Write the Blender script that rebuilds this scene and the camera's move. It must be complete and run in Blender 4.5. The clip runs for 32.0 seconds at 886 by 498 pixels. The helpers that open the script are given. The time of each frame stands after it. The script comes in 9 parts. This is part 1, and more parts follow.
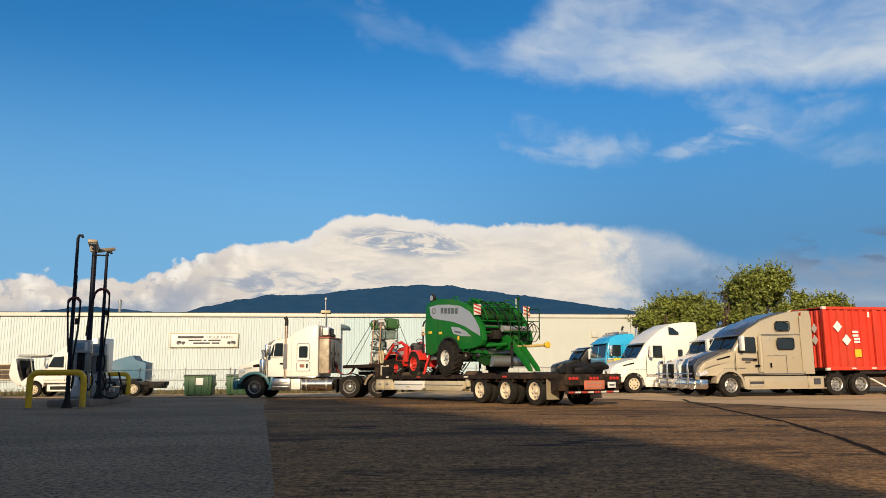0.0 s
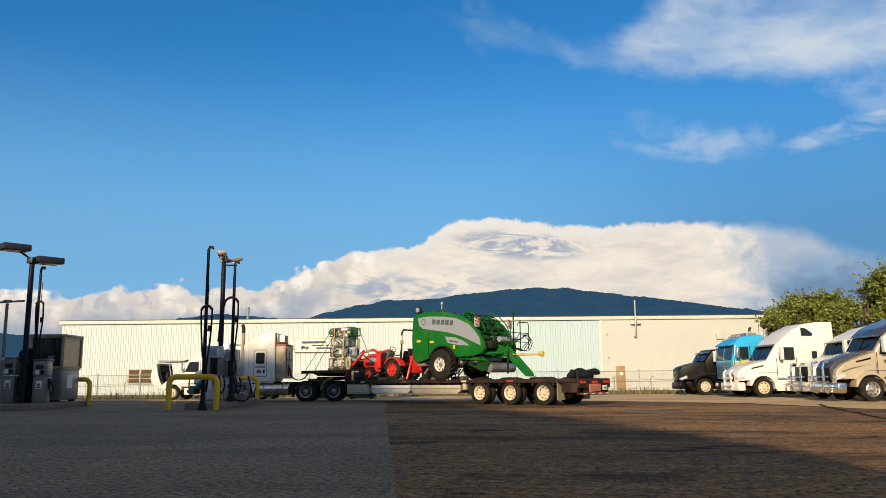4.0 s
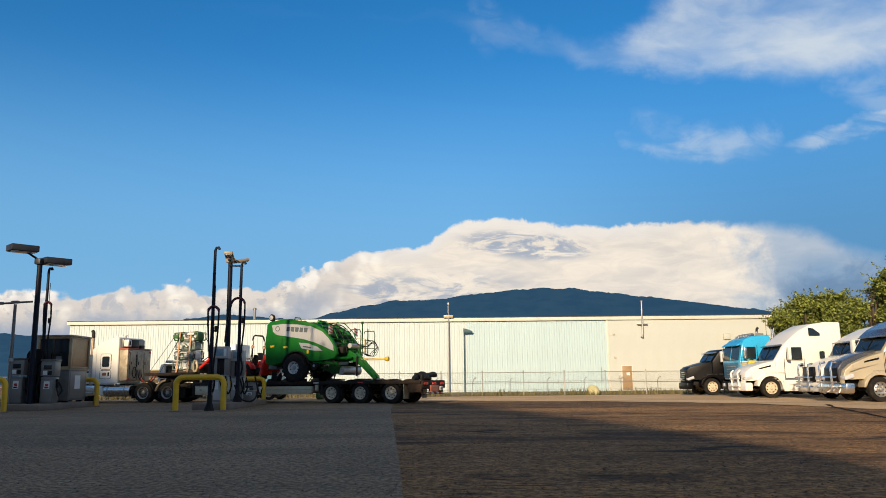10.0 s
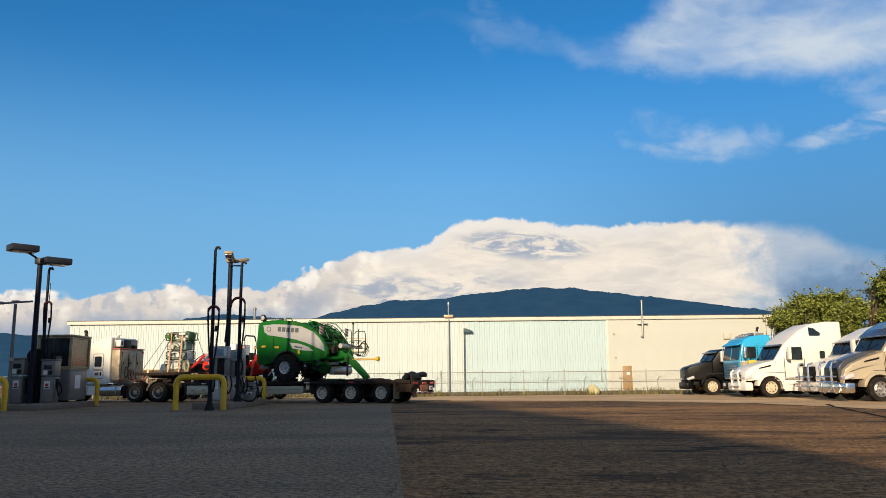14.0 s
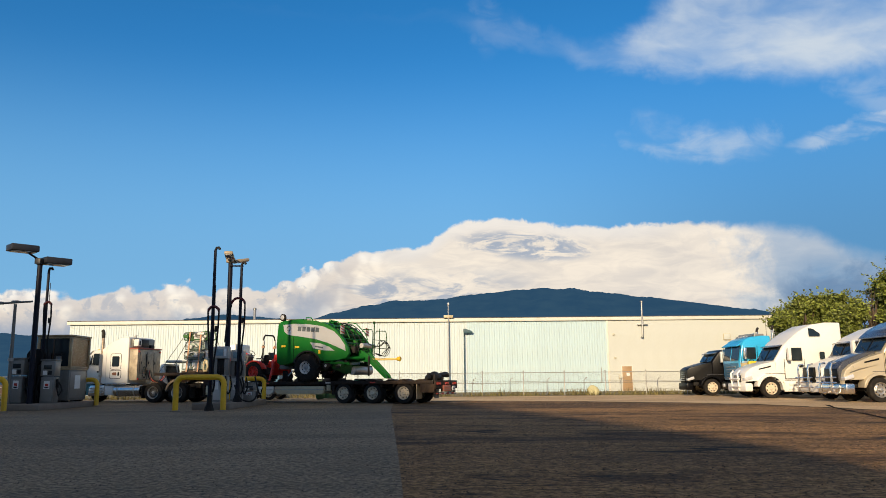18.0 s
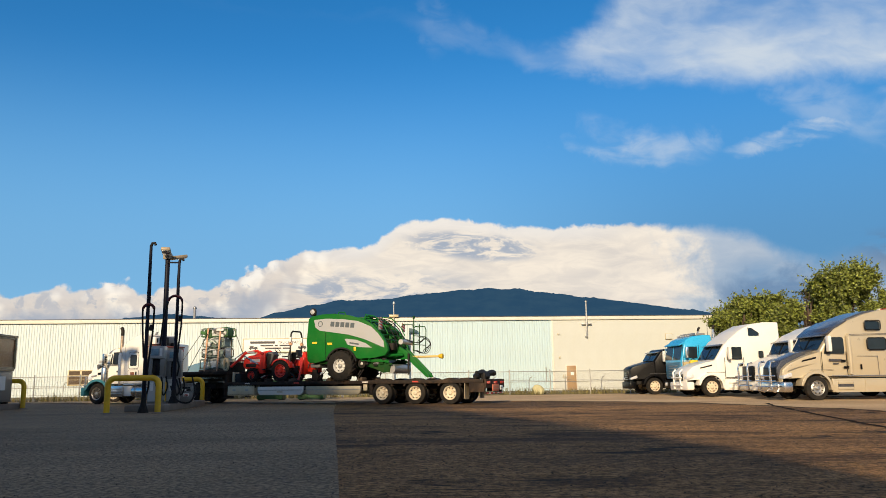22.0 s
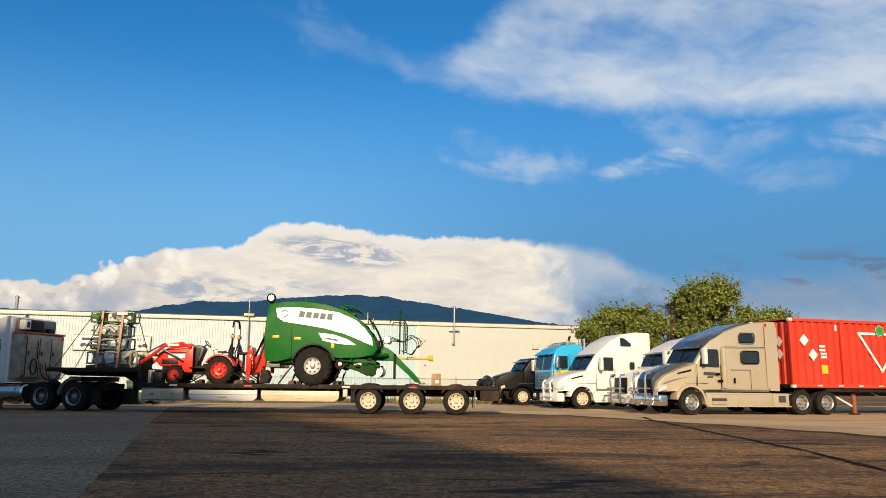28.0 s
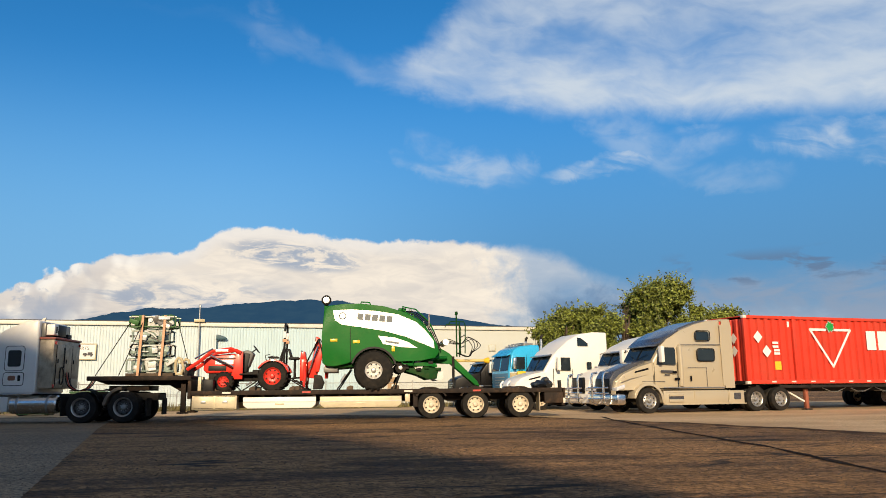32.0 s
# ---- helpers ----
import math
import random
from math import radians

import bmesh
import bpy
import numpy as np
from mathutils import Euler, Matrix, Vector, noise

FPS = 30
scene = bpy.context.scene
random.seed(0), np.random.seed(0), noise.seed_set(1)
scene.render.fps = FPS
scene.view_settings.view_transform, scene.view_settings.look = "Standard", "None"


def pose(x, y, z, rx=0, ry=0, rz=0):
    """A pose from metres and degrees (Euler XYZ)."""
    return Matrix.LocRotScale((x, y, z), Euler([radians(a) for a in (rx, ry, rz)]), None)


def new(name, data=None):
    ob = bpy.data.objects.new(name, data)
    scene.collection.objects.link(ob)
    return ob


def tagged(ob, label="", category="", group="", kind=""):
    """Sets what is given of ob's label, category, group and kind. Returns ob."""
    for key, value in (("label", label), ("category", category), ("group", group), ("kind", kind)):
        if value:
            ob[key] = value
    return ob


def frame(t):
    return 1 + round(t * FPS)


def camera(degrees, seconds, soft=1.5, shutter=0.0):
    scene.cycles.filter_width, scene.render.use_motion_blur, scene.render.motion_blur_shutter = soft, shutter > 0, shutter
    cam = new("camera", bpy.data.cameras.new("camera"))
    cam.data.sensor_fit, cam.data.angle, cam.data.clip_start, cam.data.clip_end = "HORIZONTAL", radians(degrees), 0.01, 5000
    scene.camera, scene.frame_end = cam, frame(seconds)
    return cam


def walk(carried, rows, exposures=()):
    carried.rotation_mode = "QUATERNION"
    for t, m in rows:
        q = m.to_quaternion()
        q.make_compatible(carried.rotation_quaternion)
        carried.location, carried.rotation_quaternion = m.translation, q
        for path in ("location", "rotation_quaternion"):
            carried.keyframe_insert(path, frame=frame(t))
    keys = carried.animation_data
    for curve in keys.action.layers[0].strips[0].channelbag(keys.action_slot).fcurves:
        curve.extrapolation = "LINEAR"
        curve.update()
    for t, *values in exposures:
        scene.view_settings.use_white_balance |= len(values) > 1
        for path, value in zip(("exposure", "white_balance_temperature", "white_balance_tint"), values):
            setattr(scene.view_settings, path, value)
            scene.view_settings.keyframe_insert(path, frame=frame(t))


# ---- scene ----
cam = camera(59.2, 32.0, soft=0.9)
PATH = [
    (0, pose(0.00, 0.00, 1.07, 99.20, 0.44, 0.10)),
    (1, pose(0.00, 0.00, 1.07, 99.20, 0.46, 0.11)),
    (2, pose(0.00, 0.00, 1.07, 99.23, 0.50, 2.19)),
    (2.5, pose(0.00, 0.00, 1.07, 99.31, 0.48, 4.48)),
    (3, pose(0.00, 0.00, 1.07, 99.43, 0.48, 6.71)),
    (3.5, pose(0.00, 0.00, 1.07, 99.49, 0.51, 7.70)),
    (4, pose(0.00, 0.00, 1.07, 99.53, 0.52, 8.59)),
    (4.5, pose(0.00, 0.00, 1.07, 99.57, 0.51, 8.99)),
    (7, pose(0.00, 0.00, 1.07, 99.58, 0.51, 9.05)),
    (8, pose(0.00, 0.00, 1.07, 99.58, 0.51, 9.05)),
    (9, pose(0.00, 0.00, 1.07, 99.58, 0.51, 9.05)),
    (10, pose(0.00, 0.00, 1.07, 99.56, 0.54, 9.05)),
    (12, pose(0.00, 0.00, 1.07, 99.61, 0.55, 9.05)),
    (14, pose(0.00, 0.00, 1.07, 99.54, 0.54, 9.06)),
    (17, pose(0.00, 0.00, 1.07, 99.56, 0.51, 9.05)),
    (19, pose(0.00, 0.00, 1.07, 99.58, 0.48, 9.05)),
    (20, pose(0.00, 0.00, 1.07, 99.56, 0.51, 9.05)),
    (20.5, pose(0.00, 0.00, 1.07, 99.56, 0.49, 9.00)),
    (21, pose(0.01, 0.02, 1.06, 99.56, 0.55, 8.32)),
    (21.5, pose(-0.02, 0.22, 1.06, 99.58, 0.62, 6.87)),
    (22, pose(-0.04, 0.51, 1.07, 99.52, 0.70, 5.10)),
    (22.5, pose(-0.02, 0.84, 1.06, 99.45, 0.71, 2.93)),
    (23, pose(0.01, 1.16, 1.04, 99.30, 0.64, 0.54)),
    (23.5, pose(-0.03, 1.49, 1.05, 99.57, 0.14, -1.91)),
    (24, pose(-0.02, 1.83, 1.03, 99.91, -0.37, -3.22)),
    (24.5, pose(-0.00, 2.19, 1.04, 99.98, -0.48, -3.58)),
    (25, pose(-0.00, 2.50, 1.02, 99.98, -0.69, -3.87)),
    (25.5, pose(-0.00, 2.85, 1.02, 99.97, -0.68, -4.07)),
    (27.5, pose(0.10, 4.11, 1.01, 99.95, -0.70, -4.69)),
    (28, pose(0.09, 4.25, 1.02, 100.06, -0.55, -4.77)),
    (28.5, pose(0.07, 4.39, 1.02, 100.26, -0.58, -5.21)),
    (29, pose(0.10, 4.51, 1.06, 100.80, -0.32, -6.50)),
    (29.5, pose(0.09, 4.59, 1.05, 100.17, -0.18, -7.68)),
    (30, pose(0.11, 4.65, 1.03, 100.17, -0.09, -8.02)),
    (30.5, pose(0.10, 4.69, 1.00, 100.42, 0.01, -8.01)),
    (31, pose(0.11, 4.66, 1.03, 100.46, 0.32, -8.00)),
    (31.5, pose(0.13, 4.73, 1.04, 100.59, 0.56, -8.09)),
    (32, pose(0.10, 4.81, 1.00, 100.31, 0.57, -7.95)),
]
walk(cam, PATH, exposures=[(0, 0.03), (2.5, 0.03), (4.5, 0.12), (32, 0.12)])

# rows of the articulated lorry: seconds, x, y of the middle trailer axle, heading in degrees
TRAILER_ROWS = [
    (0, 3.27, 29.78, 122.3),
    (1, 2.29, 31.15, 128.9),
    (2, 1.17, 32.42, 135.4),
    (3, -0.13, 33.65, 142.0),
    (4, -1.57, 34.80, 147.5),
    (6.5, -5.61, 36.97, 159.2),
    (8, -7.52, 37.74, 162.7),
    (9, -8.72, 38.20, 163.8),
    (10, -9.71, 38.55, 164.5),
    (12, -10.26, 38.77, 165.0),
    (14, -10.28, 38.83, 165.1),
    (17, -10.00, 38.79, 165.0),
    (18, -9.10, 38.56, 164.6),
    (19, -7.83, 38.20, 163.7),
    (20, -6.51, 37.80, 163.0),
    (21, -5.33, 37.42, 162.6),
    (22, -4.10, 37.01, 162.5),
    (23, -2.97, 36.66, 164.7),
    (24, -1.89, 36.34, 166.2),
    (25, -0.99, 36.10, 168.7),
    (27.5, 1.09, 35.73, 174.4),
    (28, 1.51, 35.59, 175.4),
    (29, 2.47, 35.40, 176.0),
    (30, 3.45, 35.24, 177.0),
    (31, 4.41, 35.14, 177.5),
    (32, 5.42, 35.06, 177.9),
]
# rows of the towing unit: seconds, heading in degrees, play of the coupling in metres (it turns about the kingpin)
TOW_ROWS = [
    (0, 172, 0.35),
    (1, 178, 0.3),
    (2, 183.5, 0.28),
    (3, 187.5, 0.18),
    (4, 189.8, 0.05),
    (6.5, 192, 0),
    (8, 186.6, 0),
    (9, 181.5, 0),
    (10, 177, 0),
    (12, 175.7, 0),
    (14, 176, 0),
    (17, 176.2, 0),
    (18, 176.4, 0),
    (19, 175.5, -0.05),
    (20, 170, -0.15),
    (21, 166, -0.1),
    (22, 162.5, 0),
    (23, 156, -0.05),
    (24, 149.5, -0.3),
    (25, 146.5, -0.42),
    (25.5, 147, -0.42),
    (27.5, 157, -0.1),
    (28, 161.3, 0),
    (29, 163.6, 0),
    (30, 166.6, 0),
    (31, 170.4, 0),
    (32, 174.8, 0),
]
KINGPIN = 12.55

# ---- world and sun ----
SUN_AZ = 189.2      # the sun stands behind the camera, a little to the left
SUN_EL = 20.0
sun_from = Vector((-0.160, -0.987, 0)).normalized()
sun_dir = (sun_from * math.cos(radians(SUN_EL)) + Vector((0, 0, math.sin(radians(SUN_EL))))).normalized()
sun = new("sun", bpy.data.lights.new("sun", "SUN"))
sun.data.energy, sun.data.angle, sun.data.color = 5.0, radians(1.8), (1.0, 0.775, 0.49)
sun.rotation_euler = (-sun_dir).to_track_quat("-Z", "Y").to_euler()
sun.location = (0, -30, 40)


class Nodes:
    """Short hand for a node tree."""

    def __init__(self, tree):
        self.tree = tree
        tree.nodes.clear()

    def add(self, kind, **values):
        n = self.tree.nodes.new("ShaderNode" + kind)
        for key, v in values.items():
            if key == "op":
                n.operation = v
            elif key == "blend":
                n.blend_type = v
            elif key == "data":
                n.data_type = v
        return n

    def link(self, a, b):
        self.tree.links.new(a, b)

    def put(self, socket, v):
        if isinstance(v, bpy.types.NodeSocket):
            self.link(v, socket)
        else:
            socket.default_value = v

    def math(self, op, a, b=0.0, clamp=False):
        n = self.add("Math", op=op)
        n.use_clamp = clamp
        self.put(n.inputs[0], a)
        self.put(n.inputs[1], b)
        return n.outputs[0]

    def noise(self, vector, scale, detail=4.0, rough=0.55, distort=0.0):
        n = self.add("TexNoise")
        self.put(n.inputs["Vector"], vector)
        n.inputs["Scale"].default_value = scale
        n.inputs["Detail"].default_value = detail
        n.inputs["Roughness"].default_value = rough
        n.inputs["Distortion"].default_value = distort
        return n.outputs[0]

    def smooth(self, v, lo, hi, a=0.0, b=1.0):
        n = self.add("MapRange")
        n.interpolation_type = "SMOOTHSTEP"
        self.put(n.inputs[0], v)
        for k, x in enumerate((lo, hi, a, b)):
            self.put(n.inputs[k + 1], x)
        return n.outputs[0]

    def mix(self, fac, a, b, blend="MIX"):
        n = self.add("MixRGB", blend=blend)
        self.put(n.inputs[0], fac)
        for s, v in ((n.inputs[1], a), (n.inputs[2], b)):
            self.put(s, v if isinstance(v, bpy.types.NodeSocket) else (*v[:3], 1))
        return n.outputs[0]

    def curve(self, v, points, lo, hi, top):
        """A piecewise curve through points (x, y): x from lo to hi, y from 0 to top."""
        n = self.add("FloatCurve")
        c = n.mapping.curves[0]
        pts = [((x - lo) / (hi - lo), y / top) for x, y in points]
        c.points[0].location, c.points[1].location = pts[0], pts[-1]
        for q in pts[1:-1]:
            c.points.new(*q)
        n.mapping.update()
        self.put(n.inputs[1], self.math("DIVIDE", self.math("SUBTRACT", v, lo), hi - lo, True))
        return self.math("MULTIPLY", n.outputs[0], top)


def make_world():
    w = bpy.data.worlds.new("sky")
    scene.world = w
    w.use_nodes = True
    n = Nodes(w.node_tree)
    out, back = n.add("OutputWorld"), n.add("Background")
    n.link(back.outputs[0], out.inputs[0])
    sky = n.add("TexSky")
    sky.sky_type, sky.sun_disc = "NISHITA", False
    sky.sun_elevation, sky.sun_rotation = radians(SUN_EL), radians(SUN_AZ)
    sky.air_density, sky.dust_density, sky.ozone_density, sky.altitude = 1.0, 0.3, 3.0, 400
    coord = n.add("TexCoord").outputs["Generated"]
    sep = n.add("SeparateXYZ")
    n.link(coord, sep.inputs[0])
    x, y, z = sep.outputs
    az = n.math("MULTIPLY", n.math("ARCTAN2", x, y), 57.2958)
    el = n.math("MULTIPLY", n.math("ARCSINE", z), 57.2958)
    flat = n.add("CombineXYZ")
    n.put(flat.inputs[0], az)
    n.put(flat.inputs[1], el)
    p = flat.outputs[0]
    # the towering bank low over the hills
    wobble = n.math("SUBTRACT", n.noise(p, 0.55, 7, 0.62, 0.3), 0.5)
    fine = n.math("SUBTRACT", n.noise(p, 1.6, 5, 0.6), 0.5)
    top = n.curve(az, [(-180, 4), (-100, 5), (-60, 6.0), (-38.7, 6.0), (-36.8, 6.1), (-34.8, 6.0), (-33.8, 6.3), (-32.1, 6.7), (-29.9, 6.6), (-28.5, 7.0), (-25.4, 6.9), (-23.5, 7.1), (-20.7, 7.4), (-19.5, 7.7), (-17.1, 9.0), (-15.6, 9.5), (-10.5, 9.9), (-8.7, 11.3), (-5.1, 11.8),
                       (0.3, 11.2), (4.5, 11.0), (8.7, 11.0), (15, 10.5), (19, 8.8), (22, 7.6), (26, 6.4), (60, 5), (100, 4), (180, 4)], -180, 180, 40)
    cells = n.add("TexVoronoi")
    cells.feature = "SMOOTH_F1"
    n.link(p, cells.inputs["Vector"])
    for key, v in (("Scale", 0.52), ("Detail", 1.5), ("Roughness", 0.5), ("Smoothness", 0.25)):
        cells.inputs[key].default_value = v
    tuft = n.math("MULTIPLY", n.math("SUBTRACT", 0.66, cells.outputs["Distance"]), n.smooth(az, -11.0, -18.0))
    edge = n.math("ADD", n.math("ADD", n.math("SUBTRACT", top, el), n.math("MINIMUM", n.math("MULTIPLY", tuft, 1.5), 0.36)), n.math("ADD", n.math("MULTIPLY", wobble, n.smooth(az, -14.0, -20.0, 1.3, 0.7)), n.math("MULTIPLY", fine, n.smooth(az, -14.0, -20.0, 0.3, 0.8))))
    soft = n.smooth(az, 6.0, 19.0, 0.34, 1.5)
    thin = n.math("ADD", az, n.math("MULTIPLY", wobble, 9.0))
    thin = n.math("MAXIMUM", n.smooth(thin, 10.5, 15.0, 1.0, 0.42), n.smooth(az, 40.0, 70.0))
    cloud = n.math("MULTIPLY", n.smooth(edge, 0.0, soft), thin)
    # its grey folds: a patch in the middle, thin layers on one flank, a dim base at both ends
    stretch = n.add("VectorMath", op="MULTIPLY")
    n.link(p, stretch.inputs[0])
    stretch.inputs[1].default_value = (0.42, 1.3, 1)
    q = stretch.outputs[0]
    folds = n.noise(q, 0.85, 8, 0.66, 0.9)
    layers = n.noise(q, 0.55, 7, 0.58, 0.5)
    dx = n.math("DIVIDE", n.math("SUBTRACT", az, -2.8), 5.4)
    dy = n.math("DIVIDE", n.math("SUBTRACT", n.math("ADD", el, n.math("MULTIPLY", az, 0.10)), 9.4), 1.15)
    r2 = n.math("ADD", n.math("MULTIPLY", dx, dx), n.math("MULTIPLY", dy, dy))
    patch = n.math("MULTIPLY", n.smooth(r2, 1.15, 0.25), n.smooth(folds, 0.43, 0.56))
    flank = n.math("MULTIPLY", n.math("MULTIPLY", n.smooth(az, -19.0, -14.0), n.smooth(az, 0.0, -8.0)), n.math("MULTIPLY", n.smooth(el, 8.6, 6.6), n.smooth(layers, 0.44, 0.56)))
    depth = n.math("SUBTRACT", top, el)
    left = n.math("MULTIPLY", n.smooth(az, -15.0, -20.0), n.math("MAXIMUM", n.smooth(n.math("ADD", depth, n.math("MULTIPLY", wobble, 3.0)), 1.2, 3.0), n.smooth(n.noise(p, 0.8, 7, 0.6, 0.5), 0.52, 0.62, 0, 0.55)))
    right = n.math("MULTIPLY", n.math("MULTIPLY", n.smooth(az, 13.2, 17.6), n.smooth(el, 8.8, 6.4)), n.smooth(layers, 0.36, 0.58, 0.55, 1.0))
    grey = n.math("MAXIMUM", n.math("MAXIMUM", n.math("MULTIPLY", patch, 0.85), n.math("MULTIPLY", flank, 0.8)), n.math("MAXIMUM", n.math("MULTIPLY", left, 0.85), right))
    billow = n.math("ADD", n.math("MULTIPLY", n.smooth(n.noise(q, 0.26, 5, 0.5, 0.4), 0.30, 0.66), 0.6), n.math("MULTIPLY", n.smooth(n.noise(q, 0.8, 8, 0.62, 1.0), 0.35, 0.65), 0.4))
    sunny = n.mix(billow, (7.5, 7.0, 6.4), (11.4, 10.1, 8.2))
    sunny = n.mix(n.math("MULTIPLY", n.smooth(depth, 1.6, 0.3), n.smooth(az, 10.0, 4.0, 0.2, 0.7)), sunny, (9.6, 9.3, 8.8))
    sunny = n.mix(n.smooth(tuft, 0.16, -0.16, 0.0, 0.5), sunny, (5.2, 4.7, 4.6))
    body = n.mix(n.math("MULTIPLY", grey, 0.9), sunny, (2.6, 3.5, 4.9))
    # high veil, drawn out along one direction and softly warped
    turn = radians(-9)
    sway = n.math("MULTIPLY", n.math("SUBTRACT", n.noise(p, 0.09, 4, 0.5), 0.5), 5.0)
    u = n.math("ADD", n.math("MULTIPLY", az, math.cos(turn)), n.math("MULTIPLY", el, math.sin(turn)))
    v = n.math("ADD", n.math("ADD", n.math("MULTIPLY", az, -math.sin(turn)), n.math("MULTIPLY", el, math.cos(turn))), sway)
    fibre = n.add("CombineXYZ")
    n.put(fibre.inputs[0], n.math("MULTIPLY", u, 0.36))
    n.put(fibre.inputs[1], v)
    f = fibre.outputs[0]
    hi = n.curve(az, [(-60, 25.6), (-14, 25.8), (-8, 26.2), (-5.3, 26.0), (-2, 25.2), (1.7, 24.3), (4.5, 24.2), (6.2, 25.0), (8.7, 27.2), (11, 30.5), (15, 34), (22, 36), (32, 37), (60, 37)], -60, 60, 40)
    lo = n.curve(az, [(-60, 25.6), (-14, 25.8), (-8, 25.6), (-5.3, 24.5), (-0.1, 23.4), (1.7, 22.2), (3.9, 21.7), (6.9, 21.2), (13, 20.4), (17.3, 19.8), (21.5, 19.2), (29.4, 18.2), (36.5, 17.5), (60, 16)], -60, 60, 40)
    drift = n.math("SUBTRACT", n.noise(f, 0.34, 7, 0.56, 0.4), 0.5)
    curl = n.math("SUBTRACT", n.noise(p, 0.42, 6, 0.6, 0.6), 0.5)
    streak = n.math("ADD", n.math("MULTIPLY", n.noise(f, 0.18, 6, 0.50, 0.3), 0.74), n.math("MULTIPLY", n.noise(f, 0.7, 6, 0.54, 0.4), 0.26))
    over = n.math("SUBTRACT", el, n.math("ADD", lo, n.math("ADD", n.math("MULTIPLY", drift, 2.6), n.math("MULTIPLY", curl, 1.5))))
    veil = n.math("MULTIPLY", n.smooth(n.math("SUBTRACT", n.math("ADD", hi, n.math("ADD", n.math("MULTIPLY", drift, 4.0), n.math("MULTIPLY", curl, 2.5))), el), -0.9, 2.6), n.smooth(over, -0.45, 1.6))
    core = n.math("MULTIPLY", n.math("MULTIPLY", n.smooth(over, 5.5, 1.6), n.smooth(az, 2.5, 8.0)), 0.20)
    veil = n.math("MULTIPLY", veil, n.math("ADD", n.math("MULTIPLY", n.smooth(streak, 0.36, 0.62, 0.16, 0.70), n.smooth(az, -7.0, 6.0, 0.80, 1.0)), core))
    # an unseen grey veil added high above, to mute the sky's blue fill light
    fill_veil = n.math("MULTIPLY", n.smooth(el, 34.0, 46.0), n.smooth(streak, 0.30, 0.60, 0.62, 0.92))

    def wisp(a0, e0, ra, re, slope, weight=1.0):
        """A small feathered cloud, drawn out along a slope."""
        da = n.math("DIVIDE", n.math("SUBTRACT", n.math("ADD", az, n.math("MULTIPLY", curl, 4.0)), a0), ra)
        rise = n.math("MULTIPLY", n.math("SUBTRACT", az, a0), slope)
        de = n.math("DIVIDE", n.math("SUBTRACT", n.math("SUBTRACT", n.math("ADD", el, n.math("ADD", n.math("MULTIPLY", curl, 1.8), n.math("MULTIPLY", drift, 2.0))), e0), rise), re)
        return n.math("MULTIPLY", n.smooth(n.math("ADD", n.math("MULTIPLY", da, da), n.math("MULTIPLY", de, de)), 1.0, 0.0), weight)

    lowveil = wisp(10.4, 16.2, 5.6, 1.7, -0.10, 0.62)
    for w in (wisp(7.6, 17.2, 2.6, 2.0, -0.4, 0.34), wisp(4.6, 16.8, 1.5, 0.8, 0.0, 0.22), wisp(20.4, 15.9, 5.6, 1.0, 0.16, 0.80), wisp(22.0, 18.0, 5.5, 2.6, -0.6, 0.40), wisp(25.5, 16.8, 5.5, 1.5, 0.1, 0.45),
              wisp(29.2, 14.4, 4.5, 1.3, -0.05, 0.28), wisp(36.0, 16.2, 6.0, 1.9, -0.15, 0.85), wisp(38.5, 14.6, 3.0, 0.9, 0.0, 0.6), wisp(-5.4, 25.6, 1.6, 2.8, 0.0, 0.14)):
        lowveil = n.math("MAXIMUM", lowveil, w)
    lowveil = n.math("MULTIPLY", lowveil, n.smooth(n.math("ADD", n.math("MULTIPLY", n.noise(f, 0.7, 6, 0.52, 0.5), 0.7), n.math("MULTIPLY", n.noise(p, 0.6, 5, 0.5, 0.4), 0.3)), 0.36, 0.68, 0.05, 1.0))
    veil = n.math("MAXIMUM", veil, n.math("MULTIPLY", lowveil, 0.80))
    # the blue near the horizon, and a dim layer with dark streaks on one side
    rim = n.math("MULTIPLY", n.smooth(el, 24.0, 7.0), 0.86)
    rim_blue = n.mix(n.smooth(az, -10.0, 18.0), (1.75, 4.2, 7.0), (0.82, 2.40, 4.65))
    low_bank = n.math("MULTIPLY", n.smooth(az, 19.0, 25.0), n.smooth(n.math("ADD", el, n.math("MULTIPLY", wobble, 2.0)), 8.6, 6.4))
    dark_streak = n.math("MULTIPLY", n.math("MULTIPLY", n.smooth(az, 22.0, 27.0), n.math("MULTIPLY", n.smooth(el, 6.4, 7.6), n.smooth(el, 9.6, 8.4))), n.smooth(n.noise(q, 0.55, 6, 0.55, 0.3), 0.50, 0.60))
    # deepen the blue a little, as the film does
    hue = n.add("HueSaturation")
    hue.inputs["Saturation"].default_value = 1.34
    hue.inputs["Value"].default_value = 1.38
    n.link(sky.outputs[0], hue.inputs["Color"])
    c = n.mix(rim, hue.outputs[0], rim_blue)
    c = n.mix(n.math("MULTIPLY", low_bank, n.smooth(layers, 0.34, 0.62, 0.35, 0.9)), c, (2.75, 3.5, 4.7))
    c = n.mix(n.math("MULTIPLY", dark_streak, 0.75), c, (1.3, 1.9, 3.0))
    shade = n.math("MULTIPLY", n.math("MULTIPLY", n.smooth(n.math("ADD", az, n.math("MULTIPLY", wobble, 5.0)), 13.0, 16.2), n.smooth(az, 25.0, 19.0)), n.smooth(n.math("ADD", el, n.math("MULTIPLY", wobble, 3.5)), 7.4, 6.0))
    c = n.mix(fill_veil, c, (2.2, 2.05, 1.9))
    c = n.mix(veil, c, (6.7, 7.3, 7.8))
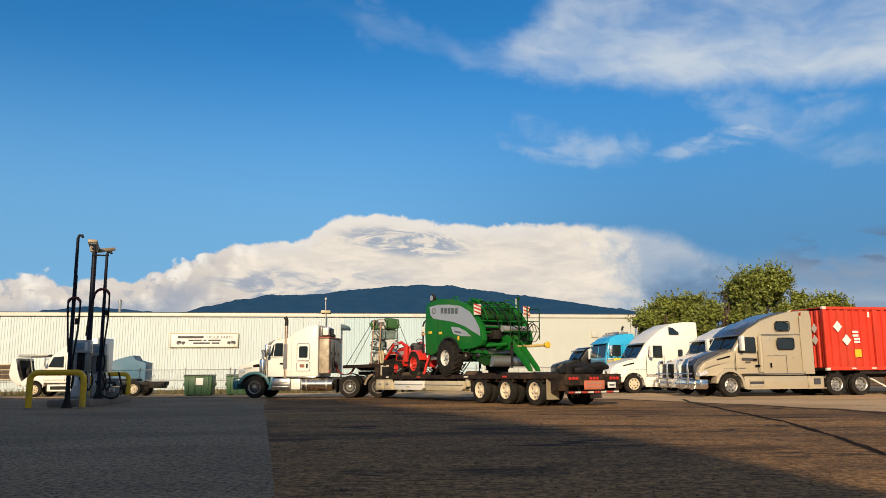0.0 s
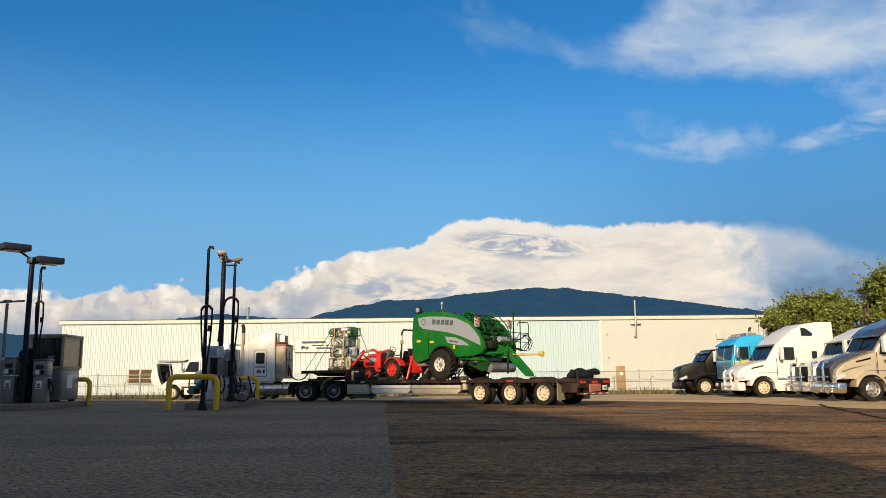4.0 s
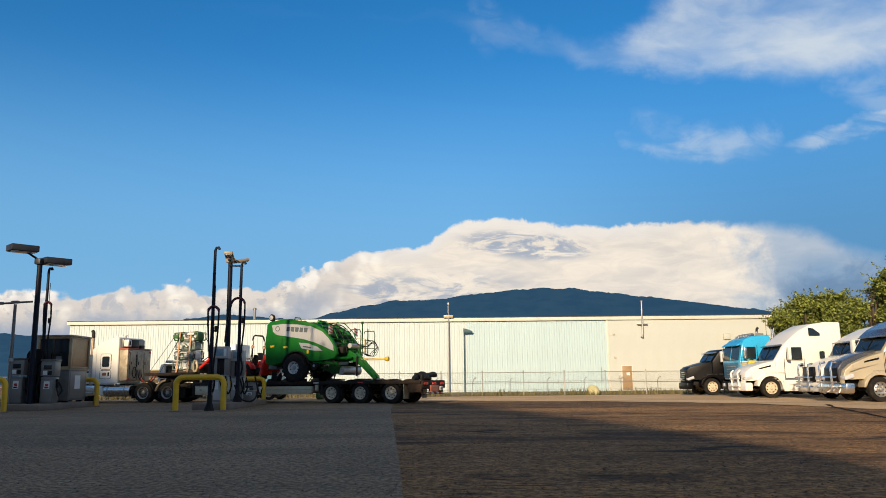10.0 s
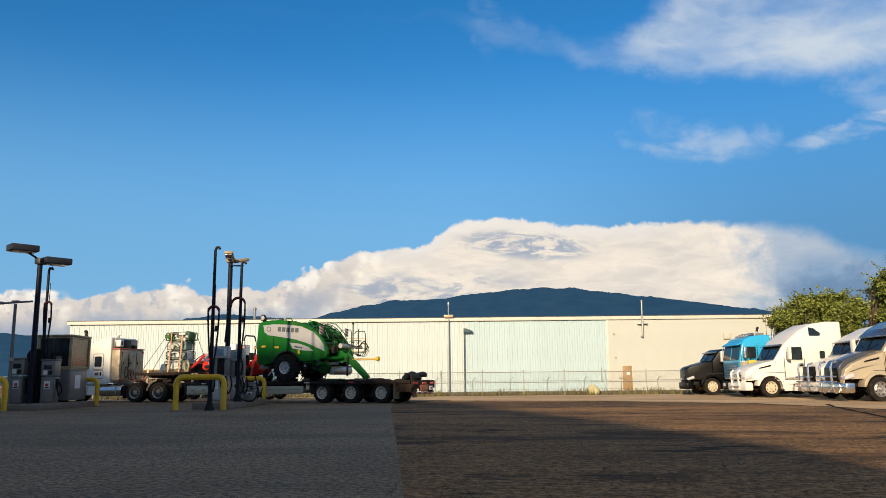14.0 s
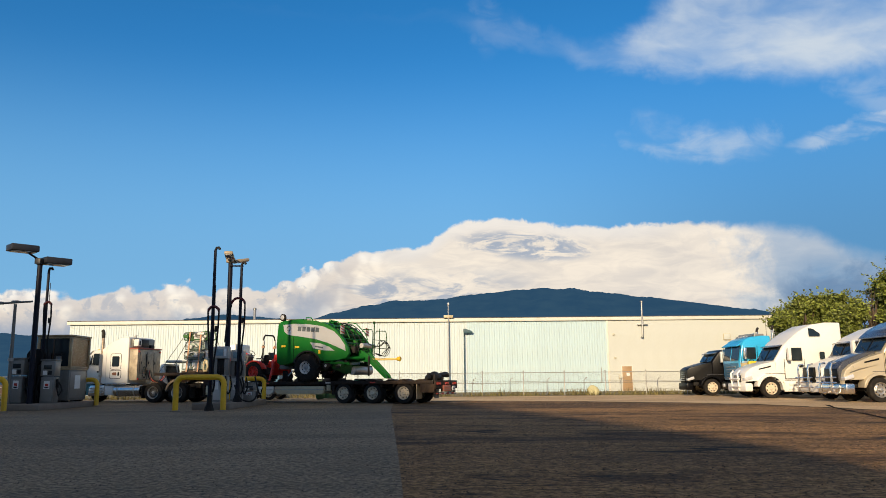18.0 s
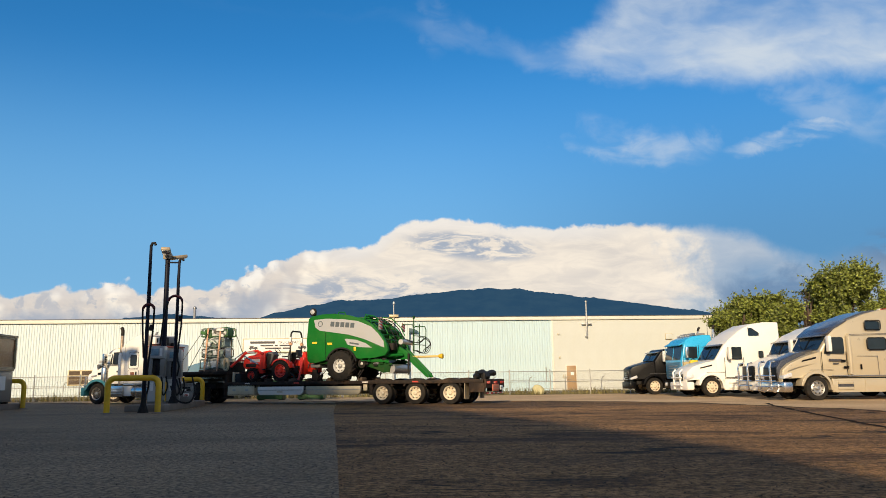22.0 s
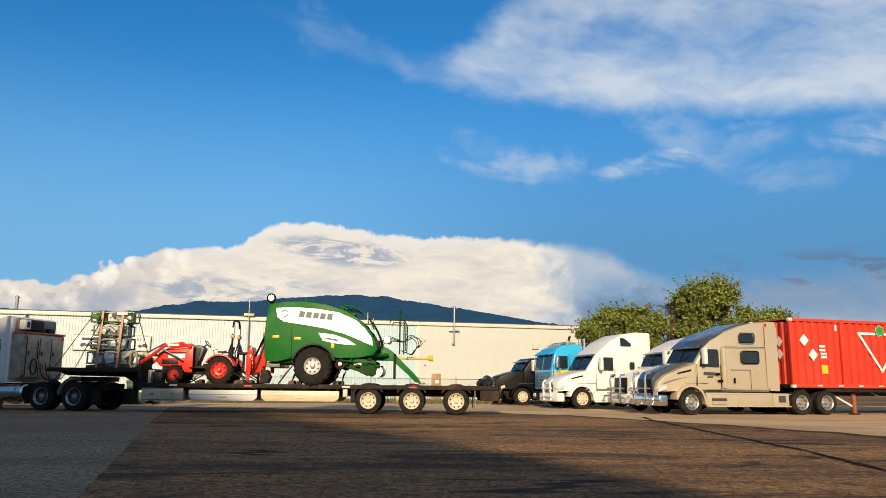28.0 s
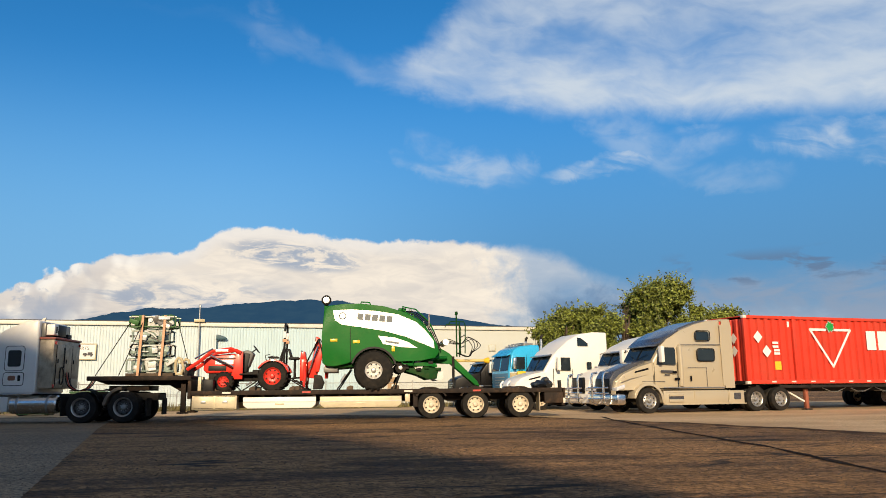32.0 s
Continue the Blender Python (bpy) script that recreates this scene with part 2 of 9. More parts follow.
    c = n.mix(cloud, c, body)
    c = n.mix(n.math("MULTIPLY", shade, 0.75), c, (1.5, 2.5, 4.1))
    n.link(c, back.inputs[0])
    back.inputs[1].default_value = 0.092


make_world()
scene.view_settings.exposure = 0.12

# ---- materials ----
MATS = {}


def mat(name, color, rough=0.5, metal=0.0, var=0.12, scale=3.0, bump=0.0, coat=0.0, dirt=None, dirt_amount=0.5, fine=14.0, island=0.0, piece=0.0, emit=0.0, spec=0.5):
    """A surface with variation at two scales, and dirt where asked."""
    if name in MATS:
        return MATS[name]
    m = bpy.data.materials.new(name)
    m.use_nodes = True
    n = Nodes(m.node_tree)
    out, bs = n.add("OutputMaterial"), n.add("BsdfPrincipled")
    n.link(bs.outputs[0], out.inputs[0])
    co = n.add("TexCoord").outputs["Object"]
    a, b = n.noise(co, scale, 5, 0.6), n.noise(co, scale * fine, 4, 0.65)
    dark, light = [max(0.0, v * (1 - var)) for v in color], [min(1.0, v * (1 + var)) for v in color]
    c = n.mix(n.smooth(n.math("ADD", n.math("MULTIPLY", a, 0.6), n.math("MULTIPLY", b, 0.4)), 0.32, 0.68), dark, light)
    if dirt:
        c = n.mix(n.math("MULTIPLY", n.smooth(n.noise(co, scale * 0.7, 7, 0.68, 0.5), 0.45, 0.72), dirt_amount), c, dirt)
    if island or piece:
        src = n.add("NewGeometry").outputs["Random Per Island"] if island else n.add("ObjectInfo").outputs["Random"]
        k = island or piece
        c = n.mix(1.0, c, n.mix(src, [1 - k] * 3, [1.0] * 3), "MULTIPLY")
    n.put(bs.inputs["Base Color"], c)
    n.put(bs.inputs["Roughness"], n.smooth(b, 0.2, 0.8, max(0.02, rough - 0.08), min(1, rough + 0.08)))
    bs.inputs["Metallic"].default_value = metal
    bs.inputs["Specular IOR Level"].default_value = spec
    bs.inputs["Coat Weight"].default_value = coat
    bs.inputs["Coat Roughness"].default_value = 0.08
    if emit:
        bs.inputs["Emission Color"].default_value = (*color, 1)
        bs.inputs["Emission Strength"].default_value = emit
    if bump:
        bp = n.add("Bump")
        bp.inputs["Strength"].default_value = min(1, bump)
        bp.inputs["Distance"].default_value = 0.02
        n.put(bp.inputs["Height"], b)
        n.link(bp.outputs[0], bs.inputs["Normal"])
    MATS[name] = m
    return m


def glass_mat(name, tint, rough=0.04):
    m = bpy.data.materials.new(name)
    m.use_nodes = True
    n = Nodes(m.node_tree)
    out, bs = n.add("OutputMaterial"), n.add("BsdfPrincipled")
    n.link(bs.outputs[0], out.inputs[0])
    co = n.add("TexCoord").outputs["Object"]
    n.put(bs.inputs["Base Color"], n.mix(n.noise(co, 2.0, 3), tint, [v * 1.8 for v in tint]))
    bs.inputs["Roughness"].default_value = rough
    bs.inputs["Specular IOR Level"].default_value = 0.5
    bs.inputs["Coat Weight"].default_value = 0.0
    return m


GLASS = glass_mat("tinted_glass", (0.012, 0.018, 0.022))
GREY_PAINT = mat("champagne_paint", (0.50, 0.435, 0.315), 0.34, 0.25, 0.02, 0.5, coat=0.2, spec=0.3, dirt=(0.44, 0.37, 0.28), dirt_amount=0.12, fine=3)
DARK_PAINT = mat("graphite_paint", (0.060, 0.062, 0.072), 0.3, 0.1, 0.1, 1.2, coat=0.6)
WHITE_PAINT = mat("white_paint", (0.82, 0.80, 0.75), 0.36, 0, 0.03, 1.0, coat=0.12, spec=0.35, dirt=(0.62, 0.58, 0.50), dirt_amount=0.18)
BLUE_PAINT = mat("sky_blue_paint", (0.03, 0.42, 0.76), 0.3, 0, 0.08, 1.0, coat=0.5, dirt=(0.2, 0.3, 0.33), dirt_amount=0.2)
TAN_PAINT = mat("sand_paint", (0.50, 0.42, 0.26), 0.4, 0, 0.08, 1.2)
BLACK_PAINT = mat("black_paint", (0.004, 0.004, 0.005), 0.34, 0, 0.2, 1.5, dirt=(0.014, 0.012, 0.010), dirt_amount=0.2, spec=0.16)
TEAL_PAINT = mat("teal_paint", (0.03, 0.16, 0.20), 0.35, 0, 0.1, 1.5, coat=0.4, dirt=(0.2, 0.19, 0.16), dirt_amount=0.35)
GREEN_PAINT = mat("baler_green", (0.008, 0.128, 0.018), 0.42, 0, 0.10, 1.4, spec=0.12, dirt=(0.10, 0.17, 0.05), dirt_amount=0.3)
DARK_GREEN = mat("machine_green", (0.005, 0.050, 0.008), 0.6, 0, 0.2, 5.0, dirt=(0.05, 0.06, 0.02), dirt_amount=0.5, spec=0.15)
RED_PAINT = mat("tractor_red", (0.66, 0.034, 0.020), 0.35, 0, 0.08, 2.0, spec=0.3, coat=0.25, dirt=(0.35, 0.07, 0.04), dirt_amount=0.25)
STRIPE_WHITE = mat("silver_white_decal", (0.66, 0.65, 0.63), 0.42, 0.7, 0.03, 2.0)
STRIPE_GREY = mat("decal_grey", (0.09, 0.11, 0.12), 0.45, 0, 0.05, 2.0)
YELLOW = mat("safety_yellow", (0.80, 0.47, 0.014), 0.42, 0, 0.1, 2.5, dirt=(0.30, 0.19, 0.05), dirt_amount=0.35, bump=0.1)
LAMP_YELLOW = mat("amber_marker", (0.80, 0.50, 0.03), 0.3, 0, 0.05, 8)
SHAFT_TAN = mat("shaft_yellow", (0.70, 0.50, 0.18), 0.5, 0, 0.1, 6)
RUBBER = mat("tyre_rubber", (0.016, 0.015, 0.014), 0.85, 0, 0.25, 6, bump=0.4, dirt=(0.075, 0.058, 0.04), dirt_amount=0.35, spec=0.2)
RIM_CREAM = mat("cream_steel_rim", (0.68, 0.60, 0.46), 0.5, 0.0, 0.1, 6, dirt=(0.24, 0.14, 0.07), dirt_amount=0.62)
RIM_PALE = mat("pale_rim", (0.66, 0.65, 0.62), 0.45, 0.0, 0.1, 6, dirt=(0.24, 0.20, 0.15), dirt_amount=0.45)
RIM_ROAD = mat("road_rim", (0.50, 0.48, 0.45), 0.40, 0.8, 0.08, 6, dirt=(0.25, 0.22, 0.18), dirt_amount=0.5)
# the disc inside the road rims, darker than their lip
RIM_DISC = mat("dark_rim_disc", (0.075, 0.072, 0.068), 0.6, 0.4, 0.25, 8, dirt=(0.16, 0.13, 0.10), dirt_amount=0.4)
RIM_ALU = mat("polished_rim", (0.44, 0.43, 0.41), 0.38, 0.75, 0.08, 6, dirt=(0.35, 0.31, 0.26), dirt_amount=0.45)
RIM_RED = mat("red_rim", (0.62, 0.034, 0.02), 0.4, 0, 0.1, 6, dirt=(0.3, 0.1, 0.06), dirt_amount=0.3)
CHROME = mat("bright_metal", (0.74, 0.72, 0.69), 0.22, 1.0, 0.05, 4, dirt=(0.45, 0.42, 0.38), dirt_amount=0.25)
STEEL = mat("galvanised_steel", (0.42, 0.42, 0.41), 0.45, 0.8, 0.15, 6)
BLACK_STEEL = mat("black_frame", (0.014, 0.013, 0.013), 0.65, 0, 0.3, 4, dirt=(0.08, 0.055, 0.036), dirt_amount=0.28, bump=0.15, spec=0.22)
TRAILER_STEEL = mat("dusty_trailer_steel", (0.022, 0.016, 0.013), 0.7, 0, 0.3, 4, dirt=(0.13, 0.075, 0.042), dirt_amount=0.45, bump=0.15, spec=0.2)
NAVY_POLE = mat("dark_blue_pole", (0.007, 0.008, 0.018), 0.5, 0, 0.2, 3, spec=0.22)
BLACK_HOSE = mat("black_hose", (0.010, 0.010, 0.011), 0.6, 0, 0.3, 8, spec=0.2)
PLASTIC_BLACK = mat("black_plastic", (0.014, 0.014, 0.015), 0.5, 0, 0.2, 6, spec=0.25)
LIGHT_RED = mat("red_lens", (0.50, 0.03, 0.02), 0.25, 0, 0.1, 10, coat=0.5)
LENS = mat("clear_lens", (0.75, 0.76, 0.78), 0.12, 0.3, 0.1, 10, coat=0.8)
TAPE_RED = mat("red_tape", (0.50, 0.045, 0.03), 0.5, 0, 0.2, 10, dirt=(0.16, 0.07, 0.05), dirt_amount=0.5)
TAPE_WHITE = mat("white_tape", (0.70, 0.66, 0.60), 0.5, 0, 0.1, 10, dirt=(0.30, 0.24, 0.18), dirt_amount=0.5)
DECK_WOOD = mat("deck_planks", (0.11, 0.075, 0.05), 0.8, 0, 0.3, 3, bump=0.5, piece=0.35)
RACK_METAL = mat("weathered_rack", (0.43, 0.36, 0.26), 0.5, 0.1, 0.25, 4, dirt=(0.12, 0.09, 0.06), dirt_amount=0.55)
BOX_CREAM = mat("cream_toolbox", (0.60, 0.52, 0.36), 0.45, 0.1, 0.1, 3, dirt=(0.33, 0.26, 0.16), dirt_amount=0.4)
STRAP = mat("orange_strap", (0.58, 0.33, 0.20), 0.7, 0, 0.15, 10)
WRAP = mat("clear_wrap", (0.62, 0.64, 0.62), 0.25, 0, 0.2, 3, coat=0.4, bump=0.4)
BUNDLE = mat("bundle_green_grey", (0.20, 0.26, 0.23), 0.45, 0.2, 0.4, 4, bump=0.3)
BUNDLE_TOP = mat("bundle_green", (0.06, 0.16, 0.05), 0.5, 0.0, 0.3, 4, island=0.4)
CONTAINER_RED = mat("container_red", (0.60, 0.050, 0.028), 0.5, 0, 0.12, 0.8, dirt=(0.38, 0.07, 0.04), dirt_amount=0.5, spec=0.2)
WALL_WHITE = mat("white_cladding", (0.57, 0.66, 0.69), 0.5, 0, 0.04, 0.5, dirt=(0.52, 0.56, 0.54), dirt_amount=0.3, piece=0.05)
WALL_BLUE = mat("pale_blue_cladding", (0.49, 0.635, 0.69), 0.5, 0, 0.04, 0.5, dirt=(0.55, 0.60, 0.56), dirt_amount=0.3, piece=0.04)
WALL_CREAM = mat("cream_panel", (0.55, 0.575, 0.545), 0.7, 0, 0.03, 0.4, dirt=(0.50, 0.51, 0.46), dirt_amount=0.4, piece=0.01)
TRIM_LIGHT = mat("eave_trim", (0.70, 0.67, 0.60), 0.5, 0, 0.06, 1.0, dirt=(0.4, 0.36, 0.3), dirt_amount=0.3)
TRIM_DARK = mat("roof_edge", (0.07, 0.065, 0.065), 0.7, 0, 0.2, 1.0)
DOOR_TAN = mat("tan_door", (0.36, 0.235, 0.12), 0.55, 0, 0.1, 2.0, dirt=(0.25, 0.15, 0.08), dirt_amount=0.4)
CONCRETE = mat("concrete", (0.21, 0.175, 0.145), 0.85, 0, 0.15, 1.5, bump=0.4, dirt=(0.14, 0.10, 0.08), dirt_amount=0.6)
PUMP_GREY = mat("pump_grey", (0.17, 0.165, 0.155), 0.4, 0.2, 0.1, 3, dirt=(0.10, 0.09, 0.08), dirt_amount=0.5)
PUMP_WHITE = mat("pump_white", (0.50, 0.50, 0.49), 0.4, 0, 0.08, 3, dirt=(0.25, 0.22, 0.19), dirt_amount=0.4)
PUMP_PALE = mat("pump_pale", (0.22, 0.21, 0.195), 0.4, 0.1, 0.08, 3, dirt=(0.2, 0.18, 0.16), dirt_amount=0.5)
CABINET_BROWN = mat("bronze_cabinet", (0.075, 0.046, 0.028), 0.35, 0.2, 0.2, 3)
CABINET_TAN = mat("tan_panel", (0.43, 0.31, 0.17), 0.45, 0, 0.25, 2.0, dirt=(0.10, 0.06, 0.035), dirt_amount=0.65)
LAMP_NAVY = mat("dark_lamp_housing", (0.022, 0.024, 0.032), 0.5, 0.1, 0.15, 4)
LAMP_HEAD = mat("lamp_housing", (0.11, 0.095, 0.08), 0.5, 0.2, 0.15, 4)
PAPER = mat("notice_white", (0.78, 0.78, 0.76), 0.6, 0, 0.04, 4)
INK = mat("ink", (0.05, 0.05, 0.06), 0.6, 0, 0.1, 4)
BARK = mat("bark", (0.09, 0.065, 0.045), 0.9, 0, 0.3, 6, bump=0.8)
LEAF = mat("leaves", (0.275, 0.325, 0.055), 0.6, 0, 0.3, 0.5, island=0.85)
WEED = mat("dry_grass", (0.20, 0.17, 0.06), 0.8, 0, 0.35, 0.6, island=0.5)
STONE = mat("loose_stones", (0.11, 0.08, 0.055), 0.85, 0, 0.3, 8, island=0.6)
DUMPSTER = mat("dumpster_green", (0.016, 0.085, 0.030), 0.5, 0, 0.2, 2, dirt=(0.08, 0.07, 0.04), dirt_amount=0.5)
# pale, so that the added unseen wall also bounces light onto the yard
SHADE_WALL = mat("shade_wall", (0.66, 0.62, 0.55), 0.8, 0, 0.1, 0.6)


def ground_mat():
    m = bpy.data.materials.new("worn_asphalt")
    m.use_nodes = True
    n = Nodes(m.node_tree)
    out, bs = n.add("OutputMaterial"), n.add("BsdfPrincipled")
    n.link(bs.outputs[0], out.inputs[0])
    co = n.add("TexCoord").outputs["Object"]
    st = n.add("VectorMath", op="MULTIPLY")
    n.link(co, st.inputs[0])
    st.inputs[1].default_value = (0.35, 1.0, 1)
    big = n.noise(st.outputs[0], 0.16, 6, 0.62, 0.6)
    mid = n.noise(co, 1.1, 6, 0.65)
    grain = n.noise(co, 11.0, 7, 0.82)
    c = n.mix(n.smooth(big, 0.38, 0.60), (0.118, 0.070, 0.036), (0.335, 0.190, 0.080))
    c = n.mix(n.smooth(mid, 0.45, 0.70, 0, 0.45), c, (0.40, 0.225, 0.098))
    c = n.mix(n.smooth(n.noise(st.outputs[0], 0.5, 7, 0.68, 0.8), 0.52, 0.63, 0, 0.85), c, (0.046, 0.026, 0.015))
    # long hair cracks and patched grooves
    thin = n.add("VectorMath", op="MULTIPLY")
    n.link(co, thin.inputs[0])
    thin.inputs[1].default_value = (0.22, 1.0, 1)
    for size, width, keep in ((0.16, 0.0045, 0.50), (0.30, 0.006, 0.54)):
        ridge_line = n.math("ABSOLUTE", n.math("SUBTRACT", n.noise(thin.outputs[0], size, 4, 0.5, 0.3), 0.5))
        crack = n.math("MULTIPLY", n.smooth(ridge_line, width, width * 0.3), n.smooth(n.noise(co, 0.21, 4, 0.6), keep - 0.05, keep + 0.05))
        c = n.mix(n.math("MULTIPLY", crack, 0.92), c, (0.012, 0.009, 0.007))
    c = n.mix(1.0, c, n.mix(n.smooth(n.noise(co, 3.2, 6, 0.75), 0.36, 0.62), (0.68, 0.68, 0.68), (1.18, 1.18, 1.18)), "MULTIPLY")
    c = n.mix(1.0, c, n.mix(n.smooth(grain, 0.38, 0.64), (0.28, 0.28, 0.28), (1.75, 1.72, 1.66)), "MULTIPLY")
    n.put(bs.inputs["Base Color"], c)
    bs.inputs["Roughness"].default_value = 0.92
    bs.inputs["Specular IOR Level"].default_value = 0.25
    bp = n.add("Bump")
    bp.inputs["Strength"].default_value, bp.inputs["Distance"].default_value = 0.9, 0.05
    n.put(bp.inputs["Height"], n.math("ADD", n.math("MULTIPLY", grain, 0.6), mid))
    n.link(bp.outputs[0], bs.inputs["Normal"])
    return m


def lot_mat(name, a, b, speck, rough=0.9, spec=0.3):
    m = bpy.data.materials.new(name)
    m.use_nodes = True
    n = Nodes(m.node_tree)
    out, bs = n.add("OutputMaterial"), n.add("BsdfPrincipled")
    n.link(bs.outputs[0], out.inputs[0])
    co = n.add("TexCoord").outputs["Object"]
    st = n.add("VectorMath", op="MULTIPLY")
    n.link(co, st.inputs[0])
    st.inputs[1].default_value = (0.5, 1.0, 1)
    grain = n.noise(co, 14.0, 6, 0.80)
    c = n.mix(n.smooth(n.noise(st.outputs[0], 0.30, 7, 0.65, 0.5), 0.32, 0.68), a, b)
    c = n.mix(n.smooth(n.noise(co, 2.3, 6, 0.7), 0.55, 0.75, 0, 0.5), c, [v * 0.55 for v in a])
    c = n.mix(1.0, c, n.mix(n.smooth(grain, 0.30, 0.72), [1 - speck] * 3, [1 + speck] * 3), "MULTIPLY")
    n.put(bs.inputs["Base Color"], c)
    bs.inputs["Roughness"].default_value = rough
    bs.inputs["Specular IOR Level"].default_value = spec
    bp = n.add("Bump")
    bp.inputs["Strength"].default_value, bp.inputs["Distance"].default_value = 0.6, 0.02
    n.put(bp.inputs["Height"], grain)
    n.link(bp.outputs[0], bs.inputs["Normal"])
    return m


def hill_mat():
    """Forested slopes far away, the blue haze of the air painted in as a glow."""
    m = bpy.data.materials.new("far_forest_haze_glow")
    m.use_nodes = True
    n = Nodes(m.node_tree)
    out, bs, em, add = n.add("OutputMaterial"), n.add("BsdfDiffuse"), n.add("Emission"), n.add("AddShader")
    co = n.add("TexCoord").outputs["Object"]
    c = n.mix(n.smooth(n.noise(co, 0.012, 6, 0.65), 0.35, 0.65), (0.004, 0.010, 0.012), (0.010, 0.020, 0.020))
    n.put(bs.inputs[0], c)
    # faint blue emission stands in for the haze before the slopes
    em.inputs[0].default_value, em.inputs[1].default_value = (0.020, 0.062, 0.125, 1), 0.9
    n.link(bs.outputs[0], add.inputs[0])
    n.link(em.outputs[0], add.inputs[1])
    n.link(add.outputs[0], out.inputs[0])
    return m


GROUND, PAD = ground_mat(), lot_mat("grey_pad", (0.182, 0.131, 0.078), (0.288, 0.208, 0.124), 0.95, 0.82, 0.32)
LOT = lot_mat("pale_gravel", (0.42, 0.29, 0.165), (0.62, 0.45, 0.27), 0.30)
HILL = hill_mat()

# ---- building tools ----


def finish(name, bm, material, smooth=True):
    me = bpy.data.meshes.new(name)
    bmesh.ops.recalc_face_normals(bm, faces=bm.faces)
    bm.to_mesh(me)
    bm.free()
    for m in material if isinstance(material, (list, tuple)) else [material]:
        me.materials.append(m)
    if smooth:
        me.shade_smooth()
        me.set_sharp_from_angle(angle=radians(32))
    return me


def part(name, bm, material, parent, label="", kind=""):
    """One mesh object under a thing or under a part."""
    ob = new(name, finish(name, bm, material))
    ob.parent = parent
    return tagged(ob, label, kind=kind)


def thing(name, label, category, m=None, group="", kind=""):
    ob = new(name)
    ob.empty_display_size = 0.2
    if m is not None:
        ob.matrix_basis = m
    return tagged(ob, label, category, group, kind)


def solid(name, bm, material, label, category="", m=None, group="", kind=""):
    ob = new(name, finish(name, bm, material))
    if m is not None:
        ob.matrix_basis = m
    return tagged(ob, label, category, group, kind)


def bm_new():
    return bmesh.new()


def box(bm, x0, x1, y0, y1, z0, z1, bevel=0.0, m=None, mi=0):
    vs = [bm.verts.new((x, y, z)) for x in (x0, x1) for y in (y0, y1) for z in (z0, z1)]
    fs = [bm.faces.new([vs[i] for i in f]) for f in ((0, 1, 3, 2), (4, 6, 7, 5), (0, 4, 5, 1), (2, 3, 7, 6), (0, 2, 6, 4), (1, 5, 7, 3))]
    for f in fs:
        f.material_index = mi
    geo = vs
    if bevel:
        es = list({e for f in fs for e in f.edges})
        r = bmesh.ops.bevel(bm, geom=es, offset=bevel, segments=2, affect="EDGES", profile=0.5)
        geo = list({v for f in r["faces"] for v in f.verts} | {v for v in vs if v.is_valid})
    if m is not None:
        bmesh.ops.transform(bm, matrix=m, verts=geo)
    return bm


def prism(bm, profile, y0, y1, bevel=0.0, taper=None, mi=0):
    """A side outline in x, z, drawn out from y0 to y1; taper(x, z) scales y."""
    a = [bm.verts.new((x, y0, z)) for x, z in profile]
    b = [bm.verts.new((x, y1, z)) for x, z in profile]
    k = len(profile)
    fs = [bm.faces.new(a), bm.faces.new(b[::-1])] + [bm.faces.new((a[i], b[i], b[(i + 1) % k], a[(i + 1) % k])) for i in range(k)]
    for f in fs:
        f.material_index = mi
    geo = a + b
    if bevel:
        es = list({e for f in fs for e in f.edges})
        r = bmesh.ops.bevel(bm, geom=es, offset=bevel, segments=3, affect="EDGES", profile=0.5, clamp_overlap=True)
        geo = list({v for f in r["faces"] for v in f.verts} | {v for v in geo if v.is_valid})
    if taper:
        for v in geo:
            v.co.y *= taper(v.co.x, v.co.z)
    return bm


def ring_frame(d):
    d = Vector(d).normalized()
    u = d.cross(Vector((0, 0, 1)) if abs(d.z) < 0.9 else Vector((1, 0, 0))).normalized()
    return u, d.cross(u)


def tube(bm, pts, r, seg=8, closed=False, mi=0):
    """A round bar along points; r one radius or one for each point."""
    pts = [Vector(p) for p in pts]
    rs = r if isinstance(r, (list, tuple)) else [r] * len(pts)
    rings, n = [], len(pts)
    u = None
    for i, p in enumerate(pts):
        d = (pts[(i + 1) % n] - pts[i - 1]) if closed else (pts[min(i + 1, n - 1)] - pts[max(i - 1, 0)])
        if u is None:
            u, w = ring_frame(d)
        else:
            d = d.normalized()
            u = (u - d * u.dot(d)).normalized()
            w = d.cross(u)
        rings.append([bm.verts.new(p + (u * math.cos(2 * math.pi * k / seg) + w * math.sin(2 * math.pi * k / seg)) * rs[i]) for k in range(seg)])
    for i in range(n if closed else n - 1):
        a, b = rings[i], rings[(i + 1) % n]
        for k in range(seg):
            f = bm.faces.new((a[k], a[(k + 1) % seg], b[(k + 1) % seg], b[k]))
            f.material_index = mi
    if not closed:
        for ring, turn in ((rings[0], -1), (rings[-1], 1)):
            f = bm.faces.new(ring[::turn])
            f.material_index = mi
    return bm


def rod(bm, p0, p1, r, seg=8, r2=None, mi=0):
    return tube(bm, [p0, p1], [r, r if r2 is None else r2], seg, mi=mi)


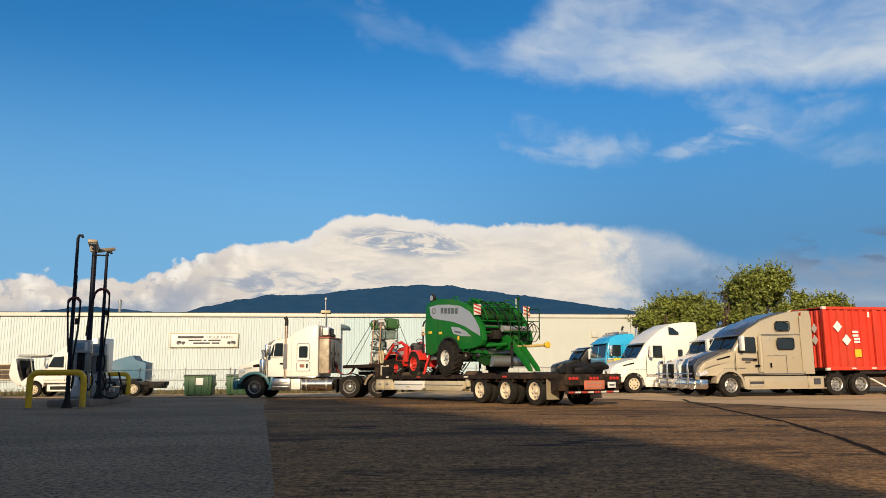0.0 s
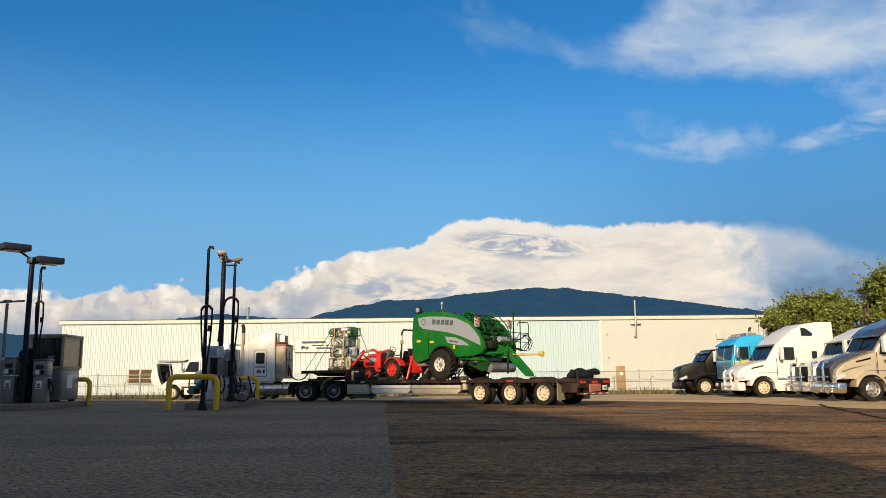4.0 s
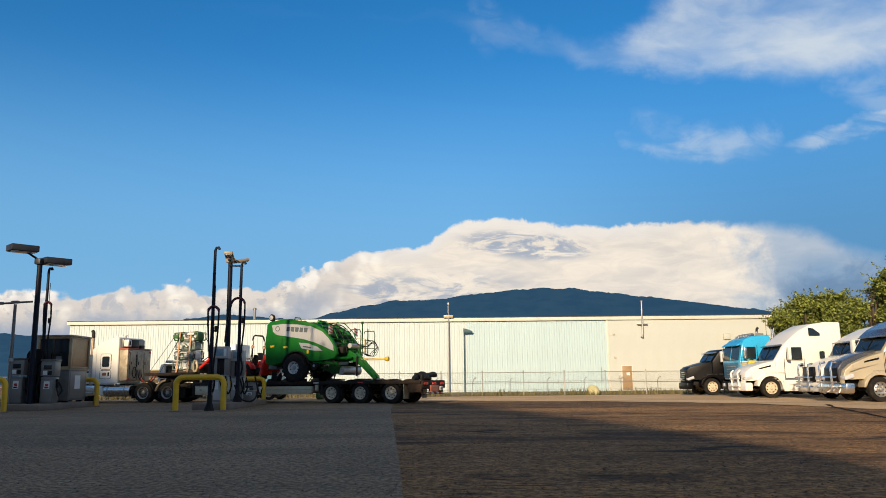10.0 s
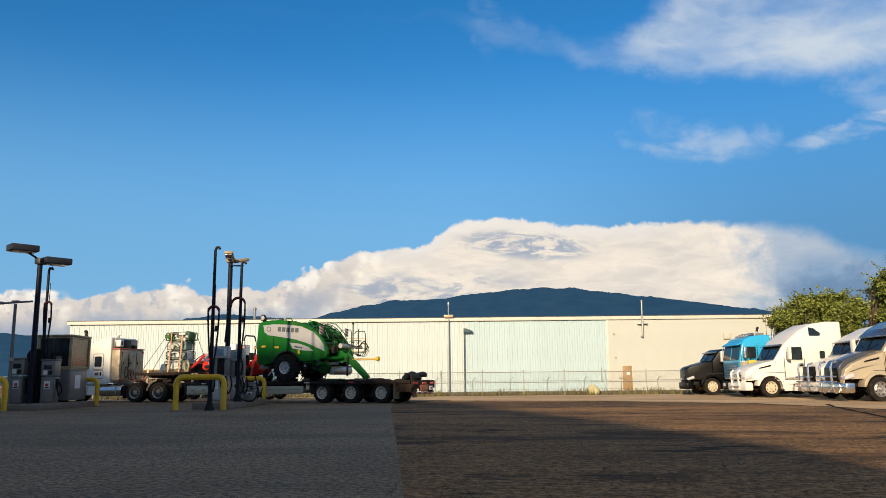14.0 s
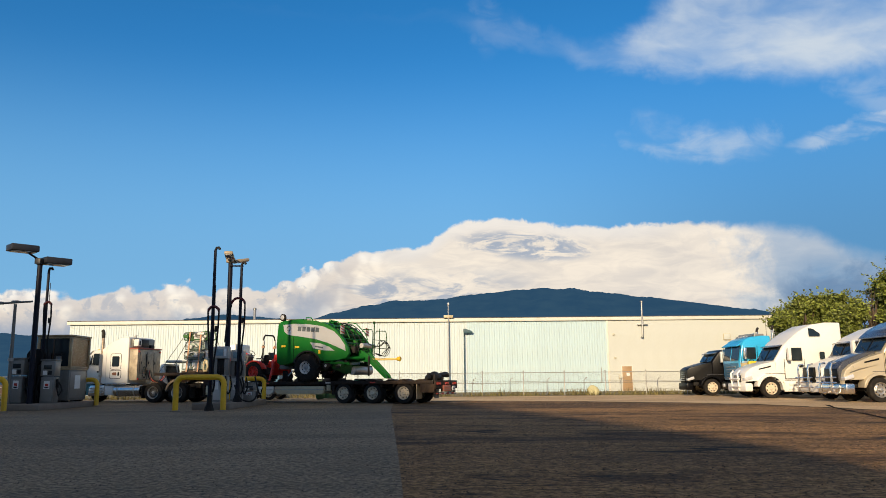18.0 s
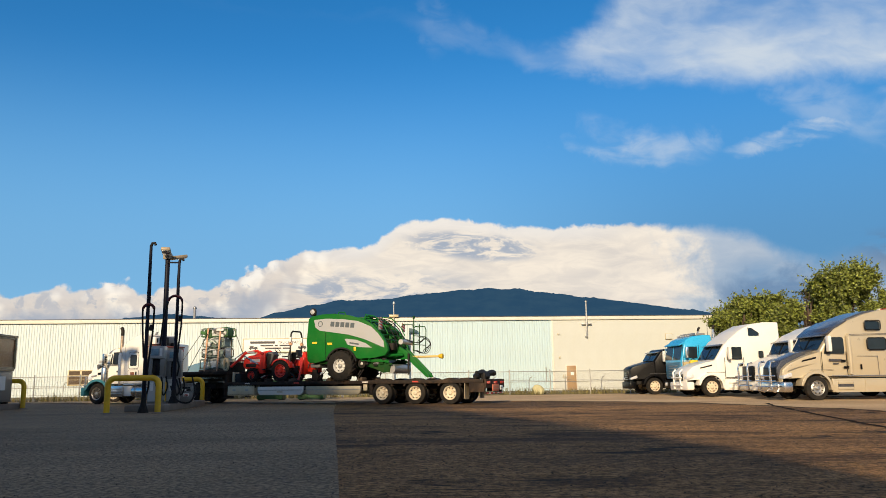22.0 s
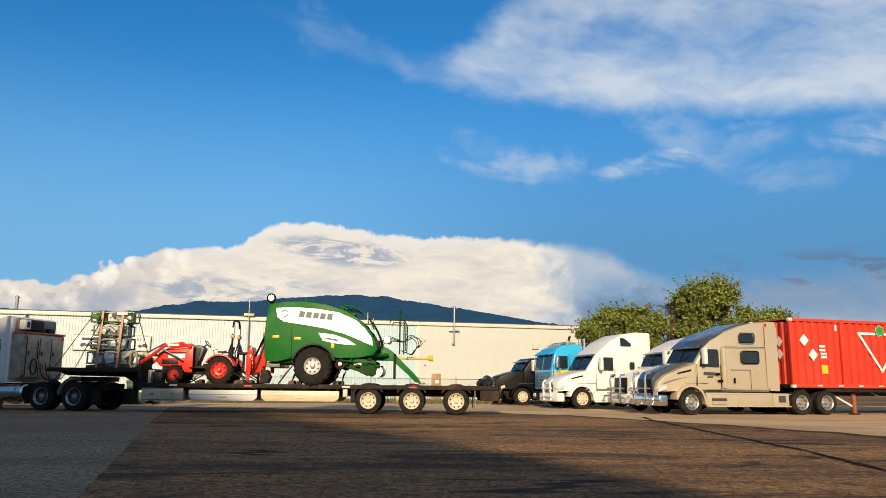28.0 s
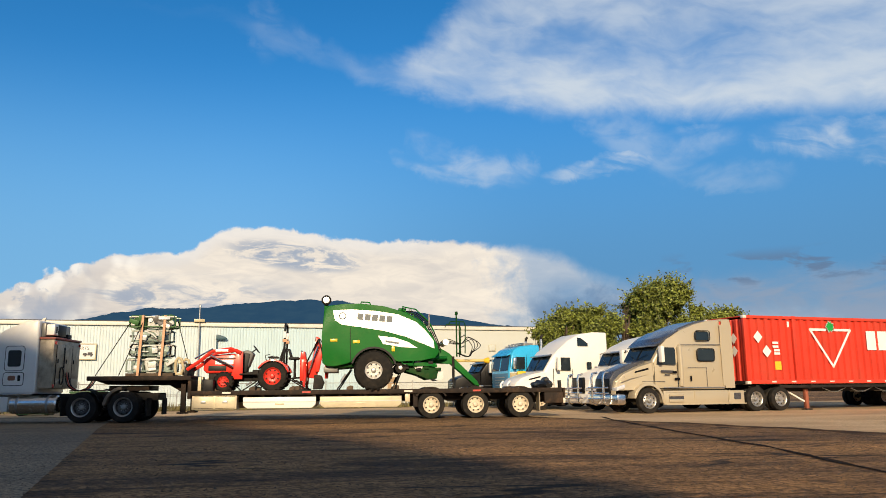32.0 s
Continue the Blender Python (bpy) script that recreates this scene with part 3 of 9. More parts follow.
def lathe(bm, profile, seg=24, centre=(0, 0, 0), mi=0, axis="y", cap=True):
    """Turns an outline of (radius, place along the axis) about the axis."""
    rings = []
    for r, h in profile:
        ring = []
        for k in range(seg):
            a = 2 * math.pi * k / seg
            q = (r * math.cos(a), h, r * math.sin(a)) if axis == "y" else (r * math.cos(a), r * math.sin(a), h) if axis == "z" else (h, r * math.cos(a), r * math.sin(a))
            ring.append(bm.verts.new(Vector(q) + Vector(centre)))
        rings.append(ring)
    for a, b in zip(rings, rings[1:]):
        for k in range(seg):
            f = bm.faces.new((a[k], a[(k + 1) % seg], b[(k + 1) % seg], b[k]))
            f.material_index = mi
    for ring, prof in ((rings[0], profile[0]), (rings[-1], profile[-1])):
        if cap and prof[0] > 1e-4:
            f = bm.faces.new(ring)
            f.material_index = mi
    return bm


def arc(cx, cz, r, a0, a1, n):
    return [(cx + r * math.cos(radians(a0 + (a1 - a0) * i / n)), cz + r * math.sin(radians(a0 + (a1 - a0) * i / n))) for i in range(n + 1)]


def sheet(name, pts, z, material, label, category="", kind="structure"):
    bm = bm_new()
    bm.faces.new([bm.verts.new((x, y, z)) for x, y in pts])
    return solid(name, bm, material, label, category, kind=kind)


WHEELS = {}


def wheel(parent, x, y, z, r, width, rim, side=1, deep=False, lugs=0):
    """A wheel on the axle line y: hub, with tyre and rim as its pieces. side: +1 shows its face to the left."""
    key = (r, width, rim.name, deep, lugs)
    if key not in WHEELS:
        rr, w = r * (0.46 if lugs and r > 0.6 else 0.61), width / 2
        b = bm_new()
        lathe(b, [(rr, -w * 0.85), (rr * 1.02, -w), (r * 0.80, -w * 1.06), (r * 0.965, -w * 0.86), (r, -w * 0.55), (r, -w * 0.18), (r * 0.985, -w * 0.16), (r * 0.985, w * 0.10), (r, w * 0.12),
                  (r, w * 0.55), (r * 0.965, w * 0.86), (r * 0.80, w * 1.06), (rr * 1.02, w), (rr, w * 0.85)], 32, cap=False)
        for k in range(lugs):
            a = 2 * math.pi * k / lugs
            for s in (-1, 1):
                m = Matrix.Rotation(-a, 4, "Y") @ Matrix.Translation((r * 1.0, s * w * 0.48, 0)) @ Matrix.Rotation(s * 0.65, 4, "X")
                box(b, -0.02, 0.035, -w * 0.52, w * 0.52, -0.028, 0.028, m=m)
        tyre = finish("tyre", b, RUBBER)
        b = bm_new()
        d = -0.10 * w if deep else 0.40 * w
        lathe(b, [(rr, -w * 0.85), (rr * 1.03, -w * 0.8), (rr * 0.97, w * 0.80), (rr * 1.04, w * 0.90), (rr * 1.0, w * 1.0), (rr * 0.90, w * 0.84), (rr * 0.83, w * 0.45)], 28, cap=False)
        lathe(b, [(rr * 0.832, w * 0.45), (rr * 0.82, d + 0.02), (rr * 0.62, d + 0.05), (rr * 0.40, d + 0.03), (0, d + 0.03)], 28, mi=2, cap=False)
        for k in range(8):
            a = 2 * math.pi * (k + 0.5) / 8
            lathe(b, [(0.001, d + 0.056), (rr * 0.095, d + 0.052), (rr * 0.1, d)], 8, (rr * 0.71 * math.cos(a), 0.0, rr * 0.71 * math.sin(a)), mi=1)
        rm = finish("rim", b, [rim, BLACK_STEEL, RIM_DISC if rim is RIM_ROAD else rim])
        b = bm_new()
        lathe(b, [(rr * 0.30, d), (rr * 0.30, d + 0.07), (rr * 0.22, d + 0.11), (rr * 0.10, d + 0.12), (0, d + 0.12)], 16)
        for k in range(10):
            a = 2 * math.pi * k / 10
            rod(b, (rr * 0.40 * math.cos(a), d, rr * 0.40 * math.sin(a)), (rr * 0.40 * math.cos(a), d + 0.055, rr * 0.40 * math.sin(a)), 0.016, 6)
        hub = finish("wheel", b, rim if rim in (RIM_CREAM, RIM_RED) else STEEL)
        WHEELS[key] = (hub, tyre, rm)
    hub, tyre, rm = WHEELS[key]
    h = new("wheel", hub)
    h.parent = parent
    h.location = (x, y, z)
    h["side"] = side
    for nm, me in (("tyre", tyre), ("rim", rm)):
        o = new(nm, me)
        o.parent = h
    if side < 0:
        h.rotation_euler = (0, 0, math.pi)
    return h


def strip_panel(parent, name, profile, y, thick, material, taper=None, label=""):
    """A thin plate of an x, z outline on the side at y."""
    b = bm_new()
    prism(b, profile, y, y + thick, 0, taper)
    return part(name, b, material, parent, label)


def both(parent, name, profile, y, thick, material, taper=None, label=""):
    strip_panel(parent, name, profile, y, thick, material, taper, label)
    strip_panel(parent, name, profile, -y, -thick, material, taper, label)


def bend(pts, n=5):
    """A smooth run through points."""
    q = [Vector(p) for p in pts]
    out = []
    for i in range(len(q) - 1):
        a, b, c, d = q[max(0, i - 1)], q[i], q[i + 1], q[min(len(q) - 1, i + 2)]
        for k in range(n):
            u = k / n
            out.append(0.5 * (2 * b + (c - a) * u + (2 * a - 5 * b + 4 * c - d) * u * u + (3 * b - a - 3 * c + d) * u ** 3))
    return out + [q[-1]]


def rounded(x0, x1, z0, z1, r=0.06, slant=0.0):
    """A rounded rectangle in x, z; slant leans its top."""
    pts = []
    for cx, cz, a in ((x1 - r, z1 - r, 0), (x0 + r, z1 - r, 90), (x0 + r, z0 + r, 180), (x1 - r, z0 + r, 270)):
        pts += arc(cx, cz, r, a, a + 90, 4)
    return [(x + slant * (z - z0), z) for x, z in pts]

# ---- ground, hills, the unseen shade wall behind the camera ----
bm = bm_new()
box(bm, -4500, 4500, -4500, 4500, -0.3, 0.0)
solid("ground", bm, GROUND, "dark worn asphalt yard with brown dust and tyre marks", kind="structure")
sheet("pavement_pad", [(-1.2, 5.5), (-1.55, 7.35), (-2.62, 12.0), (-6.6, 29.0), (-8.3, 37.0), (-9.4, 41.5), (-60, 46), (-60, -3.9), (1.2, -3.9)], 0.006, PAD, "grey compacted asphalt apron by the fuel islands")
LOT_EDGE = [(-90, 47.5), (-40, 45.5), (-9.6, 42.5), (0, 39.6), (5.0, 36.9), (7.6, 34.4), (9.5, 29.9), (11.0, 25.3), (12.6, 20.5), (16, 13), (24, 6), (90, 0), (120, 62), (-90, 54)]
ragged = []
for (x0, y0), (x1, y1) in zip(LOT_EDGE[:11], LOT_EDGE[1:12]):
    steps = max(1, int(math.hypot(x1 - x0, y1 - y0) / 0.35)) if abs(x0) < 45 else 1
    for k in range(steps):
        x, y = x0 + (x1 - x0) * k / steps, y0 + (y1 - y0) * k / steps
        o = 0.55 * noise.noise((x * 0.35, y * 0.35, 1)) + 0.25 * noise.noise((x * 1.3, y * 1.3, 5)) if steps > 1 else 0
        ragged.append((x + o * 0.6, y + o))
sheet("pavement_lot", ragged + LOT_EDGE[11:], 0.004, LOT, "pale dusty gravel parking lot")
bm = bm_new()
band = []
for k, (x, y) in enumerate(ragged[1:-1]):
    if not -40 < x < 30:
        continue
    (xa, ya), (xb, yb) = ragged[k], ragged[k + 2]
    d = Vector((xb - xa, yb - ya, 0)).normalized()
    w = 0.55 + 0.45 * noise.noise((x * 0.4, y * 0.4, 8)) + 0.25 * noise.noise((x * 1.7, y * 1.7, 3))
    band.append((bm.verts.new((x, y, 0.003)), bm.verts.new((x + d.y * max(0.1, w), y - d.x * max(0.1, w), 0.003))))
for p, q in zip(band, band[1:]):
    bm.faces.new((p[0], p[1], q[1], q[0]))
solid("road_edge", bm, mat("dark_asphalt_edge", (0.050, 0.030, 0.018), 0.95, 0, 0.35, 1.5, bump=0.4, spec=0.1, dirt=(0.15, 0.09, 0.045), dirt_amount=0.6), "dark tar-stained asphalt edge along the gravel", kind="structure")
sheet("verge", [(-90, 46.5), (-44, 49.2), (-7, 52.0), (7.3, 55.0), (30, 58.6), (30, 75.5), (-95, 60)], 0.012, mat("verge_soil", (0.17, 0.14, 0.075), 0.95, 0, 0.3, 0.5, bump=0.6, dirt=(0.08, 0.09, 0.03), dirt_amount=0.6), "dry weedy soil strip along the fence")


def ridge(name, pts, dist, label):
    """A wooded ridge far away: bearings and heights in degrees, at a distance in metres."""
    bm = bm_new()
    cols = []
    a0, a1 = pts[0][0], pts[-1][0]
    n = int((a1 - a0) / 0.11)
    for i in range(n + 1):
        a = a0 + (a1 - a0) * i / n
        e = float(np.interp(a, [q[0] for q in pts], [q[1] for q in pts]))
        rough = noise.noise((a * 0.9, 0, 0)) * 0.10 + noise.noise((a * 3.1, 5, 0)) * 0.05 + noise.noise((a * 9.0, 9, 0)) * 0.035
        col = []
        for j in range(7):
            f = j / 6
            d = dist * (0.72 + 0.28 * f)
            h = math.tan(radians(max(0.0, e + rough * (e > 0.2)))) * dist * f ** 0.8
            if 0 < j < 6:
                h += noise.noise((a * 0.5, f * 5, 2)) * 18
            col.append(bm.verts.new((d * math.sin(radians(a)), d * math.cos(radians(a)), h - (12 if j == 0 else 0))))
        d = dist * 1.1
        col.append(bm.verts.new((d * math.sin(radians(a)), d * math.cos(radians(a)), -20)))
        cols.append(col)
    for p, q in zip(cols, cols[1:]):
        for j in range(7):
            bm.faces.new((p[j], q[j], q[j + 1], p[j + 1]))
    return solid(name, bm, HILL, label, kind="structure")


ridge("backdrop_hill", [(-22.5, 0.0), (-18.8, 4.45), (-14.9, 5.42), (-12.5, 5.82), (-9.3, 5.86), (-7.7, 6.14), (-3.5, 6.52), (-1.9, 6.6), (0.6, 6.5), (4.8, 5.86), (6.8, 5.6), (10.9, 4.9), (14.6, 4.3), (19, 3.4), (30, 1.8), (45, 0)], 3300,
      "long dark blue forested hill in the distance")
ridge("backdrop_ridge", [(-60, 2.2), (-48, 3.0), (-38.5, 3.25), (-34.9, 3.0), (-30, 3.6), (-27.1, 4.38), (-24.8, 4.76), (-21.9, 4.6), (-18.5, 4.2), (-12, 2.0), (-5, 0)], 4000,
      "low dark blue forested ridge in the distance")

# tall unseen wall added behind the camera, sloped to shade the fuel islands
bm = bm_new()
roofline = [(2.75, 0), (2.72, 3.1), (1.64, 4.9), (0.58, 6.2), (-1.85, 8.3), (-9.6, 13.6), (-11.4, 14.9), (-12.75, 15.45), (-13.4, 15.6), (-14.8, 16.2), (-16.2, 17.15), (-17.1, 17.6), (-18.4, 17.85),
            (-20.3, 18.4), (-22.8, 18.9), (-25.0, 18.4), (-28.4, 17.75), (-30.2, 17.5), (-31.6, 17.9), (-34.2, 19.3), (-95, 19.5), (-95, 0)]
# its top edge, made uneven to roughen the edge of the shade
edge = roofline[:2]
for (x0, z0), (x1, z1) in zip(roofline[1:-2], roofline[2:-1]):
    for k in range(1, 25):
        x, z = x0 + (x1 - x0) * k / 24, z0 + (z1 - z0) * k / 24
        edge.append((x, z + (0.09 * noise.noise((x * 0.9, 0, 3)) + 0.05 * noise.noise((x * 3.3, 2, 0))) * (k < 24)))
roofline = edge + roofline[-1:]
a = [bm.verts.new((x, -4, z)) for x, z in roofline]
b = [bm.verts.new((x, -12, z)) for x, z in roofline]
bm.faces.new(a)
bm.faces.new(b[::-1])
for i in range(len(a)):
    bm.faces.new((a[i], b[i], b[(i + 1) % len(a)], a[(i + 1) % len(a)]))
solid("wall_shop", bm, SHADE_WALL, "unseen wall added behind the yard to cast its shade", kind="structure")
# a dark tar seam across the asphalt
bm = bm_new()
line = [(4.6, 6.2), (6.6, 13.6), (7.55, 17.9), (8.15, 22.6), (9.2, 29.6), (9.9, 33.0)]
rows = []
for k in range(110):
    y = 6.2 + 26.8 * k / 109
    x = float(np.interp(y, [q[1] for q in line], [q[0] for q in line])) + 0.10 * noise.noise((y * 0.5, 1, 0)) + 0.03 * noise.noise((y * 2.2, 4, 0))
    w = (0.045 + 0.0012 * y) * (1.0 + 0.9 * noise.noise((y * 0.9, 7, 0)) + 0.5 * noise.noise((y * 3.1, 2, 0)))
    rows.append((bm.verts.new((x - max(w, 0.012), y, 0.009)), bm.verts.new((x + max(w, 0.012), y, 0.009))))
for p, q in zip(rows, rows[1:]):
    bm.faces.new((p[0], p[1], q[1], q[0]))
solid("road_seam", bm, mat("tar", (0.016, 0.011, 0.008), 0.95, 0, 0.3, 6, bump=0.4, spec=0.08), "dark tar seam running across the asphalt", kind="structure")

# ---- the warehouse ----
WALL = pose(3.55, 71.93, 0, 0, 0, 8.59)


def in_wall(x, y, z=0):
    return WALL @ pose(x, y, z)


bm = bm_new()
box(bm, -48.6, 21, 0.06, 0.36, 0, 6.5)
wall = solid("wall_warehouse", bm, WALL_WHITE, "long warehouse wall clad in ribbed white metal sheets", m=WALL, kind="structure")
bm = bm_new()
box(bm, -48.6, -48.3, 0.37, 34, 0, 6.5)
solid("wall_warehouse_end", bm, WALL_WHITE, "end wall of the white warehouse", m=WALL, kind="structure")
bm = bm_new()
for x0, x1, y0, y1 in ((-48.75, 21, -0.04, 34),):
    box(bm, x0, x1, y0, y1, 6.46, 6.60)
solid("roof_warehouse", bm, TRIM_DARK, "flat dark warehouse roof", m=WALL, kind="structure")
bm = bm_new()
box(bm, -48.8, 21, -0.17, -0.045, 6.30, 6.60, 0.02)
trim = solid("trim_eave", bm, TRIM_LIGHT, "pale metal flashing along the warehouse eave", m=WALL, kind="structure")
bm = bm_new()
box(bm, -48.8, 21, -0.19, 0.0, 6.604, 6.66)
solid("trim_roof_edge", bm, TRIM_DARK, "dark weathered roof edge with lifted felt", m=WALL, kind="structure")


def ribbed(width, pitch):
    bm = bm_new()
    xs = []
    for k in range(int(round(width / pitch))):
        o = k * pitch
        xs += [(o, 0), (o + pitch * 0.55, 0), (o + pitch * 0.66, -0.03), (o + pitch * 0.84, -0.03), (o + pitch * 0.95, 0)]
    xs.append((width - 0.006, 0))
    lo = [bm.verts.new((x, y, 0)) for x, y in xs]
    hi = [bm.verts.new((x, y, 6.29)) for x, y in xs]
    for i in range(len(xs) - 1):
        bm.faces.new((lo[i], lo[i + 1], hi[i + 1], hi[i]))
    return bm


panel_w = finish("panel", ribbed(0.9, 0.225), WALL_WHITE, False)
panel_b = finish("panel", ribbed(0.9, 0.225), WALL_BLUE, False)
for k in range(54):
    o = new("panel", panel_b if k >= 40 else panel_w)
    o.parent = wall
    o.location = (-48.6 + 0.9 * k, 0.05 + 0.004 * (k % 2), 0)
for row, (z0, z1) in enumerate(((0.0, 2.44), (2.45, 4.88), (4.89, 6.29))):
    bm = bm_new()
    box(bm, 0.0, 1.3095, 0.0, 0.055, z0, z1 + 0.009)
    me = finish("panel", bm, WALL_CREAM)
    for k in range(16):
        o = new("panel", me)
        o.parent = wall
        o.location = (0.02 + 1.31 * k, 0.0015 * ((k + row) % 2), 0)
bm = bm_new()
box(bm, -0.08, 0.10, -0.05, 0.0, 0, 6.29, 0.01)
seam = part("corner_strip", bm, TRIM_LIGHT, wall, "pale cover strip between the two claddings")

door = solid("door_1", box(bm_new(), 1.19, 2.05, -0.05, -0.005, 0.05, 2.18, 0.01), DOOR_TAN, "closed tan metal door with a small notice", m=WALL, kind="structure")
b = bm_new()
for x0, x1, z0, z1 in ((1.12, 1.19, 0, 2.25), (2.05, 2.12, 0, 2.25), (1.19, 2.05, 2.18, 2.25)):
    box(b, x0, x1, -0.07, 0.0, z0, z1, 0.008)
part("frame", b, TRIM_LIGHT, door)
part("notice", box(bm_new(), 1.55, 1.85, -0.062, -0.052, 1.35, 1.62), PAPER, door)
b = bm_new()
rod(b, (1.28, -0.05, 1.0), (1.28, -0.12, 1.0), 0.02)
rod(b, (1.28, -0.11, 1.0), (1.42, -0.11, 1.0), 0.018)
part("door_handle", b, STEEL, door)

win = thing("window_1", "paired brown-framed window in the warehouse wall", "window", WALL, kind="structure")
b = bm_new()
for x0, x1, z0, z1 in ((-42.4, -42.28, 0.95, 2.28), (-40.26, -40.14, 0.95, 2.28), (-41.36, -41.2, 0.95, 2.28), (-42.28, -40.26, 0.95, 1.05), (-42.28, -40.26, 2.18, 2.28)):
    box(b, x0, x1, -0.09, 0.0, z0, z1, 0.01)
part("window_frame", b, TAN_PAINT, win)
for x0, x1 in ((-42.28, -41.36), (-41.2, -40.26)):
    part("pane", box(bm_new(), x0, x1, -0.035, -0.02, 1.05, 2.18), mat("dusty_pane", (0.10, 0.07, 0.045), 0.2, 0, 0.3, 2, coat=0.5), win)
    for z in (1.42, 1.80):
        part("glazing_bar", box(bm_new(), x0, x1, -0.06, -0.04, z, z + 0.04), TAN_PAINT, win)

sign = thing("wall_sign", "white painted business sign with dark lettering on the warehouse wall", "sign", WALL)
b = bm_new()
box(b, -27.5, -21.85, -0.14, -0.08, 3.68, 4.80, 0.01)
part("board", b, PAPER, sign)
b = bm_new()
for x0, x1, z0, z1 in ((-27.56, -27.48, 3.62, 4.86), (-21.88, -21.8, 3.62, 4.86), (-27.48, -21.88, 3.62, 3.69), (-27.48, -21.88, 4.79, 4.86)):
    box(b, x0, x1, -0.17, -0.06, z0, z1, 0.006)
part("frame", b, TAN_PAINT, sign)
b = bm_new()
box(b, -26.9, -24.75, -0.150, -0.142, 4.40, 4.60)
part("name_bar", b, INK, sign)


def lettering(text, size, parent, material, m, name="lettering"):
    cu = bpy.data.curves.new(name, "FONT")
    cu.body, cu.size, cu.extrude, cu.align_x = text, size, 0.004, "LEFT"
    tmp = bpy.data.objects.new(name, cu)
    scene.collection.objects.link(tmp)
    bpy.context.view_layer.update()
    me = bpy.data.meshes.new_from_object(tmp.evaluated_get(bpy.context.evaluated_depsgraph_get()))
    bpy.data.objects.remove(tmp)
    me.materials.clear()
    me.materials.append(material)
    o = new(name, me)
    o.parent = parent
    o.matrix_basis = m
    return o


lettering("TRUCK", 0.34, sign, INK, pose(-24.5, -0.146, 4.39, 90, 0, 0))
lettering("PARTS", 0.34, sign, INK, pose(-23.27, -0.146, 4.39, 90, 0, 0))
b = bm_new()
for x0, x1, z in ((-26.0, -24.9, 4.16), (-24.75, -24.5, 4.16), (-24.35, -23.3, 4.16), (-25.6, -24.2, 3.92), (-24.05, -23.4, 3.92)):
    box(b, x0, x1, -0.150, -0.142, z, z + 0.13)
part("small_print", b, INK, sign)
for s, x in ((1, -27.0), (-1, -22.4)):
    b = bm_new()
    for dx, dz, w, h in ((0, 0, 0.75, 0.10), (0.06, 0.1, 0.34, 0.14), (0.45, 0.1, 0.26, 0.08), (0.08, -0.08, 0.12, 0.08), (0.5, -0.08, 0.12, 0.08)):
        box(b, x + s * dx if s > 0 else x - dx - w + 0.4, (x + s * dx if s > 0 else x - dx - w + 0.4) + w, -0.150, -0.142, 3.95 + dz, 3.95 + dz + h)
    part("truck_picture", b, INK, sign)

flue = thing("wall_flue", "grey metal flue pipe fixed to the wall with a bracket", "pipe", in_wall(3.15, 0))
b = bm_new()
tube(b, [(-0.02, -0.22, 4.75), (0.0, -0.22, 7.9)], 0.085, 12)
part("pipe", b, STEEL, flue)
b = bm_new()
rod(b, (-0.12, -0.05, 4.75), (0.0, -0.24, 4.75), 0.09, 10)
part("elbow", b, STEEL, flue)
part("bracket", box(bm_new(), -0.45, 0.45, -0.30, -0.02, 5.85, 5.93, 0.01), STEEL, flue)
b = bm_new()
lathe(b, [(0.13, 7.88), (0.13, 7.98), (0.02, 8.06)], 12, (0, -0.22, 0), axis="z")
part("cap", b, STEEL, flue)
vent = thing("roof_vent", "thin roof vent pipe on the warehouse", "pipe", in_wall(-32.0, 0.6, 6.6))
part("pipe", rod(bm_new(), (0, 0, 0), (0, 0, 1.05), 0.12, 10), STEEL, vent)
b = bm_new()
lathe(b, [(0.17, 1.0), (0.17, 1.1), (0.03, 1.2)], 12, axis="z")
part("cap", b, STEEL, vent)
for x, z, w, h in ((10.7, 4.45, 0.62, 0.55), (0.55, 4.95, 0.16, 0.16), (0.62, 2.85, 0.14, 0.16), (0.95, 1.1, 0.2, 0.28)):
    bx = thing("junction_box", "small tan electrical box on the wall", "electrical box", in_wall(x, 0), group="boxes on the wall")
    part("case", box(bm_new(), -w / 2, w / 2, -0.14, 0, z, z + h, 0.015), TAN_PAINT, bx)
    part("lid", box(bm_new(), -w / 2 + 0.03, w / 2 - 0.03, -0.155, -0.142, z + 0.03, z + h - 0.03, 0.004), WALL_CREAM, bx)
pl = thing("wall_pipe", "thin grey conduit on the wall", "pipe", in_wall(-0.68, -0.06))
part("conduit", rod(bm_new(), (0, 0, 0.8), (0, 0, 2.1), 0.04), STEEL, pl)

# tall pole with a flat lamp, and a short blue-grey post with a pennant-shaped head
lamp = thing("yard_light", "tall thin grey pole with a flat plate and a short spike", "lamp post", in_wall(-14.29, -0.28))
part("pole", rod(bm_new(), (0, 0, 0), (0, 0, 7.95), 0.07, 10, 0.05), STEEL, lamp)
part("plate", box(bm_new(), -0.42, 0.42, -0.15, 0.15, 6.62, 6.86, 0.03), TAN_PAINT, lamp)
b = bm_new()
lathe(b, [(0.10, 7.75), (0.12, 7.9), (0.05, 8.05)], 10, axis="z")
part("finial", b, STEEL, lamp)
lamp = thing("area_light", "slim blue-grey post with a pennant-shaped head against the wall", "lamp post", in_wall(-12.90, -0.25))
part("pole", rod(bm_new(), (0, 0, 0), (0, 0, 5.58), 0.04, 10), mat("post_blue_grey", (0.035, 0.085, 0.11), 0.5), lamp)
b = bm_new()
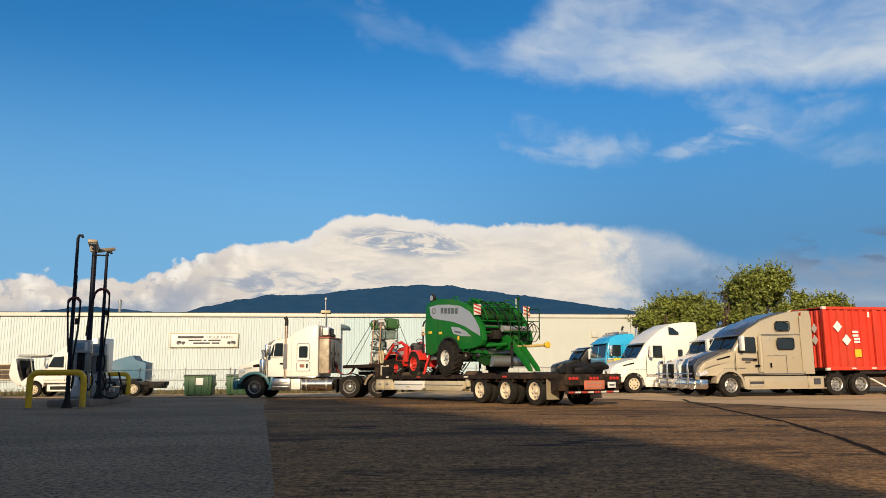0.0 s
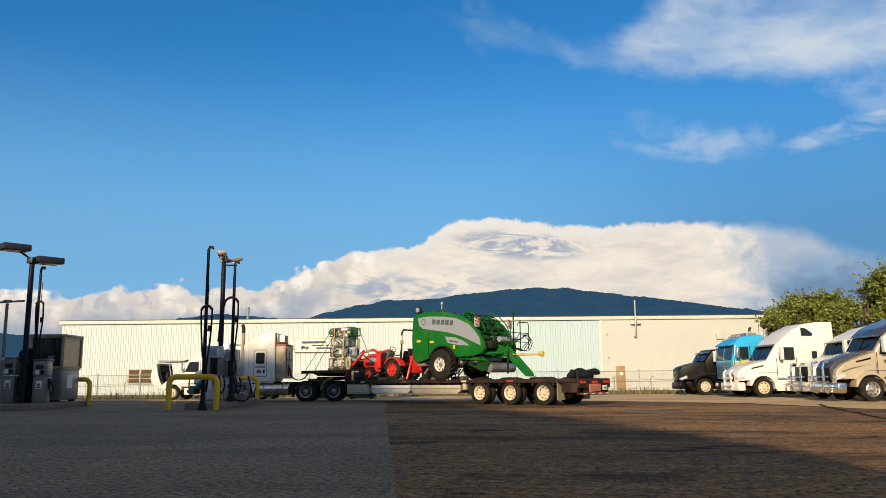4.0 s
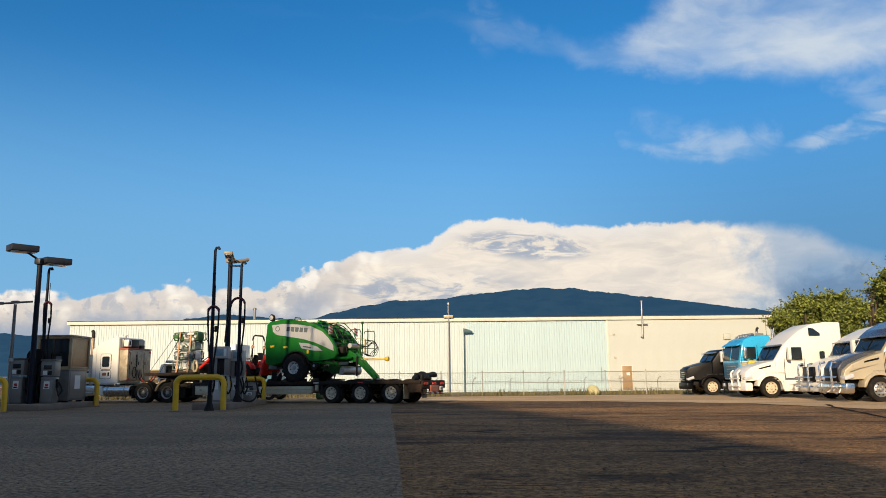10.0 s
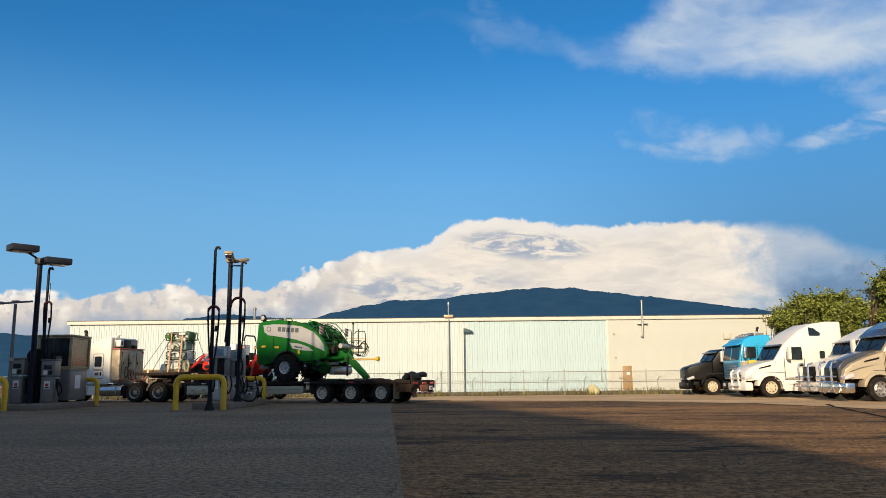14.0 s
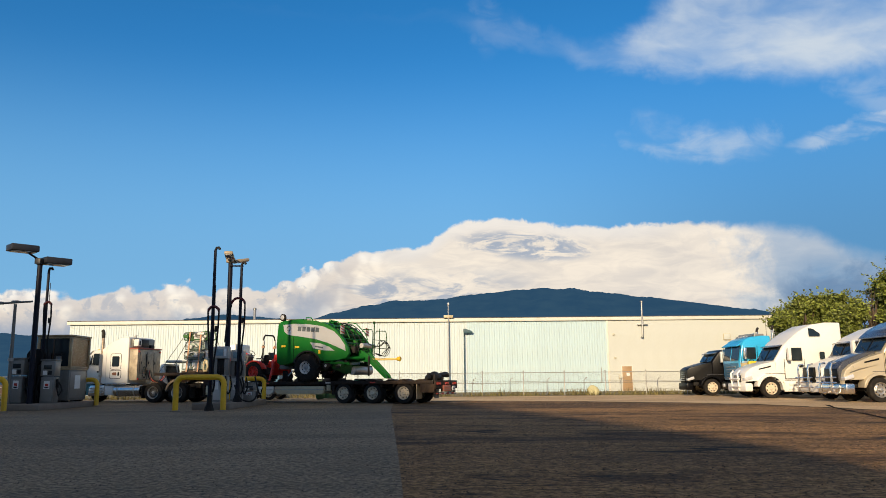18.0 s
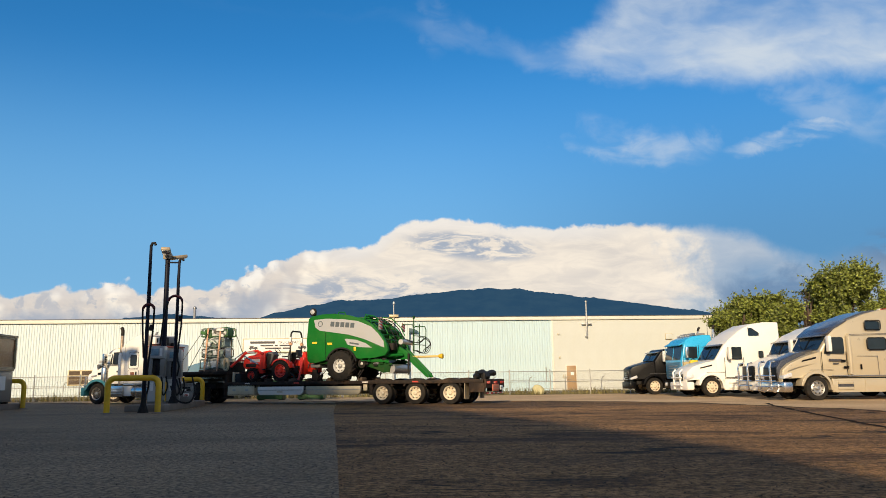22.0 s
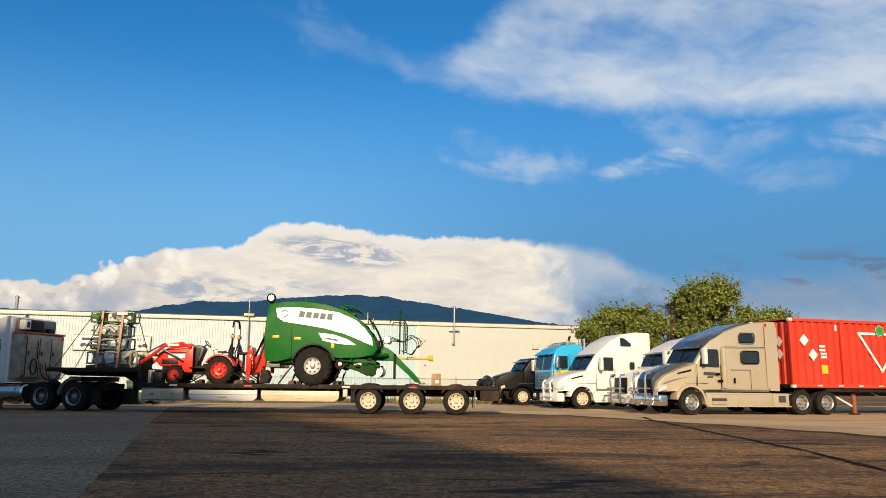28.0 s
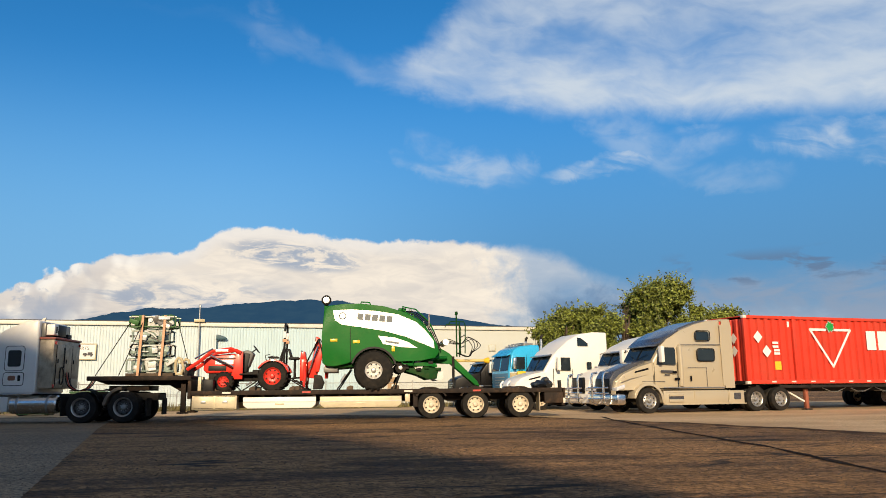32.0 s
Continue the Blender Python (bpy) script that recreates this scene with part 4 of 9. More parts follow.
prism(b, [(-0.05, 5.65), (0.15, 5.63), (0.6, 5.48), (0.80, 5.34), (0.68, 5.23), (0.3, 5.25), (-0.05, 5.23)], -0.12, 0.12, 0.03)
part("head", b, mat("post_blue_grey", (0.035, 0.085, 0.11), 0.5), lamp)

# ---- fences and weeds ----
FENCE = pose(-0.3, 54.4, 0, 0, 0, 11.0)
fence = thing("fence", "galvanised chain-link fence with top and middle rails", "fence", FENCE, kind="structure")
b = bm_new()
rod(b, (0, 0, 0), (0, 0, 1.62), 0.035, 8)
lathe(b, [(0.04, 1.60), (0.045, 1.65), (0.01, 1.70)], 8, axis="z")
post = finish("post", b, STEEL)
for k in range(-18, 9):
    o = new("post", post)
    o.parent = fence
    o.location = (2.8 * k, 0, 0)
for z in (1.55, 0.86):
    part("rail", rod(bm_new(), (-50.4, 0, z), (22.4, 0, z), 0.026, 6), STEEL, fence)
b = bm_new()
for k in range(-504, 225):
    x = k * 0.1
    for s in (1, -1):
        rod(b, (x, 0.0, 0.04 if s > 0 else 1.5), (x + 1.46, 0.0, 1.5 if s > 0 else 0.04), 0.0022, 3)
part("mesh", b, STEEL, fence, kind="stuff")
low = thing("fence_low", "low wire fence with bent post tops", "fence", FENCE @ pose(-0.6, 3.6, 0), kind="structure")
b = bm_new()
tube(b, [(0, 0, 0), (0, 0, 0.98), (0.10, -0.03, 1.14), (0.24, -0.05, 1.22)], 0.03, 7)
post = finish("post", b, STEEL)
for k in range(-18, 9):
    o = new("post", post)
    o.parent = low
    o.location = (2.7 * k, 0, 0)
for z in (0.35, 0.95):
    part("wire", rod(bm_new(), (-48.6, 0, z), (21.6, 0, z), 0.010, 5), STEEL, low)

rng = random.Random(5)
verts, faces = [], []
for k in range(5200):
    x, y = rng.uniform(-48, 20), rng.gauss(0.4, 0.9)
    clump = 0.5 + noise.noise((x * 0.35, y * 0.5, 3))
    if clump < 0.30:
        continue
    h = rng.uniform(0.12, 0.42) * (0.6 + clump)
    a, w, l = rng.uniform(0, 6.28), rng.uniform(0.02, 0.05), rng.uniform(-0.14, 0.14)
    q = FENCE @ Vector((x, y, 0.01))
    i = len(verts)
    verts += [(q.x - w * math.cos(a), q.y - w * math.sin(a), 0.012), (q.x + w * math.cos(a), q.y + w * math.sin(a), 0.012), (q.x + l, q.y + l * 0.5, h)]
    faces.append((i, i + 1, i + 2))
me = bpy.data.meshes.new("weeds")
me.from_pydata(verts, [], faces)
me.materials.append(WEED)
tagged(new("weeds", me), "dry green and yellow weeds along the fence foot", "weeds", kind="stuff")
verts, faces = [], []
for k in range(9000):
    x, y = rng.uniform(-12, 12), 5.5 + 15 * rng.random() ** 1.8
    s = rng.uniform(0.005, 0.014) * (1 + y * 0.03)
    i = len(verts)
    for dx, dy, dz in ((-1, -0.7, 0), (1, -0.8, 0), (0.1, 1, 0), (0, 0, 1.0)):
        verts.append((x + dx * s * rng.uniform(0.6, 1.2), y + dy * s, 0.004 + dz * s * rng.uniform(0.4, 0.9)))
    faces += [(i, i + 1, i + 3), (i + 1, i + 2, i + 3), (i + 2, i, i + 3)]
me = bpy.data.meshes.new("gravel")
me.from_pydata(verts, [], faces)
me.materials.append(STONE)
tagged(new("gravel", me), "loose pale stones scattered over the asphalt", "gravel", kind="stuff")
for k, (x, y) in enumerate(((-0.6, 55.6),)):
    rock = thing("boulder", "pale yellow painted boulder by the fence", "rock", pose(1.6, 54.6, 0))
    b = bm_new()
    bmesh.ops.create_icosphere(b, subdivisions=3, radius=0.42)
    for v in b.verts:
        v.co *= 1 + 0.25 * noise.noise(v.co * 2.2)
        v.co.z = max(0.0, v.co.z * 0.9 + 0.30)
    part("stone", b, mat("yellow_rock", (0.52, 0.48, 0.27), 0.8, 0, 0.2, 3, bump=0.5), rock)


# ---- trees ----
def tree(x, y, height, radius, seed, label, bare=False):
    rg = random.Random(seed)
    t = thing("tree", label, "tree", pose(x, y, 0), group="trees behind the lot")
    b = bm_new()
    trunk = [(0, 0, 0), (0.1, 0.05, height * 0.2), (-0.05, 0.1, height * 0.42), (0.1, 0, height * 0.68), (0.05, 0.02, height * 0.86)]
    tube(b, trunk, [0.32, 0.26, 0.2, 0.12, 0.04], 9)
    part("trunk", b, BARK, t)
    blobs = []
    for k in range(38):
        a = rg.uniform(0, 6.28)
        f = rg.uniform(0.22, 0.90)
        reach = radius * (0.30 + 0.62 * math.sin(math.pi * min(1, f * 0.98))) * rg.uniform(0.35, 1.05)
        c = Vector((math.cos(a) * reach * 0.85, math.sin(a) * reach * 0.85, height * f))
        blobs.append((c, radius * rg.uniform(0.20, 0.36)))
        b = bm_new()
        base = Vector(trunk[2]) if f > 0.5 else Vector(trunk[1])
        mid = base.lerp(c, 0.5) + Vector((0, 0, 0.3))
        tube(b, [base, mid, c], [0.10, 0.06, 0.018], 6)
        part("limb", b, BARK, t)
    blobs.append((Vector((0, 0, height * 0.90)), radius * 0.22))
    if bare:
        b = bm_new()
        for k in range(26):
            a, f = rg.uniform(0, 6.28), rg.uniform(0.3, 0.9)
            p = Vector((0, 0, height * f))
            q = p + Vector((math.cos(a) * 0.5, math.sin(a) * 0.5, rg.uniform(0.8, 1.8)))
            tube(b, [p, q], [0.03, 0.006], 4)
        part("twigs", b, BARK, t, kind="stuff")
        return t
    verts, faces = [], []

    def leaf(p, s):
        u = Vector((rg.gauss(0, 1), rg.gauss(0, 1), rg.gauss(0, 0.7))).normalized()
        w = u.cross(Vector((rg.gauss(0, 1), rg.gauss(0, 1), rg.gauss(0, 1)))).normalized()
        i = len(verts)
        verts.extend((p - u * s, p + w * s * 0.6, p + u * s, p - w * s * 0.6))
        faces.append((i, i + 1, i + 2, i + 3))

    for c, r in blobs:
        for k in range(int(4600 * (r / 1.6) ** 2) + 700):
            d = Vector((rg.gauss(0, 1), rg.gauss(0, 1), rg.gauss(0, 1))).normalized()
            lump = 0.72 + 0.75 * noise.noise((c + d * r) * 1.3) + 0.45 * noise.noise((c + d * r) * 3.2)
            leaf(c + Vector((d.x, d.y, d.z * 0.95)) * r * lump * rg.uniform(0.55, 1.08), rg.uniform(0.06, 0.15))
        for k in range(7):                                    # leafy shoots that stand out of the clump
            d = Vector((rg.gauss(0, 0.8), rg.gauss(0, 0.8), rg.uniform(0.2, 1.3))).normalized()
            o, n = c + d * r * 0.6, rg.randint(12, 26)
            for j in range(n):
                g = j / n
                leaf(o + d * (r * 0.75 + 0.35) * g + Vector((rg.gauss(0, 1), rg.gauss(0, 1), rg.gauss(0, 1))) * 0.16 * (1.1 - g), rg.uniform(0.06, 0.13))
    me = bpy.data.meshes.new("crown")
    me.from_pydata(verts, [], faces)
    me.materials.append(LEAF)
    o = new("crown", me)
    o.parent = t
    return t


tree(27.2, 67.5, 9.9, 4.3, 3, "broad leafy green tree in evening sun behind the lorries")
tree(19.0, 67.0, 7.7, 3.2, 8, "smaller leafy tree with a rounded crown")
tree(22.0, 68.0, 7.9, 3.2, 21, "leafy tree with a thin top beside the tall one")
tree(31.0, 68.0, 8.3, 3.3, 13, "leafy green tree with an uneven crown")
tree(34.6, 68.5, 7.9, 2.3, 17, "small leafy tree at the end of the row")
tree(24.0, 66.6, 8.4, 1.0, 29, "bare grey tree top between the leafy crowns", True)

# ---- fuel islands ----
ISLAND = pose(-13.75, 28.05, 0, 0, 0, 10.5)


def hoop(m, width, height, label):
    t = thing("bollard_hoop", label, "bollard", m, group="yellow hoops round the fuel islands")
    w, h, r = width / 2, height - 0.11, 0.26
    pts = [(-w, 0, 0)] + [(x, 0, z) for x, z in arc(-w + r, h - r, r, 180, 90, 7)] + [(x, 0, z) for x, z in arc(w - r, h - r, r, 90, 0, 7)] + [(w, 0, 0)]
    part("pipe", tube(bm_new(), pts, 0.108, 14), YELLOW, t)
    for s in (-1, 1):
        b = bm_new()
        lathe(b, [(0.20, 0), (0.20, 0.025), (0.12, 0.05)], 14, (s * w, 0, 0), axis="z")
        part("collar", b, CONCRETE, t)
    return t


def kerb_island(m, length, half=0.75):
    t = thing("fuel_island_kerb", "stained raised concrete fuel island", "kerb", m, group="fuel island kerbs", kind="structure")
    b = bm_new()
    box(b, -half, half, 0, length, 0, 0.26, 0.03)
    part("slab", b, CONCRETE, t)
    return t


def hose_mast(m, height, top, half, dx, left, right, foot=0.26):
    """A thin mast; a hose hangs over a hanger whose crown is at the height top, dx beside the mast; left and right: where its two legs end."""
    t = thing("hose_mast", "thin dark mast with a black hose over a red hanger", "hose mast", m, group="hose masts")
    part("mast", rod(bm_new(), (0, 0, foot), (0, 0, height), 0.085, 10, 0.055), NAVY_POLE, t)
    b = bm_new()
    tube(b, [(0, 0, height - 0.02), (0.05, 0, height + 0.10), (0.15, 0, height + 0.10), (0.18, 0, height + 0.02)], 0.055, 8)
    part("tip", b, BLACK_STEEL, t)
    zc = top - half
    crown = [(dx + half * math.cos(radians(a)), -0.04, zc + half * math.sin(radians(a))) for a in range(180, -1, -20)]
    run = [(left[0], -0.06, left[1]), ((left[0] + dx - half) / 2 - 0.03, -0.05, (left[1] + zc) / 2 + 0.2)] + crown + [((right[0] + dx + half) / 2 + 0.05, -0.05, (right[1] + zc) / 2 + 0.2), (right[0], -0.06, right[1]), (right[0] + 0.10, -0.10, right[1] - 0.45), (right[0] + 0.02, -0.06, max(0.5, right[1] - 0.85))]
    part("hose", tube(bm_new(), bend(run, 3), 0.036, 7), BLACK_HOSE, t)
    b = bm_new()
    tube(b, [(dx + (half + 0.01) * math.cos(radians(a)), -0.04, zc + (half + 0.015) * math.sin(radians(a))) for a in range(160, 19, -10)], 0.055, 8)
    part("hanger", b, mat("dark_red_hanger", (0.10, 0.010, 0.013), 0.5), t)
    part("spring", rod(bm_new(), (dx + 0.05, -0.04, top), (dx + 0.05, -0.04, top + 0.85), 0.014, 6), BLACK_STEEL, t)
    part("coupling", rod(bm_new(), (right[0] + 0.30 * (dx + half - right[0]), -0.05, zc - 0.75), (right[0] + 0.36 * (dx + half - right[0]), -0.05, zc - 0.52), 0.06, 8), BLACK_STEEL, t)
    b = bm_new()
    lathe(b, [(0.20, foot), (0.19, foot + 0.05), (0.10, foot + 0.32), (0.085, foot + 0.55)], 10, axis="z")
    part("foot", b, BLACK_STEEL, t)
    return t


def lamp_post(m, height, left, right, label, size=(0.52, 0.28, 0.11), shell=LAMP_HEAD, radius=0.13, tilt=0.0):
    t = thing("island_light", label, "lamp post", m, group="fuel island lights")
    b = bm_new()
    rod(b, (0, 0, 0.26), (0, 0, height), radius * 1.1, 12, radius * 0.95)
    part("pole", b, NAVY_POLE, t)
    part("crosshead", box(bm_new(), -0.14, 0.14, -0.2, 0.2, height - 0.12, height + 0.14, 0.03), shell, t)
    for (dx, dy, dz) in (left, right):
        b = bm_new()
        d = Vector((dx, dy, dz))
        rod(b, (0, 0, height + 0.05), d * 0.7 + Vector((0, 0, height + 0.05)), 0.045, 8)
        part("arm", b, shell, t)
        a = math.atan2(dy, dx)
        h = part("lamp_head", box(bm_new(), -size[0], size[0], -size[1], size[1], -size[2], size[2], 0.05), shell, t)
        h.matrix_basis = Matrix.Translation(d + Vector((0, 0, height + 0.08))) @ Matrix.Rotation(a, 4, "Z") @ Matrix.Rotation(-radians(tilt), 4, "Y")
        lens = part("lens", box(bm_new(), -size[0] * 0.8, size[0] * 0.8, -size[1] * 0.8, size[1] * 0.8, -size[2] - 0.02, -size[2] - 0.002, 0.006), LENS, h)
    return t


def pump(m, w, d, h, label, tone=PUMP_GREY, head=PUMP_PALE):
    t = thing("fuel_pump", label, "fuel pump", m, group="fuel pumps")
    part("cabinet", box(bm_new(), -w / 2, w / 2, -d / 2, d / 2, 0.26, 0.26 + h * 0.62, 0.025), tone, t)
    part("head", box(bm_new(), -w / 2 - 0.02, w / 2 + 0.02, -d / 2 - 0.02, d / 2 + 0.02, 0.26 + h * 0.64, 0.26 + h, 0.03), head, t)
    part("display", box(bm_new(), -w * 0.30, w * 0.30, -d / 2 - 0.035, -d / 2 - 0.022, 0.26 + h * 0.80, 0.26 + h * 0.90, 0.005), GLASS, t)
    part("door_panel", box(bm_new(), -w * 0.42, w * 0.42, -d / 2 - 0.014, -d / 2 - 0.002, 0.34, 0.26 + h * 0.55, 0.004), head, t)
    part("notice", box(bm_new(), -w * 0.22, w * 0.22, -d / 2 - 0.022, -d / 2 - 0.016, 0.26 + h * 0.34, 0.26 + h * 0.52), PAPER, t)
    b = bm_new()
    box(b, -w * 0.12, w * 0.12, -d / 2 - 0.028, -d / 2 - 0.024, 0.26 + h * 0.40, 0.26 + h * 0.46)
    part("notice_mark", b, TAPE_RED, t)
    part("notice_bar", box(bm_new(), -w * 0.16, w * 0.16, -d / 2 - 0.028, -d / 2 - 0.024, 0.26 + h * 0.355, 0.26 + h * 0.385), BLACK_STEEL, t)
    part("keypad", box(bm_new(), w * 0.06, w * 0.34, -d / 2 - 0.036, -d / 2 - 0.022, 0.26 + h * 0.67, 0.26 + h * 0.77, 0.005), PLASTIC_BLACK, t)
    part("price_panel", box(bm_new(), -w * 0.34, -w * 0.02, -d / 2 - 0.036, -d / 2 - 0.022, 0.26 + h * 0.67, 0.26 + h * 0.77, 0.005), PAPER, t)
    part("crown", box(bm_new(), -w / 2 - 0.05, w / 2 + 0.05, -d / 2 - 0.05, d / 2 + 0.05, 0.26 + h + 0.004, 0.26 + h + 0.07, 0.02), tone, t)
    for y in (-0.16, 0.12):
        part("side_hose", tube(bm_new(), bend([(-w / 2 - 0.03, y, 0.26 + h * 0.62), (-w / 2 - 0.14, y - 0.08, 0.26 + h * 0.38), (-w / 2 - 0.16, y - 0.1, 0.26 + h * 0.14), (-w / 2 - 0.05, y - 0.04, 0.26 + h * 0.10)]), 0.03, 7), BLACK_HOSE, t)
    b = bm_new()
    box(b, w / 2 + 0.02, w / 2 + 0.10, -0.10, 0.10, 0.26 + h * 0.36, 0.26 + h * 0.58, 0.02)
    part("nozzle_boot", b, PLASTIC_BLACK, t)
    b = bm_new()
    tube(b, [(w / 2 + 0.09, 0, 0.26 + h * 0.5), (w / 2 + 0.22, -0.05, 0.26 + h * 0.40), (w / 2 + 0.28, -0.08, 0.8), (w / 2 + 0.16, -0.1, 0.55), (w / 2 + 0.05, -0.05, 0.9)], 0.034, 7)
    part("hose", b, BLACK_HOSE, t)
    return t


hoop(ISLAND @ pose(0, 0, 0), 1.78, 1.38, "worn yellow steel pipe hoop guarding a fuel island")
hoop(ISLAND @ pose(-0.48, 10.2, 0), 1.70, 1.36, "yellow steel pipe hoop at the far end of a fuel island")
kerb_island(ISLAND @ pose(0, 1.6, 0), 7.4)
# the tan puts low sun into the colour of these two lamp heads
lamp_post(pose(-15.04, 33.2, 0), 6.55, (0.20, -0.62, 0.06), (0.30, 0.42, -0.04), "dark pole with two box lamp heads, sunlight painted in as tan", (0.36, 0.19, 0.075), mat("sunlit_lamp_housing", (0.34, 0.27, 0.18), 0.5, 0.0, 0.15, 4), 0.105, 12)
hose_mast(pose(-13.68, 28.75, 0), 6.25, 3.99, 0.225, 0.04, (-0.05, 2.0), (0.12, 1.55), 0.0)
hose_mast(pose(-13.80, 31.6, 0), 6.08, 4.62, 0.31, -0.09, (-0.62, 2.75), (0.12, 2.2))
strut = solid("mast_strut", rod(bm_new(), (-15.0, 33.05, 6.28), (-13.8, 31.72, 6.04), 0.035, 8), BLACK_STEEL, "thin steel strut tying a hose mast to the lamp pole", "strut")


def diesel_pump(m, w, d, h, label):
    """A tall dispenser: pale head with a lit-blue display, dark nozzle bays and a lower door."""
    t = thing("fuel_pump", label, "fuel pump", m, group="fuel pumps")
    z = 0.26
    part("cabinet", box(bm_new(), -w / 2, w / 2, -d / 2, d / 2, z, z + h * 0.48, 0.02), PUMP_PALE, t)
    part("lower_door", box(bm_new(), -w * 0.44, w * 0.18, -d / 2 - 0.014, -d / 2 - 0.002, z + 0.08, z + h * 0.44, 0.005), PUMP_WHITE, t)
    for s in (-1, 1):
        part("column", box(bm_new(), s * w * 0.40 - 0.09, s * w * 0.40 + 0.09, -d * 0.40, d * 0.40, z + h * 0.48, z + h * 0.78, 0.015), PUMP_PALE, t)
    part("nozzle_bay", box(bm_new(), -w * 0.30, w * 0.30, -d * 0.20, d * 0.38, z + h * 0.482, z + h * 0.778, 0.01), PLASTIC_BLACK, t)
    part("head", box(bm_new(), -w / 2 - 0.02, w / 2 + 0.02, -d / 2 - 0.02, d / 2 + 0.02, z + h * 0.78, z + h, 0.035), PUMP_WHITE, t)
    part("display", box(bm_new(), -w * 0.34, w * 0.16, -d / 2 - 0.034, -d / 2 - 0.022, z + h * 0.83, z + h * 0.95, 0.006), mat("display_blue", (0.22, 0.34, 0.42), 0.25, 0, 0.2, 6), t)
    part("head_notice", box(bm_new(), w * 0.22, w * 0.40, -d / 2 - 0.030, -d / 2 - 0.022, z + h * 0.82, z + h * 0.96, 0.004), PAPER, t)
    for k, x in enumerate((-0.18, 0.14)):
        part("nozzle", prism(bm_new(), [(x * w, z + h * 0.50), (x * w + 0.07, z + h * 0.50), (x * w + 0.10, z + h * 0.66), (x * w + 0.02, z + h * 0.70), (x * w - 0.03, z + h * 0.66)], -d * 0.36, -d * 0.24, 0.01), BLACK_STEEL, t)
        part("hose", tube(bm_new(), bend([(x * w + 0.02, -d * 0.34, z + h * 0.50), (x * w + 0.18, -d * 0.70, z + h * 0.30), (x * w + 0.30, -d * 0.75, z + h * 0.14), (x * w + 0.42, -d * 0.62, z + h * 0.28), (x * w + 0.34, -d * 0.5, z + h * 0.46)]), 0.032, 7), BLACK_HOSE, t)
    part("side_panel", box(bm_new(), w / 2 + 0.002, w / 2 + 0.014, -d * 0.36, d * 0.36, z + 0.12, z + h * 0.44, 0.004), PUMP_WHITE, t)
    part("notice", box(bm_new(), -w * 0.30, -w * 0.10, -d / 2 - 0.022, -d / 2 - 0.016, z + h * 0.22, z + h * 0.36), PAPER, t)
    return t


diesel_pump(pose(-14.80, 32.15, 0, 0, 0, 14), 0.60, 0.6, 2.34, "tall pale grey diesel pump with a blue-grey display and hanging hoses")
diesel_pump(pose(-14.42, 33.0, 0, 0, 0, 14), 0.52, 0.6, 2.22, "pale grey diesel pump standing behind another")
pump(pose(-13.95, 33.3, 0, 0, 0, 14), 0.52, 0.5, 0.72, "low grey pump cabinet", PUMP_PALE)
b = bm_new()
tube(b, bend([(0, 0, 0.95), (0.22, -0.2, 0.65), (0.52, -0.35, 0.34), (0.95, -0.3, 0.31), (1.05, -0.05, 0.7), (0.85, 0.1, 1.3)]), 0.035, 7)
solid("fuel_hose", b, BLACK_HOSE, "black fuel hose drooping over the island", "hose", pose(-14.0, 31.75, 0))
# the second island
SECOND = ISLAND @ pose(-8.6, 0.9, 0)
hoop(SECOND @ pose(0, 0, 0), 1.78, 1.38, "worn yellow steel pipe hoop guarding a fuel island")
hoop(SECOND @ pose(0.70, 7.0, 0), 1.70, 1.36, "yellow steel pipe hoop at the far end of a fuel island")
kerb_island(SECOND @ pose(0.2, 1.6, 0), 5.4, 1.25)
lamp_post(pose(-22.40, 30.2, 0), 6.28, (-0.42, -0.60, 0.42), (0.36, 0.55, 0.0), "dark pole with two wide box lamp heads", (0.56, 0.38, 0.14), LAMP_NAVY, 0.108)
hose_mast(pose(-22.68, 31.2, 0), 6.05, 4.62, 0.17, 0.10, (0.02, 3.0), (0.22, 2.8))
pump(pose(-23.10, 30.4, 0, 0, 0, 14), 0.52, 0.6, 1.85, "grey fuel pump with a white and red notice")
pump(pose(-22.02, 30.9, 0, 0, 0, 14), 0.54, 0.6, 1.78, "grey fuel pump with a white and red notice")
reel = thing("hose_reel", "black hose reel on a dark bracket between two pumps", "hose reel", pose(-22.62, 30.75, 0.26, 0, 0, 14))
part("bracket", box(bm_new(), -0.10, 0.10, -0.16, 0.16, 0, 1.75, 0.02), BLACK_STEEL, reel)
b = bm_new()
lathe(b, [(0.10, -0.20), (0.34, -0.20), (0.34, -0.17), (0.24, -0.15), (0.24, 0.15), (0.34, 0.17), (0.34, 0.20), (0.10, 0.20)], 20, (0, 0, 1.98), axis="y")
part("drum", b, BLACK_HOSE, reel)
part("cover", box(bm_new(), -0.26, 0.26, -0.05, 0.24, 0.55, 1.60, 0.03), PLASTIC_BLACK, reel)
part("loose_hose", tube(bm_new(), bend([(0.24, -0.1, 1.9), (0.32, -0.25, 1.3), (0.15, -0.42, 0.6), (-0.15, -0.40, 0.7), (-0.22, -0.2, 1.2)]), 0.035, 7), BLACK_HOSE, reel)
kiosk = thing("pay_kiosk", "bronze glazed pay cabinet with a tan frame on the island", "kiosk", pose(-22.90, 33.0, 0, 0, 0, 10.5))
part("base", box(bm_new(), -0.70, 0.70, -0.93, 0.93, 0.34, 1.68, 0.02), PUMP_GREY, kiosk)
for x in (-0.5, 0.5):
    for y in (-0.75, 0.75):
        part("foot", box(bm_new(), x - 0.12, x + 0.12, y - 0.1, y + 0.1, 0.26, 0.342), BLACK_STEEL, kiosk)
